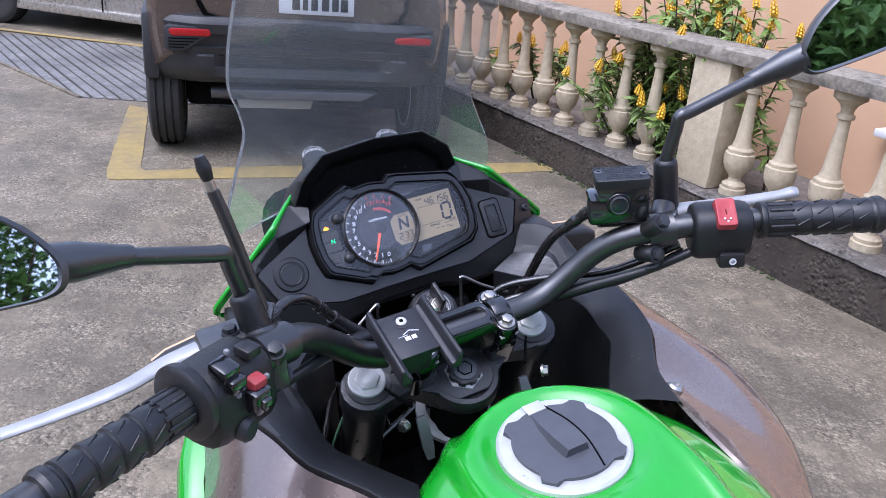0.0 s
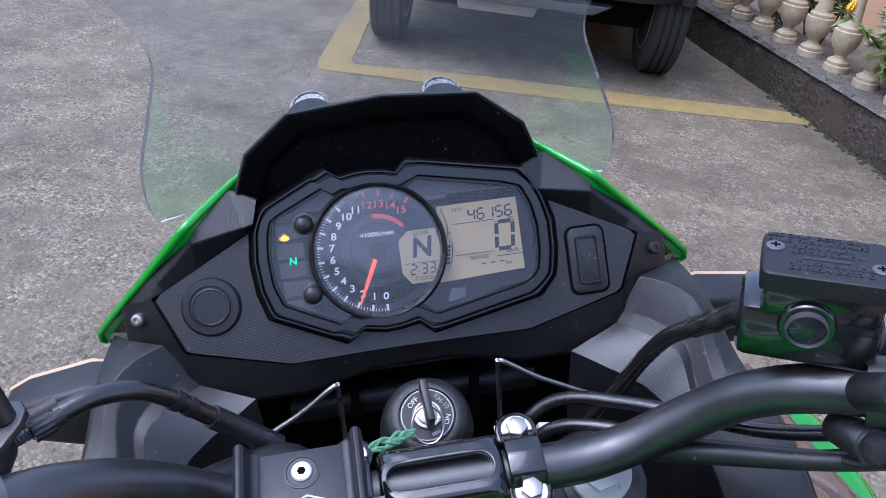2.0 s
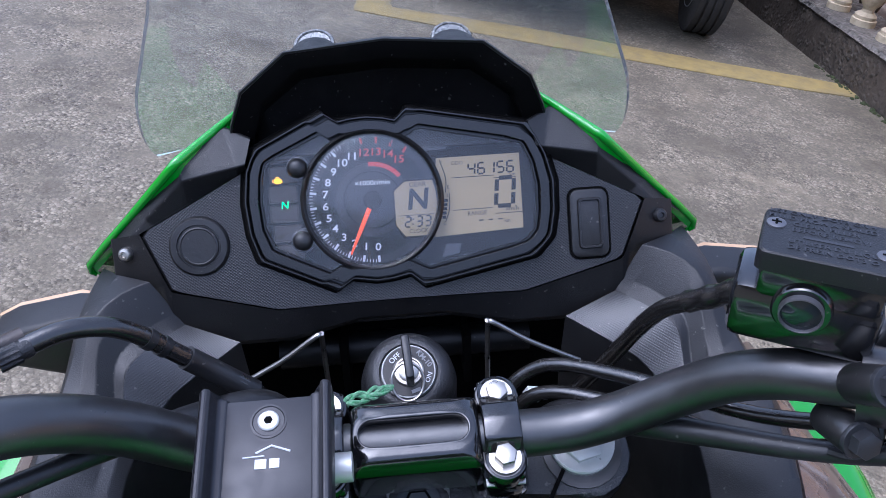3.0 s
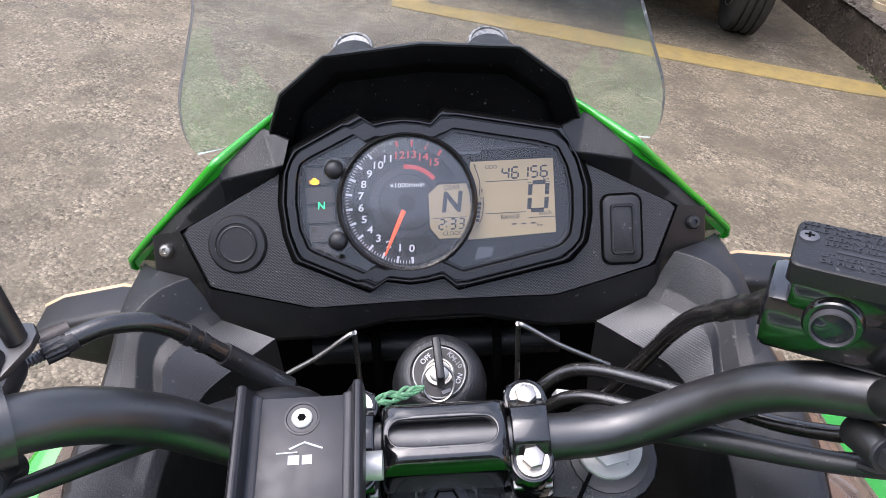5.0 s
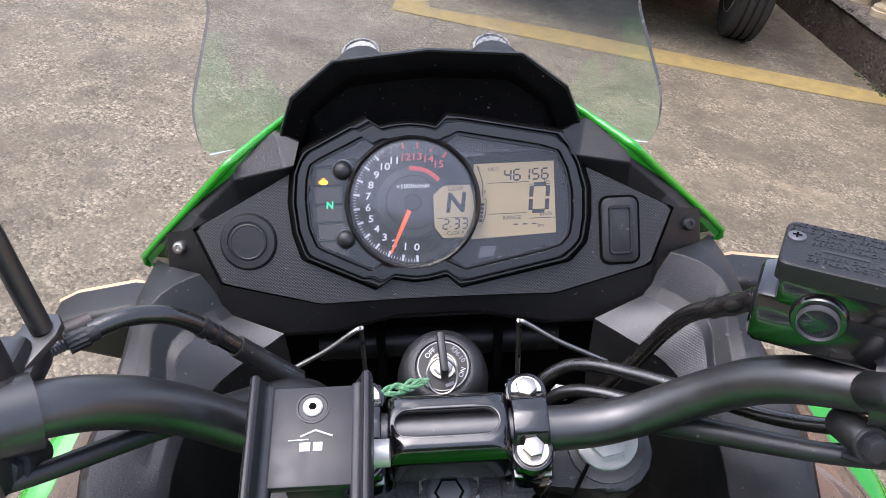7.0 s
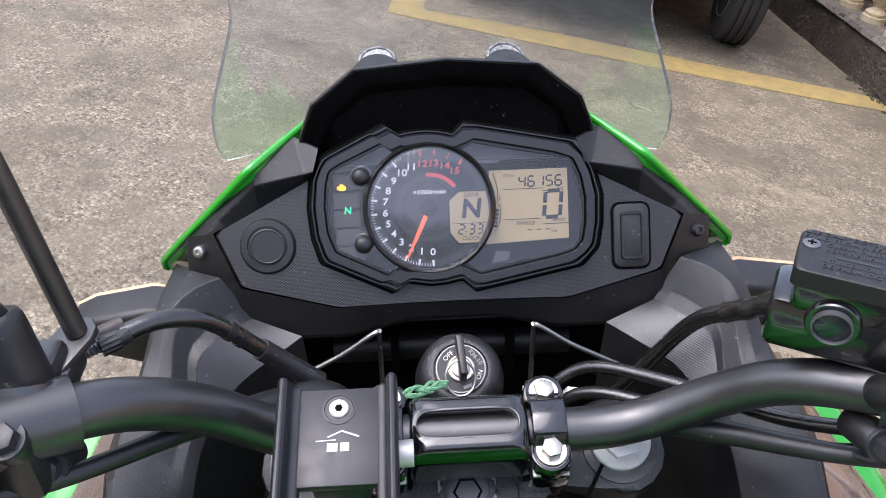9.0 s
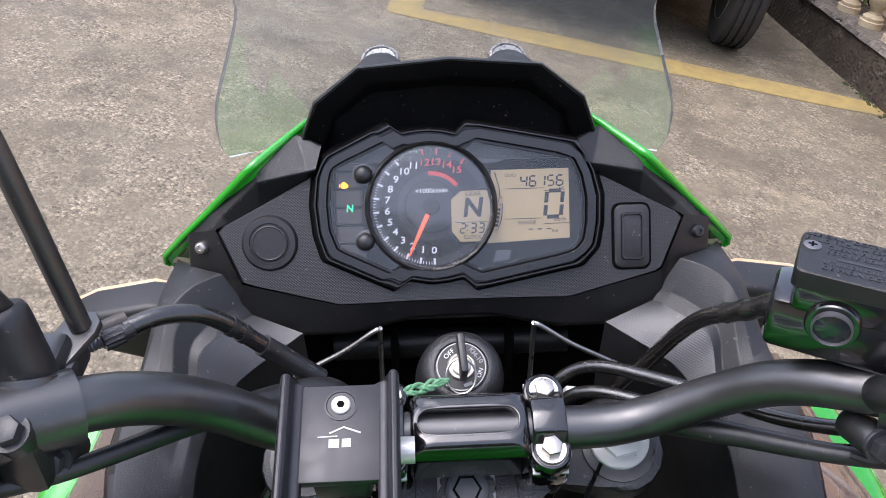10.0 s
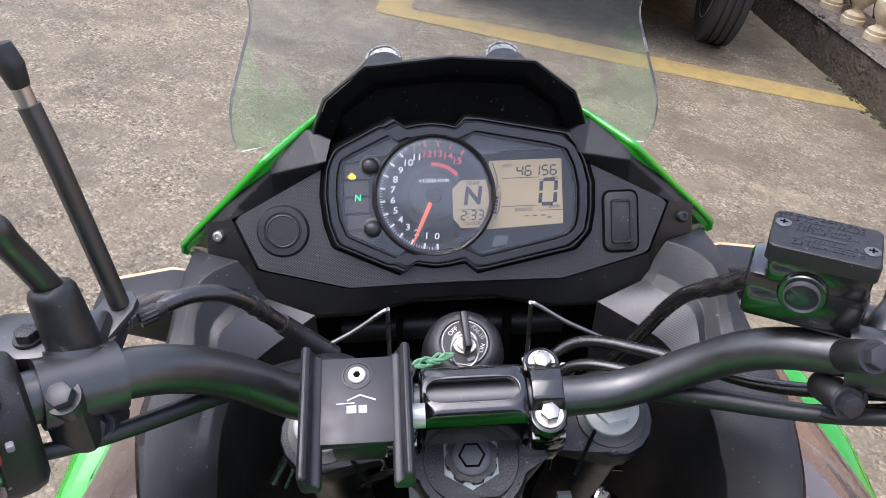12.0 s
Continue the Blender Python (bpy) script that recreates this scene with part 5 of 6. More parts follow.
both("tank_shroud", shroud, BRONZE, "glossy bronze brown side shroud", 60)
both("lower_shroud", lambda: thick(loft([smooth_line(r, 5) for r in ([(0.270, -0.045, 1.100), (0.300, -0.055, 1.075), (0.315, -0.07, 0.95)], [(0.278, -0.085, 1.088), (0.318, -0.095, 1.068), (0.335, -0.10, 0.92)], [(0.296, -0.130, 1.070), (0.334, -0.145, 1.040), (0.350, -0.17, 0.90)], [(0.312, -0.19, 1.045), (0.345, -0.205, 1.005), (0.355, -0.24, 0.87)], [(0.318, -0.28, 1.00), (0.345, -0.29, 0.96), (0.345, -0.33, 0.85)])], closed=False), 0.004), GREEN, "glossy bright green lower shroud", 60)
both("shroud_screw", lambda: lathe([(0, -0.004), (0.009, -0.004), (0.009, 0.0005), (0.0065, 0.0025), (0.0035, 0.0025), (0.003, 0.001), (0, 0.001)], axis((0.1675, -0.3393, 1.137), (0.3, -0.2, 0.9)), 24), STEEL)

# turn signals on the shroud
SIG = Matrix(((1, 0, 0, 0), (0, 0, -1, 0), (0, 1, 0, -0.013), (0, 0, 0, 1)))


def signal():
    o = [(0.214, 1.160), (0.224, 1.175), (0.242, 1.178), (0.290, 1.170), (0.306, 1.162), (0.308, 1.152), (0.298, 1.138), (0.245, 1.118), (0.220, 1.122)]
    return prism(o, -0.012, 0.022, SIG, 0.007, 3)


both("turn_signal", signal, PLASTIC, "black turn signal body")
both("signal_lens", lambda: prism([(0.222, 1.172), (0.242, 1.1785), (0.290, 1.1705), (0.308, 1.162), (0.302, 1.154), (0.288, 1.158), (0.243, 1.165)], -0.0155, -0.0115, SIG, 0.002), AMBER, "amber signal lens")


# tank and filler cap
def tank():
    rows = []
    for y, hw, zt, zs in ((-0.235, 0.060, 1.075, 1.03), (-0.262, 0.092, 1.118, 1.05), (-0.300, 0.122, 1.148, 1.080), (-0.345, 0.128, 1.160, 1.106), (-0.40, 0.128, 1.166, 1.118), (-0.47, 0.124, 1.160, 1.112), (-0.55, 0.115, 1.130, 1.085), (-0.62, 0.110, 1.075, 1.02), (-0.66, 0.09, 1.02, 0.99)):
        row = []
        for s in np.linspace(-1, 1, 81):
            x = hw * s * 1.25
            a = abs(s)
            z = zt - (zt - zs) * (max(a - 0.42, 0) / 0.58) ** 1.7 - 0.004 * (a > 0.62) + 0.006 * math.exp(-((a - 0.55) / 0.06) ** 2)
            row.append((x, y - 0.012 * a * a, z))  # shoulders fall away from a raised crease
        row = [(row[0][0] * 1.02, y, zs - 0.15)] + row + [(row[-1][0] * 1.02, y, zs - 0.15)]
        rows.append(row)
    cols = list(zip(*rows))
    fine = [list(r) for r in zip(*[smooth_line(c, 8) for c in cols])]
    for r in fine[:]:
        for k, p in enumerate(r):
            d = math.hypot(p.x, p.y + 0.375)
            if d < 0.105:
                dish = 1.1590 if d < 0.066 else 1.1590 + 0.0075 * math.sin(min((d - 0.066) / 0.018, 1) * math.pi / 2)
                t = min(max((d - 0.085) / 0.020, 0), 1)
                r[k] = Vector((p.x, p.y, dish * (1 - t) + p.z * t))
    return loft(fine, closed=False)


part("tank", tank(), GREEN, bike, "glossy bright green fuel tank", 60)
CAP = Matrix.Translation((0, -0.375, 1.1615)) @ pose(0, 0, 0, 2, 0, 0)
part("cap_ring", lathe([(0.034, -0.004), (0.0345, 0.0045), (0.060, 0.0050), (0.0625, 0.003), (0.0630, -0.006)], CAP, 72), ZINC, bike, "brushed silver filler ring")
cap_o = []
for k in range(72):
    a = 2 * math.pi * k / 72
    bump_ = 1.05 if (k % 18) in (7, 8, 9, 10) else 0.905
    cap_o.append((0.0535 * bump_ * math.cos(a), 0.0535 * bump_ * math.sin(a)))
cap = part("filler_cap", prism(cap_o, 0.003, 0.0085, CAP, 0.0012), CAPGREY, bike, "dark grey flush filler cap with key flap", 30)
part("key_flap", loft([[CAP @ Vector((s * w, t, z)) for s, z in ((-1, 0.008), (-0.8, 0.008 + h), (0.8, 0.008 + h), (1, 0.008))] for t, w, h in ((-0.021, 0.0125, 0.0085), (-0.018, 0.0135, 0.0095), (0.0, 0.0150, 0.0085), (0.024, 0.0130, 0.0045), (0.044, 0.0095, 0.0008))], caps=True), CAPGREY, cap)
part("seam", tube([CAP @ Vector(p) for p in ((0.010, 0.048, 0.0085), (0.018, 0.020, 0.0085), (0.019, -0.010, 0.0085), (0.011, -0.046, 0.0085))], 0.0009, 6, 6), MATT, cap)
part("key_cover", box(0, 0.050, 0.0088, 0.020, 0.014, 0.002, 0.0006, CAP), ZINC, cap, "bright key cover")

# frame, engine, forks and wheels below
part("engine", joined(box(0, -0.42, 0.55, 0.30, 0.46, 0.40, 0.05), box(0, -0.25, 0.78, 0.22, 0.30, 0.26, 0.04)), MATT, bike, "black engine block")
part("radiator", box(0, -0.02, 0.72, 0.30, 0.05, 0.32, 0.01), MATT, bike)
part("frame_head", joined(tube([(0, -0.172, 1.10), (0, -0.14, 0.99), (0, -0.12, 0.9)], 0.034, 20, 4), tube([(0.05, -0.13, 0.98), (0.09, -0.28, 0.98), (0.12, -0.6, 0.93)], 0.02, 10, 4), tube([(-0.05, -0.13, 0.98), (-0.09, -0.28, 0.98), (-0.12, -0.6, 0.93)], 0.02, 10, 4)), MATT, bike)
part("seat", loft([[Vector((x * w, y, z + 0.05 * (1 - x * x))) for x in np.linspace(-1, 1, 13)] for y, w, z in ((-0.64, 0.09, 0.98), (-0.80, 0.14, 0.93), (-1.05, 0.15, 0.95), (-1.3, 0.12, 1.02), (-1.5, 0.09, 1.03))], closed=False), RUBBER, bike, "black seat")
part("tail", box(0, -1.15, 0.86, 0.18, 0.75, 0.12, 0.04), MATT, bike)

wheel(bike, Matrix.Translation(Vector((0, 0.28, 0.35)) * U) @ pose(0, 0, 0, 0, 90, 0), 0.345, 0.11)
wheel(bike, Matrix.Translation(Vector((0, -1.34, 0.35)) * U) @ pose(0, 0, 0, 0, 90, 0), 0.345, 0.14)
part("swingarm", joined(tube([(0.09, -0.6, 0.5), (0.09, -1.34, 0.35)], 0.025, 10, 1), tube([(-0.09, -0.6, 0.5), (-0.09, -1.34, 0.35)], 0.025, 10, 1)), GREY, bike)
part("side_stand", tube([(-0.16, -0.5, 0.36), (-0.28, -0.56, 0.18), (-0.345, -0.58, -0.055)], 0.012, 10, 3), BLACKPAINT, bike)

RAKE = Vector((0, 0.42, -0.907))
both("fork_leg", lambda: tube([Vector((0.106, -0.156, 1.138)), Vector((0.106, -0.156, 1.138)) + RAKE * 0.86], 0.0255, 24, 1), BLACKPAINT)
both("fork_cap", lambda: joined(lathe([(0, -0.003), (0.0210, -0.003), (0.0210, 0.0006), (0.0200, 0.0014), (0, 0.0014)], axis((0.106, -0.154, 1.142), -RAKE), 36), prism([(0.0145 * math.cos(k * math.pi / 3), 0.0145 * math.sin(k * math.pi / 3)) for k in range(6)], 0.001, 0.0055, axis((0.106, -0.154, 1.142), -RAKE, 12), 0.001)), ZINC, "bright zinc fork cap")


def yoke():
    """Top clamp: two fork eyes joined by a web round the stem."""
    o = []
    for cx, a0, a1 in ((0.108, -120, 150), (-0.108, 30, 300)):
        for k in range(13):
            a = radians(a0 + (a1 - a0) * k / 12)
            o.append((cx + 0.0300 * math.cos(a), 0.008 + 0.0300 * math.sin(a)))
        if cx > 0:
            o += [(0.045, 0.020), (0.030, 0.040), (-0.030, 0.040), (-0.045, 0.020)]
    o += [(-0.062, -0.010), (-0.036, -0.036), (-0.018, -0.046), (0.018, -0.046), (0.036, -0.036), (0.062, -0.010)]
    return prism(o, -0.028, 0.0, axis((0, -0.164, 1.132), -RAKE), 0.004)


part("top_yoke", yoke(), CASTING, bike, "satin black cast top yoke", 30)
both("pinch_slot", lambda: box(0, 0, 0, 0.0026, 0.040, 0.004, m=axis((0.0830, -0.1800, 1.1255), -RAKE, -32)), MATT)
both("pinch_bolt", lambda: bolt((0.088, -0.206, 1.108), (0.75, -0.6, 0.1), 0.006, 0.008), STEEL)
both("cable_guide", lambda: loft([[Vector((0.066 + dx, y, z)) for dx in (-w, w)] + [Vector((0.066 + dx, y + 0.004, z - 0.001)) for dx in (w, -w)] for y, z, w in ((-0.200, 1.104, 0.005), (-0.208, 1.090, 0.0065), (-0.214, 1.072, 0.0065), (-0.218, 1.058, 0.004))]), GREY, "pale metal cable guide")
STEM = axis((0, -0.174, 1.112), -RAKE)
part("stem_collar", lathe([(0.0430, -0.004), (0.0425, 0.0100), (0.0400, 0.0138), (0.0345, 0.0145), (0.0325, 0.0125), (0.0315, 0.0070), (0, 0.0070)], STEM, 56), CASTING, bike, "raised cast collar")
part("stem_nut", joined(prism([(0.0228 * math.cos(k * math.pi / 3 + 0.5), 0.0228 * math.sin(k * math.pi / 3 + 0.5)) for k in range(6)], 0.0080, 0.0150, STEM, 0.0015), lathe([(0.0238, 0.0080), (0.0238, 0.0105), (0.02, 0.011), (0, 0.011)], STEM, 32)), ALLOY, bike, "silver steering stem nut")
castle = [((0.0192 if (k % 8) < 5 else 0.0170) * math.cos(2 * math.pi * k / 64), (0.0192 if (k % 8) < 5 else 0.0170) * math.sin(2 * math.pi * k / 64)) for k in range(64)]
stem_cap = part("stem_cap", prism(castle, 0.0145, 0.0215, STEM, 0.0010), CASTING, bike, "black castellated lock nut", 30)
part("stem_bolt", loft([[STEM @ Vector((r * math.cos(k * math.pi / 24), r * math.sin(k * math.pi / 24), z)) for k in range(48)] for r, z in ((0.0142, 0.021), (0.0142, 0.0232), (0.0132, 0.0240), (0.0100, 0.0240))], caps=True), CAPGREY, stem_cap, "grey stem bolt", 40)
part("hex_socket", prism([(0.0098 * math.cos(k * math.pi / 3), 0.0098 * math.sin(k * math.pi / 3)) for k in range(6)], 0.0238, 0.0243, STEM), MATT, stem_cap, smooth=0)
part("hex_floor", prism([(0.0080 * math.cos(k * math.pi / 3), 0.0080 * math.sin(k * math.pi / 3)) for k in range(6)], 0.0238, 0.0246, STEM), CAPGREY, stem_cap, smooth=0)
part("lower_ring", lathe([(0.042, -0.075), (0.046, -0.073), (0.046, -0.066), (0.040, -0.062), (0.036, -0.058), (0.036, -0.07)], STEM, 48), ALLOY, bike, "silver bearing ring")

# handlebar
half = [(0, -0.178, 1.182), (0.05, -0.178, 1.182), (0.088, -0.178, 1.183), (0.118, -0.180, 1.193), (0.148, -0.189, 1.217), (0.172, -0.205, 1.242), (0.198, -0.226, 1.259), (0.245, -0.256, 1.268), (0.30, -0.288, 1.271), (0.36, -0.323, 1.271), (0.435, -0.366, 1.270)]
LEFT = [(-0.05, -0.178, 1.182), (-0.088, -0.178, 1.184), (-0.118, -0.180, 1.197), (-0.148, -0.190, 1.226), (-0.172, -0.207, 1.252), (-0.198, -0.228, 1.271), (-0.245, -0.257, 1.282), (-0.30, -0.292, 1.287), (-0.36, -0.326, 1.292), (-0.435, -0.365, 1.298)]
bar = part("handlebar", tube(LEFT[::-1] + half, [0.0144] * len(LEFT) + [0.0136] * 3 + [0.0130] * (len(half) - 3), 28, 5), BLACKPAINT, bike, "satin black tapered handlebar with scuffs")
BN = Vector((0, -0.32, 0.947))  # up out of the clamps
BF = Vector((0, 0.947, 0.32))


def clamp(x):
    m = Matrix.Translation((x, -0.178, 1.182)) @ Matrix(((1, 0, 0, 0), (0, BF.y, BN.y, 0), (0, BF.z, BN.z, 0), (0, 0, 0, 1)))
    prof = [(-0.0275, -0.004), (-0.0275, 0.0035), (-0.0245, 0.0062), (-0.0135, 0.0072), (-0.0080, 0.0158), (0.003, 0.0182), (0.0140, 0.0158), (0.0195, 0.0082), (0.0305, 0.0072), (0.0335, 0.0045), (0.0335, -0.004)]
    bm = bmesh.new()
    lo, hi = [bm.verts.new((-0.0108, a, b)) for a, b in prof], [bm.verts.new((0.0108, a, b)) for a, b in prof]
    k = len(prof)
    for i in range(k):
        bm.faces.new((lo[i], lo[(i + 1) % k], hi[(i + 1) % k], hi[i]))
    bm.faces.new(lo[::-1])
    bm.faces.new(hi)
    bmesh.ops.bevel(bm, geom=bm.edges[:], offset=0.002, segments=2, profile=0.5, affect="EDGES")
    bm.transform(m)
    return bm, m


for sx in (-1, 1):
    bm, m = clamp(0.050 * sx)
    cl = part("bar_clamp", bm, GLOSSBLACK, bike, "black bar clamp cap", 40)
    part("riser", joined(box(0, 0.003, -0.0190, 0.0235, 0.060, 0.024, 0.004, m), loft([[m @ Vector((a, b, z)) for a, b in rounded(-w, w, -h, h, 0.006)] for w, h, z in ((0.0150, 0.026, -0.028), (0.0170, 0.024, -0.034), (0.0150, 0.020, -0.064))])), GLOSSBLACK, cl)
    part("shim", box(0, 0.003, -0.0055, 0.0225, 0.0615, 0.0024, 0.0006, m), ALLOY, cl)
    for dy in (-0.0165, 0.0225):
        part("boss", lathe([(0.0130, -0.006), (0.0130, 0.0050), (0.0122, 0.0066), (0.0112, 0.0070), (0.0106, 0.0062), (0, 0.0062)], m @ Matrix.Translation((0, dy, 0)), 36), GLOSSBLACK, cl)
        part("clamp_bolt", bolt(m @ Vector((0, dy, 0.0056)), BN, 0.0066, 0.0088, 10 + 30 * (dy > 0), 1.46), STEEL, cl, "bright hexagon bolt")

# slotted cross plate between the clamps
PL = Matrix.Translation((0, -0.178, 1.182)) @ Matrix(((1, 0, 0, 0), (0, BF.y, BN.y, 0), (0, BF.z, BN.z, 0), (0, 0, 0, 1)))


def slotted():
    """A block with rounded long edges and a long slot through its top."""
    block = cast(rounded(-0.0370, 0.0392, -0.0205, 0.0225, 0.0035), 200, (0.0, 0.001))
    slot = cast([(0.0228 + 0.0079 * math.cos(radians(-90 + 15 * k)), 0.0002 + 0.0079 * math.sin(radians(-90 + 15 * k))) for k in range(13)] + [(-0.0228 + 0.0079 * math.cos(radians(90 + 15 * k)), 0.0002 + 0.0079 * math.sin(radians(90 + 15 * k))) for k in range(13)], 200, (0.0, 0.001))
    rings = []
    for f, z in ((0, -0.022), (0, 0.0030), (0.03, 0.0062), (0.10, 0.0100), (0.20, 0.0135), (0.32, 0.0158), (0.46, 0.0172), (0.60, 0.0177), (0.80, 0.0178), (0.84, 0.0182), (0.94, 0.0182), (0.985, 0.0176), (1.0, 0.0162), (1.0, -0.006)):
        rings.append([(*a.lerp(b, f), z) for a, b in zip(block, slot)])
    return moved(loft(rings, caps=False), PL)


weighted(part("cross_plate", slotted(), GLOSSBLACK, bike, "glossy black slotted bar clamp plate", 80))
part("slot_floor", box(0.0, 0.001, -0.012, 0.066, 0.036, 0.010, 0.002, PL), CASTING, bike)

# ignition lock
IGN = axis((0.0, -0.122, 1.184), (0, -0.50, 0.866))
lock = part("ignition_lock", lathe([(0, -0.06), (0.0325, -0.06), (0.0315, -0.026), (0.0295, -0.012), (0.0262, -0.0040), (0.0225, -0.0006), (0.0198, 0.0006), (0.0186, 0.0004), (0.0184, -0.0030), (0, -0.0030)], IGN, 56), CASTING, bike, "black ignition lock with worn silver ring")
part("ring", lathe([(0.0160, -0.003), (0.0160, 0.0014), (0.0164, 0.0019), (0.0169, 0.0019), (0.0172, 0.0012), (0.0172, -0.003)], IGN, 56), ALLOY, lock, "worn silver ring")
part("lock_face", lathe([(0.0, -0.002), (0.0161, -0.002), (0.0161, 0.0012), (0.0, 0.0012)], IGN, 48), FACE2, lock, "dark grey marked lock face")
part("barrel", lathe([(0.0098, 0.0), (0.0098, 0.0020), (0.0088, 0.0030), (0.0080, 0.0030), (0.0076, 0.0016), (0.0066, 0.0016), (0.0062, 0.0036), (0.005, 0.0042), (0, 0.0042)], IGN, 32), STEEL, lock, "worn steel barrel")
part("lock_text", joined(text("OFF", 0.0048, IGN @ Matrix.Translation((-0.0080, 0.0092, 0.0013)) @ pose(0, 0, 0, 0, 0, 40), 0.0003), text("ON", 0.0044, IGN @ Matrix.Translation((0.0125, -0.0048, 0.0013)) @ pose(0, 0, 0, 0, 0, 68), 0.0003)), PRINT, lock, smooth=0)
part("lock_text", text("KM-10", 0.0046, IGN @ pose(0, 0, 0, 0, 0, 36) @ Matrix.Translation((0.0128, 0, 0.0013)) @ pose(0, 0, 0, 0, 0, -90), 0.0003, weight=0.0001), PRINTGREY, lock, smooth=0)
part("text_bar", box(0, 0, 0, 0.0022, 0.0060, 0.0004, m=IGN @ pose(0, 0, 0, 0, 0, -72) @ Matrix.Translation((0.0130, 0, 0.0012))), PRINTGREY, lock, smooth=0)

# wires and tubes round the lock
both("wire_stay", lambda: tube([(0.122, -0.079, 1.140), (0.085, -0.081, 1.164), (0.0620, -0.0815, 1.1822), (0.0565, -0.0800, 1.1840), (0.0560, -0.0790, 1.178), (0.0570, -0.073, 1.120)], 0.0019, 10, 6), STEEL, "bent steel wire stay")
part("cross_tube", tube([(-0.10, 0.0, 1.098), (0.10, 0.0, 1.098)], 0.013, 16, 1), PLASTIC, bike)
for sx in (-1, 1):
    part("bracket", box(sx * 0.048, -0.005, 1.098, 0.006, 0.04, 0.05, 0.001), MATT, bike)
for k, (a, b, c) in enumerate((((-0.085, -0.07, 1.075), 0.018, WHITE), ((-0.062, -0.075, 1.07), 0.014, WHITE), ((0.092, -0.07, 1.10), 0.016, WHITE))):
    part("connector", box(0, 0, 0, b, b * 0.8, b * 0.5, 0.001, Matrix.Translation(a) @ pose(0, 0, 0, 20, 30 * k, 25 + 40 * k)), c, bike, "white wiring connector")
rw = random.Random(12)
for k in range(16):
    sx = -1 if k % 2 else 1
    a = Vector((sx * rw.uniform(0.03, 0.11), rw.uniform(-0.10, -0.03), rw.uniform(1.04, 1.10)))
    part("wire", tube([a, a + Vector((rw.uniform(-0.03, 0.03), rw.uniform(-0.04, 0.02), rw.uniform(-0.03, 0.03))), a + Vector((rw.uniform(-0.07, 0.07), rw.uniform(-0.08, 0.02), rw.uniform(-0.06, 0.0)))], rw.choice((0.0015, 0.002, 0.004)), 8, 6), CORD if k == 3 else HOSE, bike)

# hoses and looms
part("clutch_cable", tube([(-0.1935, -0.1715, 1.2712), (-0.1765, -0.160, 1.2707), (-0.1586, -0.150, 1.2628), (-0.1442, -0.142, 1.2467), (-0.1326, -0.136, 1.2286), (-0.1166, -0.130, 1.2067), (-0.0951, -0.128, 1.1843), (-0.075, -0.12, 1.13), (-0.06, -0.11, 1.06)], 0.0056, 14, 8), HOSE, bike, "black clutch cable")
part("cable_sleeve", tube([(-0.1280, -0.1340, 1.2220), (-0.1166, -0.130, 1.2067), (-0.0951, -0.128, 1.1843)], 0.0072, 14, 6), RUBBER, bike)
part("cable_band", tube([(-0.1442, -0.142, 1.2467), (-0.1415, -0.1406, 1.2425)], 0.0063, 16, 1), RUBBER, bike, "worn tape band")
part("cable_band", tube([(-0.1385, -0.1390, 1.2378), (-0.1362, -0.1378, 1.2342)], 0.0062, 16, 1), RUBBER, bike, "worn tape band")
part("cable_clip", tube([(-0.2055, -0.1745, 1.2735), (-0.1935, -0.1655, 1.2738)], 0.0052, 12, 1), BROWNCLIP, bike, "rusty brown cable clip")
ADJ = axis((-0.2030, -0.1800, 1.2705), (0.012, 0.0085, 0.0005)) @ Matrix.Scale(0.82, 4)
part("cable_adjuster", joined(prism([((0.0078 if k % 2 else 0.0070) * math.cos(k * math.pi / 14), (0.0078 if k % 2 else 0.0070) * math.sin(k * math.pi / 14)) for k in range(28)], 0.0, 0.0135, ADJ, 0.0006), lathe([(0, 0.0135), (0.0066, 0.0135), (0.0066, 0.019), (0.0058, 0.021), (0, 0.021)], ADJ, 20)), CASTING, bike, "knurled cable adjuster")
part("adjuster_thread", lathe([(0, -0.012)] + [(0.0042 if k % 2 else 0.0035, -0.012 + 0.0012 * k) for k in range(11)] + [(0, 0.0012)], ADJ, 16), GREY, bike, "worn threaded adjuster")
part("brake_hose", tube([(0.170, -0.165, 1.2635), (0.1612, -0.150, 1.248), (0.1533, -0.135, 1.2307), (0.1474, -0.120, 1.2059), (0.1428, -0.105, 1.177), (0.1373, -0.095, 1.154), (0.12, -0.08, 1.11)], 0.0056, 14, 8), HOSE, bike, "black brake hose")
part("hose_fitting", tube([(0.1790, -0.179, 1.2790), (0.1749, -0.172, 1.2716), (0.1715, -0.1665, 1.2655), (0.1680, -0.1610, 1.2595), (0.1645, -0.1555, 1.2535), (0.1612, -0.150, 1.248)], [0.0074, 0.0074, 0.0060, 0.0071, 0.0060, 0.0068], 16, 3), HOSE, bike, "crimped brown-grey hose fitting")
part("throttle_cable", tube([(0.245, -0.250, 1.243), (0.19, -0.200, 1.205), (0.13, -0.145, 1.188), (0.085, -0.115, 1.172), (0.055, -0.118, 1.135), (0.05, -0.13, 1.06)], 0.0046, 12, 8), HOSE, bike, "black throttle cable")
part("throttle_cable", tube([(0.245, -0.258, 1.238), (0.19, -0.212, 1.196), (0.13, -0.158, 1.176), (0.080, -0.128, 1.160), (0.05, -0.13, 1.11), (0.045, -0.14, 1.04)], 0.0046, 12, 8), HOSE, bike, "black throttle cable")
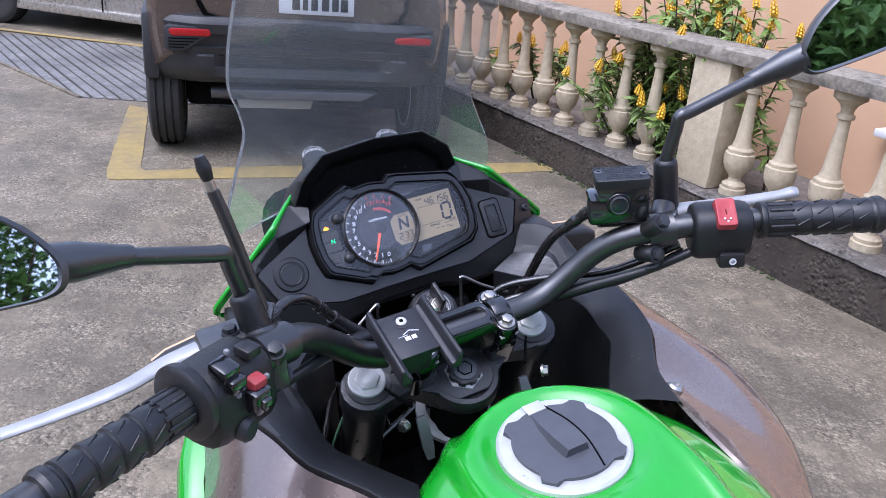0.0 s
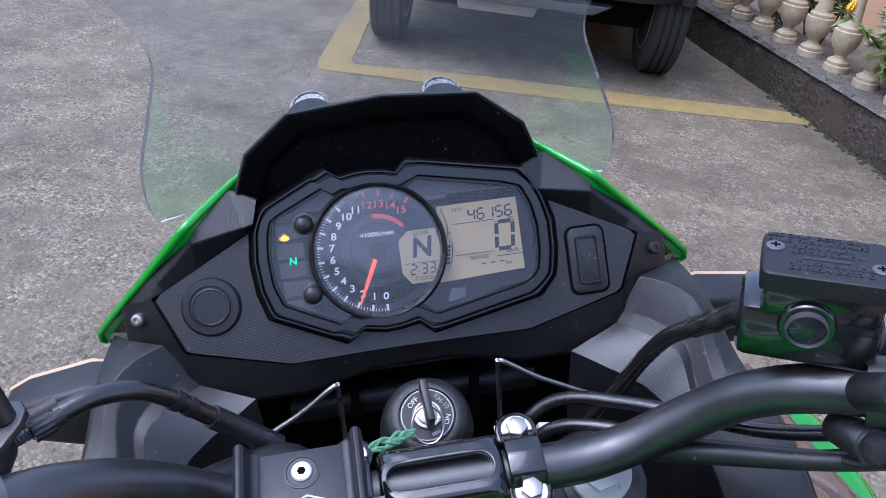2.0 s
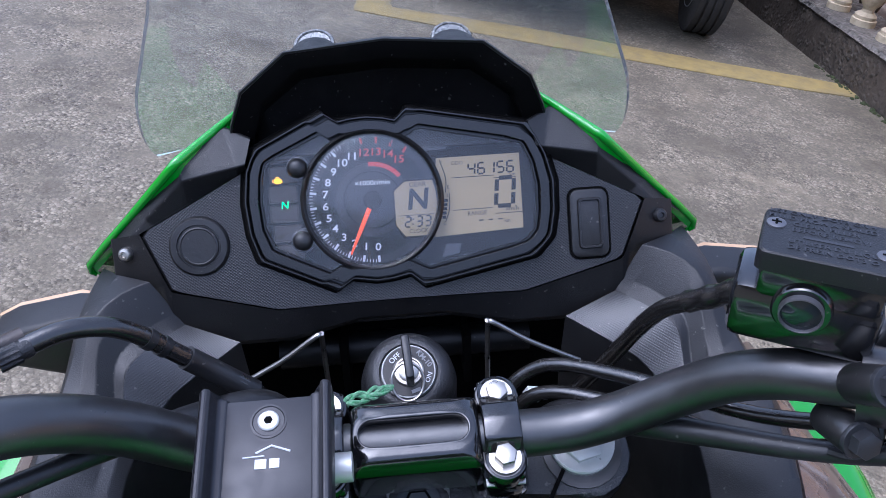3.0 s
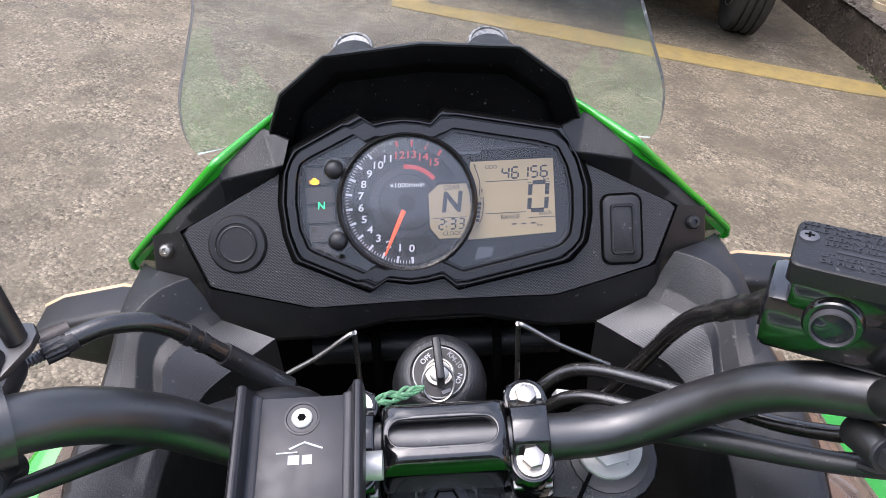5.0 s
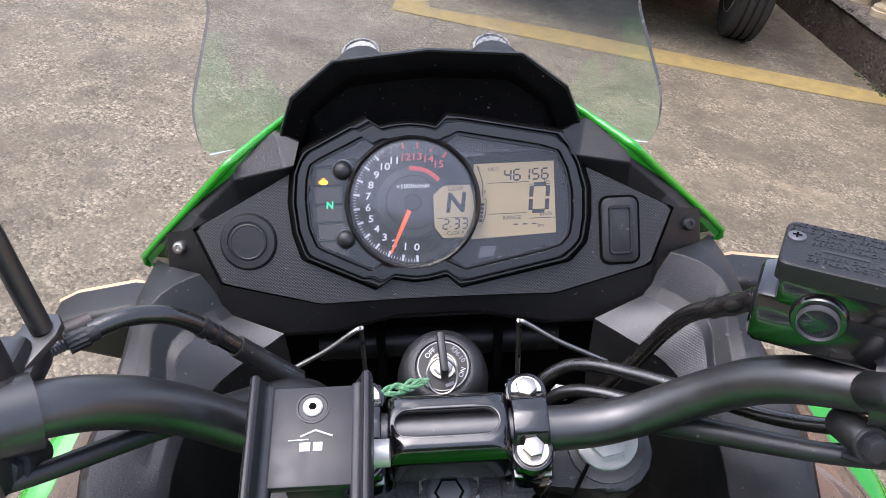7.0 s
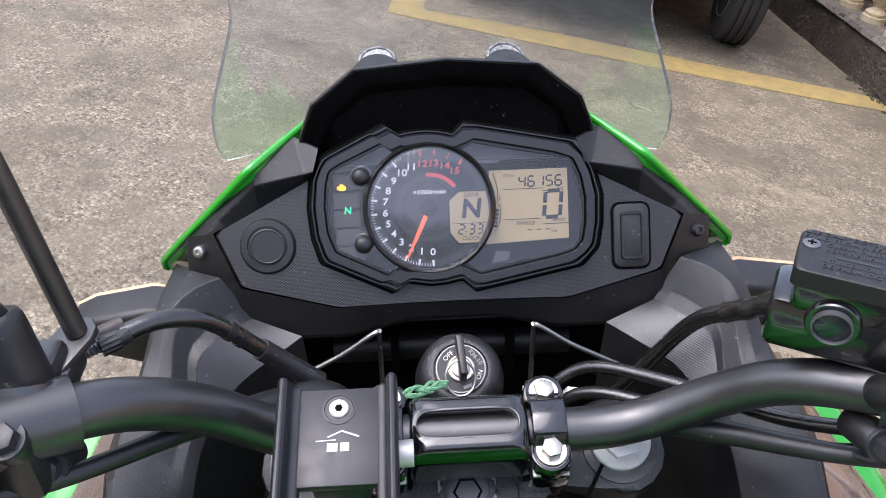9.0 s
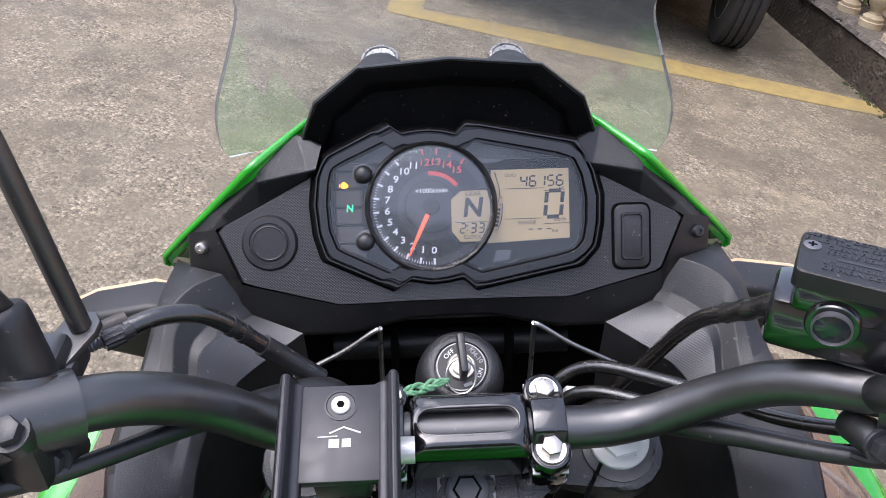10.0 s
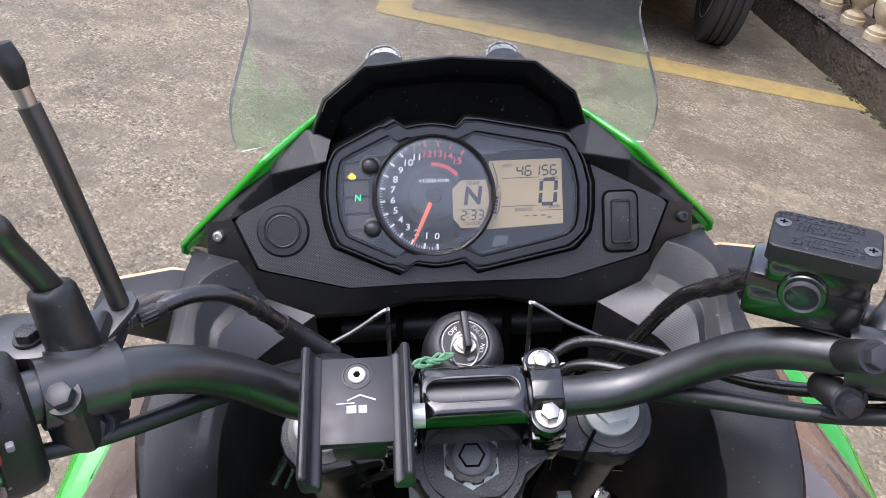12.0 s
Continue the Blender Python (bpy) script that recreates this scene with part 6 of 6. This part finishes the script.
part("wiring_loom", tube([(0.262, -0.272, 1.246), (0.21, -0.240, 1.218), (0.155, -0.196, 1.192), (0.115, -0.165, 1.174), (0.09, -0.140, 1.155), (0.07, -0.12, 1.10)], [0.0050, 0.0055, 0.0075, 0.0085, 0.007, 0.007], 12, 8), RUBBER, bike, "taped black wiring loom")
part("wiring_loom", tube([(-0.255, -0.275, 1.258), (-0.212, -0.250, 1.245), (-0.16, -0.195, 1.218), (-0.12, -0.155, 1.195), (-0.085, -0.135, 1.178), (-0.06, -0.125, 1.12)], [0.0045, 0.005, 0.0065, 0.009, 0.0085, 0.008], 12, 8), RUBBER, bike, "taped black wiring loom")
part("cable_tie", tube([(0.218, -0.236, 1.252), (0.222, -0.248, 1.240), (0.216, -0.250, 1.226), (0.206, -0.240, 1.220)], 0.0026, 8, 6), RUBBER, bike)


# brake master cylinder and reservoir


def place(x, y, z, turn=-20, tip_=0):
    return Matrix.Translation((x, y, z)) @ pose(0, 0, 0, tip_, 0, turn)


RM = place(0.1940, -0.2085, 1.2895, -29, 0) @ Matrix.Scale(1.05, 4)
res = part("brake_reservoir", joined(box(0.0005, 0.0005, 0.0215, 0.0525, 0.0345, 0.0235, 0.004, RM), box(-0.0030, 0.0005, 0.0005, 0.0630, 0.0350, 0.0310, 0.005, RM), lathe([(0, -0.012), (0.0128, -0.012), (0.0128, 0.0010), (0.0118, 0.0022), (0, 0.0022)], RM @ Matrix.Translation((-0.0045, -0.0175, 0.0100)) @ pose(0, 0, 0, 90, 0, 0), 36)), GLOSSBLACK, bike, "black brake fluid reservoir with sight glass", 40)
part("lid", loft([[RM @ Vector((a, b, z)) for a, b in rounded(-0.0280 * s, 0.0280 * s, -0.0188 * s, 0.0188 * s, 0.004)] for s, z in ((1.0, 0.027), (1.0, 0.0345), (0.985, 0.0362), (0.95, 0.0370), (0.5, 0.0372))]), PLASTIC, res, "black lid with moulded writing", 30)
for sx in (-1, 1):
    scr = RM @ Matrix.Translation((0.0225 * sx, 0.005 * -sx, 0.0366))
    part("lid_screw", lathe([(0, 0), (0.0044, 0), (0.0042, 0.0010), (0.0034, 0.0014), (0, 0.0015)], scr, 20), GREY, res, "cross-head lid screw")
    part("screw_slot", joined(box(0, 0, 0.0014, 0.0042, 0.0010, 0.0006, m=scr), box(0, 0, 0.0014, 0.0010, 0.0042, 0.0006, m=scr)), MATT, res, smooth=0)
for k, (body_text, u) in enumerate((("USE ONLY DOT3 OR 4", -0.0262), ("FLUID FROM A SEALED", -0.0262), ("CLEAN FILLER", -0.0158), ("BEFORE REMOVI", -0.0158), ("", 0), ("UTILISER DU LIQUI", -0.0165), ("DE FREIN DOT3 O", -0.0165))):
    v = 0.0156 - 0.0046 * k
    if body_text:
        part("moulded_text", text(body_text, 0.0042, RM @ Matrix.Translation((u, v, 0.0373)), 0.00018, 0, 1.06, "LEFT", 0.00003), SWITCHGREY, res, smooth=0)
    else:
        part("text_bar", box(-0.0005, v, 0.0373, 0.020, 0.0018, 0.0003, 0.0, RM), SWITCHGREY, res, smooth=0)
SG = RM @ Matrix.Translation((-0.0045, -0.0192, 0.0100)) @ pose(0, 0, 0, 90, 0, 0)
part("sight_ring", lathe([(0.0084, -0.003), (0.0084, 0.0030), (0.0087, 0.0038), (0.0093, 0.0036), (0.0097, -0.003)], SG, 36), GREY, res)
part("sight_glass", lathe([(0, -0.001), (0.0088, -0.001), (0.0088, 0.0018), (0.005, 0.0026), (0, 0.0030)], SG, 32), DARKGLASS, res, "dark domed sight glass")
part("master_cylinder", joined(tube([(0.180, -0.188, 1.270), (0.262, -0.222, 1.264)], 0.0105, 18, 1), box(0, 0.010, -0.006, 0.040, 0.018, 0.02, 0.005, RM)), BLACKPAINT, res)

for sx in (1, -1):
    if sx > 0:
        pc = part("perch_clamp", joined(tube([(0.2125, -0.2353, 1.2620), (0.2360, -0.2503, 1.2664)], 0.0190, 28, 1), tube([(0.224, -0.240, 1.266), (0.238, -0.226, 1.274), (0.252, -0.216, 1.280)], 0.0125, 20, 4)), BLACKPAINT, bike, "black brake perch clamp", 40)
    else:
        pc = part("perch_clamp", joined(tube([(-0.201, -0.2300, 1.2725), (-0.236, -0.2515, 1.2810)], 0.0192, 28, 1), tube([(-0.2215, -0.226, 1.290), (-0.221, -0.236, 1.276)], 0.0165, 24, 1), box(-0.222, -0.252, 1.262, 0.024, 0.022, 0.036, 0.006)), BLACKPAINT, bike, "black clutch perch clamp", 40)
    for p, d in ((((0.207, -0.2595, 1.2847), (0.1, -0.75, 0.65)), ((0.207, -0.2538, 1.2446), (0.1, -0.9, 0.3))) if sx > 0 else (((-0.219, -0.259, 1.285), (0, -0.45, 0.89)), ((-0.214, -0.245, 1.250), (0, -0.8, 0.5)))):
        part("perch_lug", lathe([(0, -0.024), (0.0090, -0.024), (0.0095, -0.022), (0.0095, -0.002), (0.0088, 0), (0, 0)], axis(p, d), 24), BLACKPAINT, pc)
        part("perch_bolt", bolt(p, d, 0.0072, 0.0085, 20, 1.35), SWITCHGREY, pc)


# switch housings, grips and levers
def along(x):
    """A frame on the bar at x with z along it, outwards."""
    side_ = half if x > 0 else LEFT
    xs = [abs(p[0]) for p in side_]
    y, z = float(np.interp(abs(x), xs, [p[1] for p in side_])), float(np.interp(abs(x), xs, [p[2] for p in side_]))
    sx = 1 if x > 0 else -1
    d = Vector((sx * 0.865, -0.50, 0.0 if sx > 0 else 0.075)).normalized()
    up = Vector((0, 0, 1))
    side = up.cross(d).normalized()
    up = d.cross(side)
    return Matrix(((side.x, up.x, d.x, x), (side.y, up.y, d.y, y), (side.z, up.z, d.z, z), (0, 0, 0, 1)))


def pod(x, length, r, drop=0.006):
    m = along(x)
    rings = []
    for t, s in ((0, 0.80), (0.04, 0.94), (0.12, 1.0), (0.5, 1.02), (0.86, 1.0), (0.97, 0.94), (1.0, 0.84)):
        ring = []
        for k in range(24):
            a = 2 * math.pi * k / 24
            c, d = math.cos(a), math.sin(a)
            q = (abs(c) ** 3 + abs(d) ** 3) ** (-1 / 3)
            ring.append(m @ Vector((c * q * r * s, d * q * r * s * 1.10 - drop, t * length)))
        rings.append(ring)
    return loft(rings)


rsw = part("switch_housing", pod(0.250, 0.062, 0.0265), PLASTIC, bike, "black switch housing with red kill switch", 40)
mR = along(0.250)
KS = mR @ pose(0, 0, 0, 0, 0, 38) @ Matrix.Translation((0, 0.0285, 0.032))
kill = part("kill_switch", loft([[KS @ Vector((a, h, b)) for a, b in rounded(-0.0165 * s, 0.0165 * s, -0.0105 * s, 0.0105 * s, 0.003)] for s, h in ((1.02, -0.010), (1.0, 0.000), (0.95, 0.0022), (0.80, 0.0026), (0.60, 0.0016), (0.2, 0.0012))]), RED, rsw, "faded red kill switch rocker", 40)
for a, b in ((-0.0085, -0.003), (-0.0085, 0.003), (-0.0115, 0.0)):
    part("dot", lathe([(0, 0), (0.0011, 0), (0.0011, 0.0022), (0, 0.0024)], KS @ Matrix.Translation((a, 0.0012, b)) @ pose(0, 0, 0, -90, 0, 0), 10), PRINT, kill)
part("start_button", box(-0.022, -0.030, 0.040, 0.018, 0.017, 0.028, 0.003, mR), RUBBER, rsw, "black start button")
part("start_mark", moved(lathe([(0.0026, 0), (0.0026, 0.0008), (0.0038, 0.0008), (0.0038, 0)], None, 20), mR @ Matrix.Translation((-0.031, -0.030, 0.040)) @ pose(0, 0, 0, 0, -90, 0)), PRINT, rsw)

mL = along(-0.240)
lsw = part("switch_housing", pod(-0.240, 0.068, 0.0325, 0.011), PLASTIC, bike, "black switch housing with grey rockers and red button", 40)
part("collar", moved(lathe([(0.024, 0.066), (0.0325, 0.066), (0.0335, 0.069), (0.0335, 0.074), (0.030, 0.077), (0.02, 0.078)], None, 36), mL), RUBBER, lsw)
mS = mL @ pose(0, 0, 0, 0, 0, -7) @ Matrix.Diagonal((1.12, 1.12, 1, 1))
part("red_button", box(0.0275, 0.009, 0.027, 0.014, 0.016, 0.016, 0.004, mS @ pose(0, 0, 0, 0, 0, -8)), RED, lsw, "red flasher button")
part("dip_switch", joined(box(0.015, 0.029, 0.050, 0.018, 0.012, 0.018, 0.003, mS @ pose(0, 0, 0, 0, 0, -10)), box(0.028, 0.017, 0.048, 0.012, 0.012, 0.017, 0.003, mS)), GLOSSBLACK, lsw, "glossy black beam rocker")
part("hazard_switch", box(0.016, 0.027, 0.020, 0.016, 0.008, 0.016, 0.002, mS), RUBBER, lsw)
part("signal_switch", joined(box(0.034, -0.004, 0.030, 0.014, 0.020, 0.020, 0.004, mS), box(0.040, -0.004, 0.030, 0.010, 0.009, 0.010, 0.002, mS)), GLOSSBLACK, lsw, "glossy black signal switch")
part("horn_button", lathe([(0.0105, 0), (0.0105, 0.006), (0.008, 0.009), (0, 0.0095)], mS @ Matrix.Translation((0.027, -0.026, 0.042)) @ pose(0, 0, 0, 0, 100, 0), 20), SWITCHGREY, lsw, "dark grey horn button")
for k, (a, b, c) in enumerate(((0.0288, 0.006, 0.014), (0.0290, 0.006, 0.046), (0.0290, -0.018, 0.020), (0.0290, 0.008, 0.032), (0.010, 0.0300, 0.036))):
    part("symbol", box(a, b, c, 0.004, 0.004, 0.004, 0.001, mS), PRINTGREY, lsw)


def grip(x, sx):
    m = along(x * sx)
    prof = [(0.0145, 0.0), (0.0200, 0.0), (0.0205, 0.002), (0.0200, 0.005), (0.0176, 0.007), (0.0180, 0.031)]
    for k in range(4):
        z = 0.0315 + k * 0.021
        prof += [(0.0168, z), (0.0172, z + 0.001), (0.0190, z + 0.018), (0.0190, z + 0.0195), (0.0172, z + 0.0205)]
    prof += [(0.0180, 0.118), (0.0200, 0.120), (0.0205, 0.126), (0.0185, 0.130), (0.0, 0.130)]
    body_ = part("grip", lathe(prof, m, 40), RUBBER, bike, "ribbed black rubber grip", 30)
    rib_a = bpy.data.objects[part("rib", box(0.0180, 0, 0, 0.0026, 0.0042, 0.026, 0.0010, seg=1), RUBBER, body_).name]
    rib_b = bpy.data.objects[part("rib", box(0.0181, 0, 0, 0.0022, 0.0014, 0.014, 0.0005, seg=1), RUBBER, body_).name]
    mu = Matrix(m)
    mu.translation = mu.translation * U
    first_ = {0: rib_a, 1: rib_b}
    for k in range(5):
        for q in range(7 if k else 12):
            src = first_.pop(min(k, 1), None)
            ob = src or (rib_b if k else rib_a).copy()
            if not src:
                scene.collection.objects.link(ob)
            ob.matrix_basis = mu @ pose(0, 0, (0.0215 + 0.021 * k) * U, 0, 0, 360 * q / (7 if k else 12) + 13 * k) @ pose(0, 0, 0, 30 if k else 0, 0, 0)
    return body_


grip(0.312, 1)
grip(0.299, -1)
mE = along(0.436)
part("bar_end", lathe([(0.010, 0.0), (0.013, 0.004), (0.017, 0.010), (0.0175, 0.034), (0.015, 0.038), (0, 0.038)], mE, 28), BLACKPAINT, bike)
part("bar_end", lathe([(0.010, 0.0), (0.013, 0.004), (0.017, 0.010), (0.0175, 0.034), (0.015, 0.038), (0, 0.038)], along(-0.436), 28), BLACKPAINT, bike)
part("brake_lever", tube([(0.245, -0.222, 1.262), (0.267, -0.222, 1.268), (0.327, -0.247, 1.270), (0.372, -0.267, 1.274), (0.386, -0.273, 1.276), (0.392, -0.276, 1.276)], [0.011, 0.010, 0.0085, 0.007, 0.0085, 0.007], 14, 8, 0.75), ALLOY, bike, "silver brake lever with ball end")
part("clutch_lever", tube([(-0.260, -0.211, 1.2825), (-0.278, -0.211, 1.2815), (-0.305, -0.213, 1.279), (-0.343, -0.226, 1.277), (-0.392, -0.225, 1.272), (-0.435, -0.224, 1.270), (-0.455, -0.224, 1.270)], [0.0112, 0.0110, 0.0104, 0.0096, 0.0086, 0.0080, 0.0098], 16, 8, 0.45), ALLOY, bike, "silver clutch lever with ball end")
part("clutch_perch", joined(box(-0.242, -0.216, 1.281, 0.066, 0.042, 0.026, 0.006), box(-0.222, -0.206, 1.276, 0.034, 0.034, 0.016, 0.005), tube([(-0.252, -0.199, 1.283), (-0.290, -0.200, 1.277), (-0.338, -0.214, 1.270)], [0.0075, 0.0055, 0.0035], 10, 5, 0.6), box(-0.275, -0.207, 1.268, 0.060, 0.020, 0.008, 0.003)), BLACKPAINT, bike)
part("pivot_bolt", bolt((-0.2465, -0.222, 1.294), (0, 0, 1), 0.0065, 0.007), CASTING, bike)


# mirrors
def mirror(sx, base, bend, joint, head, face, foot):
    arm = part("mirror", joined(tube([base, Vector(base).lerp(Vector(bend), 0.7), bend, Vector(bend).lerp(Vector(joint), 0.18), joint], 0.0072, 16, 10)), BLACKPAINT, bike, "black mirror on a cranked stem")
    b = Vector(base)
    up = (Vector(bend) - b).normalized()
    ft = Vector(foot)
    part("boot", loft([[ft.lerp(b, t) + (axis((0, 0, 0), b - ft).to_3x3() @ Vector((math.cos(k * math.pi / 14) * r, math.sin(k * math.pi / 14) * r, 0))) for k in range(28)] for t, r in ((-0.05, 0.0140), (0.0, 0.0144), (0.3, 0.0140), (0.8, 0.0132), (0.95, 0.0127), (1.02, 0.0114), (1.05, 0.0092), (1.03, 0.0070))]), RUBBER, arm, "black rubber boot", 50)
    j, h = Vector(joint), Vector(head)
    d = (h - j).normalized()
    part("neck", tube([j - d * 0.012, j, j + d * 0.030, j + d * 0.050], [0.0085, 0.010, 0.0150, 0.0150], 16, 4), BLACKPAINT, arm)
    f = Vector(face).normalized()
    u = (d - f * d.dot(f)).normalized()
    v = f.cross(u)
    m = Matrix(((u.x, v.x, f.x, h.x), (u.y, v.y, f.y, h.y), (u.z, v.z, f.z, h.z), (0, 0, 0, 1)))
    o = [(a, b_ * sx) for a, b_ in ((-0.088, -0.010), (-0.084, 0.008), (-0.055, 0.034), (-0.005, 0.052), (0.050, 0.055), (0.085, 0.044), (0.094, 0.012), (0.086, -0.022), (0.050, -0.032), (0.0, -0.030), (-0.050, -0.025), (-0.078, -0.020))][::sx]
    ring = [p.to_2d() for p in smooth_line([(a, b_, 0) for a, b_ in o], 4, True)]
    part("shell", loft([[m @ Vector((*p * s, w)) for p in ring] for s, w in ((0.3, -0.040), (0.70, -0.032), (0.92, -0.016), (1.0, 0.0), (1.0, 0.006), (0.95, 0.008), (0.93, 0.003), (0.93, 0.001))]), BLACKPAINT, arm, "black mirror shell", 60)
    part("glass", prism([tuple(p * 0.935) for p in ring], 0.0015, 0.003, m), MIRROR, arm, "mirror glass", 0)


mirror(1, (0.251, -0.214, 1.330), (0.258, -0.225, 1.382), (0.348, -0.243, 1.411), (0.452, -0.299, 1.461), (-0.44, -0.885, 0.13), (0.254, -0.215, 1.279))
mirror(-1, (-0.2285, -0.2165, 1.324), (-0.238, -0.231, 1.374), (-0.320, -0.263, 1.411), (-0.438, -0.306, 1.452), (0.12, -0.93, 0.32), (-0.222, -0.225, 1.284))

# antenna stub beside the left mirror
part("antenna", tube([(-0.208, -0.188, 1.288), (-0.221, -0.180, 1.375), (-0.2275, -0.1765, 1.410)], 0.0058, 14, 3), BLACKPAINT, bike, "black kite-line antenna rod")
part("antenna_collar", tube([(-0.2275, -0.1765, 1.410), (-0.2292, -0.1755, 1.421)], 0.0045, 14, 1), STEEL, bike, "silver collar")
part("antenna_tip", tube([(-0.2290, -0.1757, 1.420), (-0.2305, -0.175, 1.431), (-0.232, -0.174, 1.442)], [0.0050, 0.0068, 0.0045], 14, 4), RUBBER, bike)
part("antenna_bracket", prism([(-0.010, -0.030), (0.002, -0.026), (0.013, -0.004), (0.014, 0.004), (0.010, 0.011), (0.002, 0.013), (-0.006, 0.009), (-0.018, -0.016), (-0.020, -0.028)], -0.002, 0.002, Matrix.Translation((-0.212, -0.189, 1.286)) @ pose(0, 0, 0, 8, -6, 0), 0.0008), BLACKPAINT, bike)

# ---- phone holder clamped to the bar ----
HM = Matrix.Translation((-0.0745, -0.212, 1.220)) @ Matrix(((1, 0, 0, 0), (0, 0.955, -0.296, 0), (0, 0.296, 0.955, 0), (0, 0, 0, 1)))
holder = thing("phone_holder", "empty black anodised phone holder clamped on handlebar", "phone holder", BIKE)
part("back_plate", box(0, 0.0020, 0.0, 0.058, 0.058, 0.007, 0.0008, HM), ANODISED, holder)
for sx in (-1, 1):
    o = [(0.0060, -0.005), (0.0072, 0.0), (0.0072, 0.0155), (0.0060, 0.0180), (0.0030, 0.0185), (0.0012, 0.0165), (0.0005, 0.0045), (-0.0055, 0.0040), (-0.0055, -0.005)]
    jm = HM @ Matrix(((1, 0, 0, 0.0265 * sx), (0, 0, -1, 0), (0, 1, 0, 0), (0, 0, 0, 1)))
    q = [(sx * a, b) for a, b in o]
    part("jaw", prism(q if sx > 0 else q[::-1], -0.033, 0.053, jm, 0.0022, 3, top_only=False), ANODISED, holder, "black gripping jaw")
SCR = HM @ Matrix.Translation((0, 0.0182, 0))
part("screw_well", lathe([(0.0095, 0.002), (0.0095, 0.0040), (0.0084, 0.0041), (0.0080, 0.0036), (0, 0.0036)], SCR, 32), ANODISED, holder)
part("screw", lathe([(0.0, 0.002), (0.0056, 0.002), (0.0056, 0.0046), (0.0048, 0.0052), (0.0020, 0.0052), (0.0018, 0.0040), (0, 0.0040)], SCR, 32), ZINC, holder, "bright socket screw")
part("socket", prism([(0.0024 * math.cos(k * math.pi / 3), 0.0024 * math.sin(k * math.pi / 3)) for k in range(6)], 0.0040, 0.0053, SCR), MATT, holder)
part("logo", joined(tube([HM @ Vector(p) for p in ((-0.0125, -0.0010, 0.0037), (-0.0015, -0.0007, 0.0037))], 0.0004, 6, 1), tube([HM @ Vector(p) for p in ((-0.006, 0.0010, 0.0037), (0.002, 0.0045, 0.0037), (0.0115, 0.0008, 0.0037))], 0.0006, 6, 1)), PRINT, holder, "white roof-shaped mark", 0)
for u, wd in ((-0.0033, 0.0058), (0.0036, 0.0050)):
    part("logo_bar", box(u, -0.0050, 0.0037, wd, 0.0050, 0.0005, 0.0, HM), PRINT, holder, smooth=0)
part("thumb_screw", tube([HM @ Vector((0.030, -0.004, -0.012)), HM @ Vector((0.0415, -0.004, -0.012))], 0.0078, 24, 1), ZINC, holder, "bright steel adjuster")
part("arm", joined(box(0, -0.004, -0.018, 0.034, 0.040, 0.030, 0.005, HM), tube([(-0.092, -0.178, 1.183), (-0.058, -0.178, 1.182)], 0.021, 20, 1)), ANODISED, holder)

# ---- key and its cord ----
key = thing("key", "motorcycle key with black head, in the ignition", "key", BIKE)
part("head", box(0, 0.002, 0.018, 0.0050, 0.027, 0.022, 0.0018, IGN @ pose(0, 0, 0, 0, 0, 4)), RUBBER, key, "black plastic key head")
part("blade", box(0, 0, 0.008, 0.0025, 0.009, 0.016, 0.0, IGN @ pose(0, 0, 0, 0, 0, 6)), STEEL, key)
part("split_ring", tube([IGN @ Vector((0.010 * math.cos(a) - 0.001, 0.011 * math.sin(a) - 0.009, 0.010 + 0.004 * math.sin(a))) for a in (k * math.pi / 5 for k in range(10))], 0.0009, 8, 3, closed=True), STEEL, key, "steel split ring")
cord = None
for k in range(5):
    pts = []
    for i in range(22):
        t = i / 21
        p = Vector((-0.0104, -0.1440, 1.1935)).lerp(Vector((-0.058, -0.1630, 1.1890)), t) + Vector((0, 0, 0.004 * math.sin(t * 2.6)))
        wide = 0.0007 + 0.0025 * min(t * 4.5, 1)  # the strands fan out from the ring
        a = t * 11 + k * 1.257 + 0.8 * math.sin(3 * t + 2 * k)
        pts.append(p + Vector((0.0006 * math.cos(a), wide * math.cos(a) * 0.9, wide * 0.35 * math.sin(2 * a) + wide * math.cos(a) * 0.42)))
    ob = part("strand" if cord else "cord", tube(pts, 0.00125, 8, 2), CORD, cord or key, "" if cord else "plaited green cord")
    cord = cord or ob
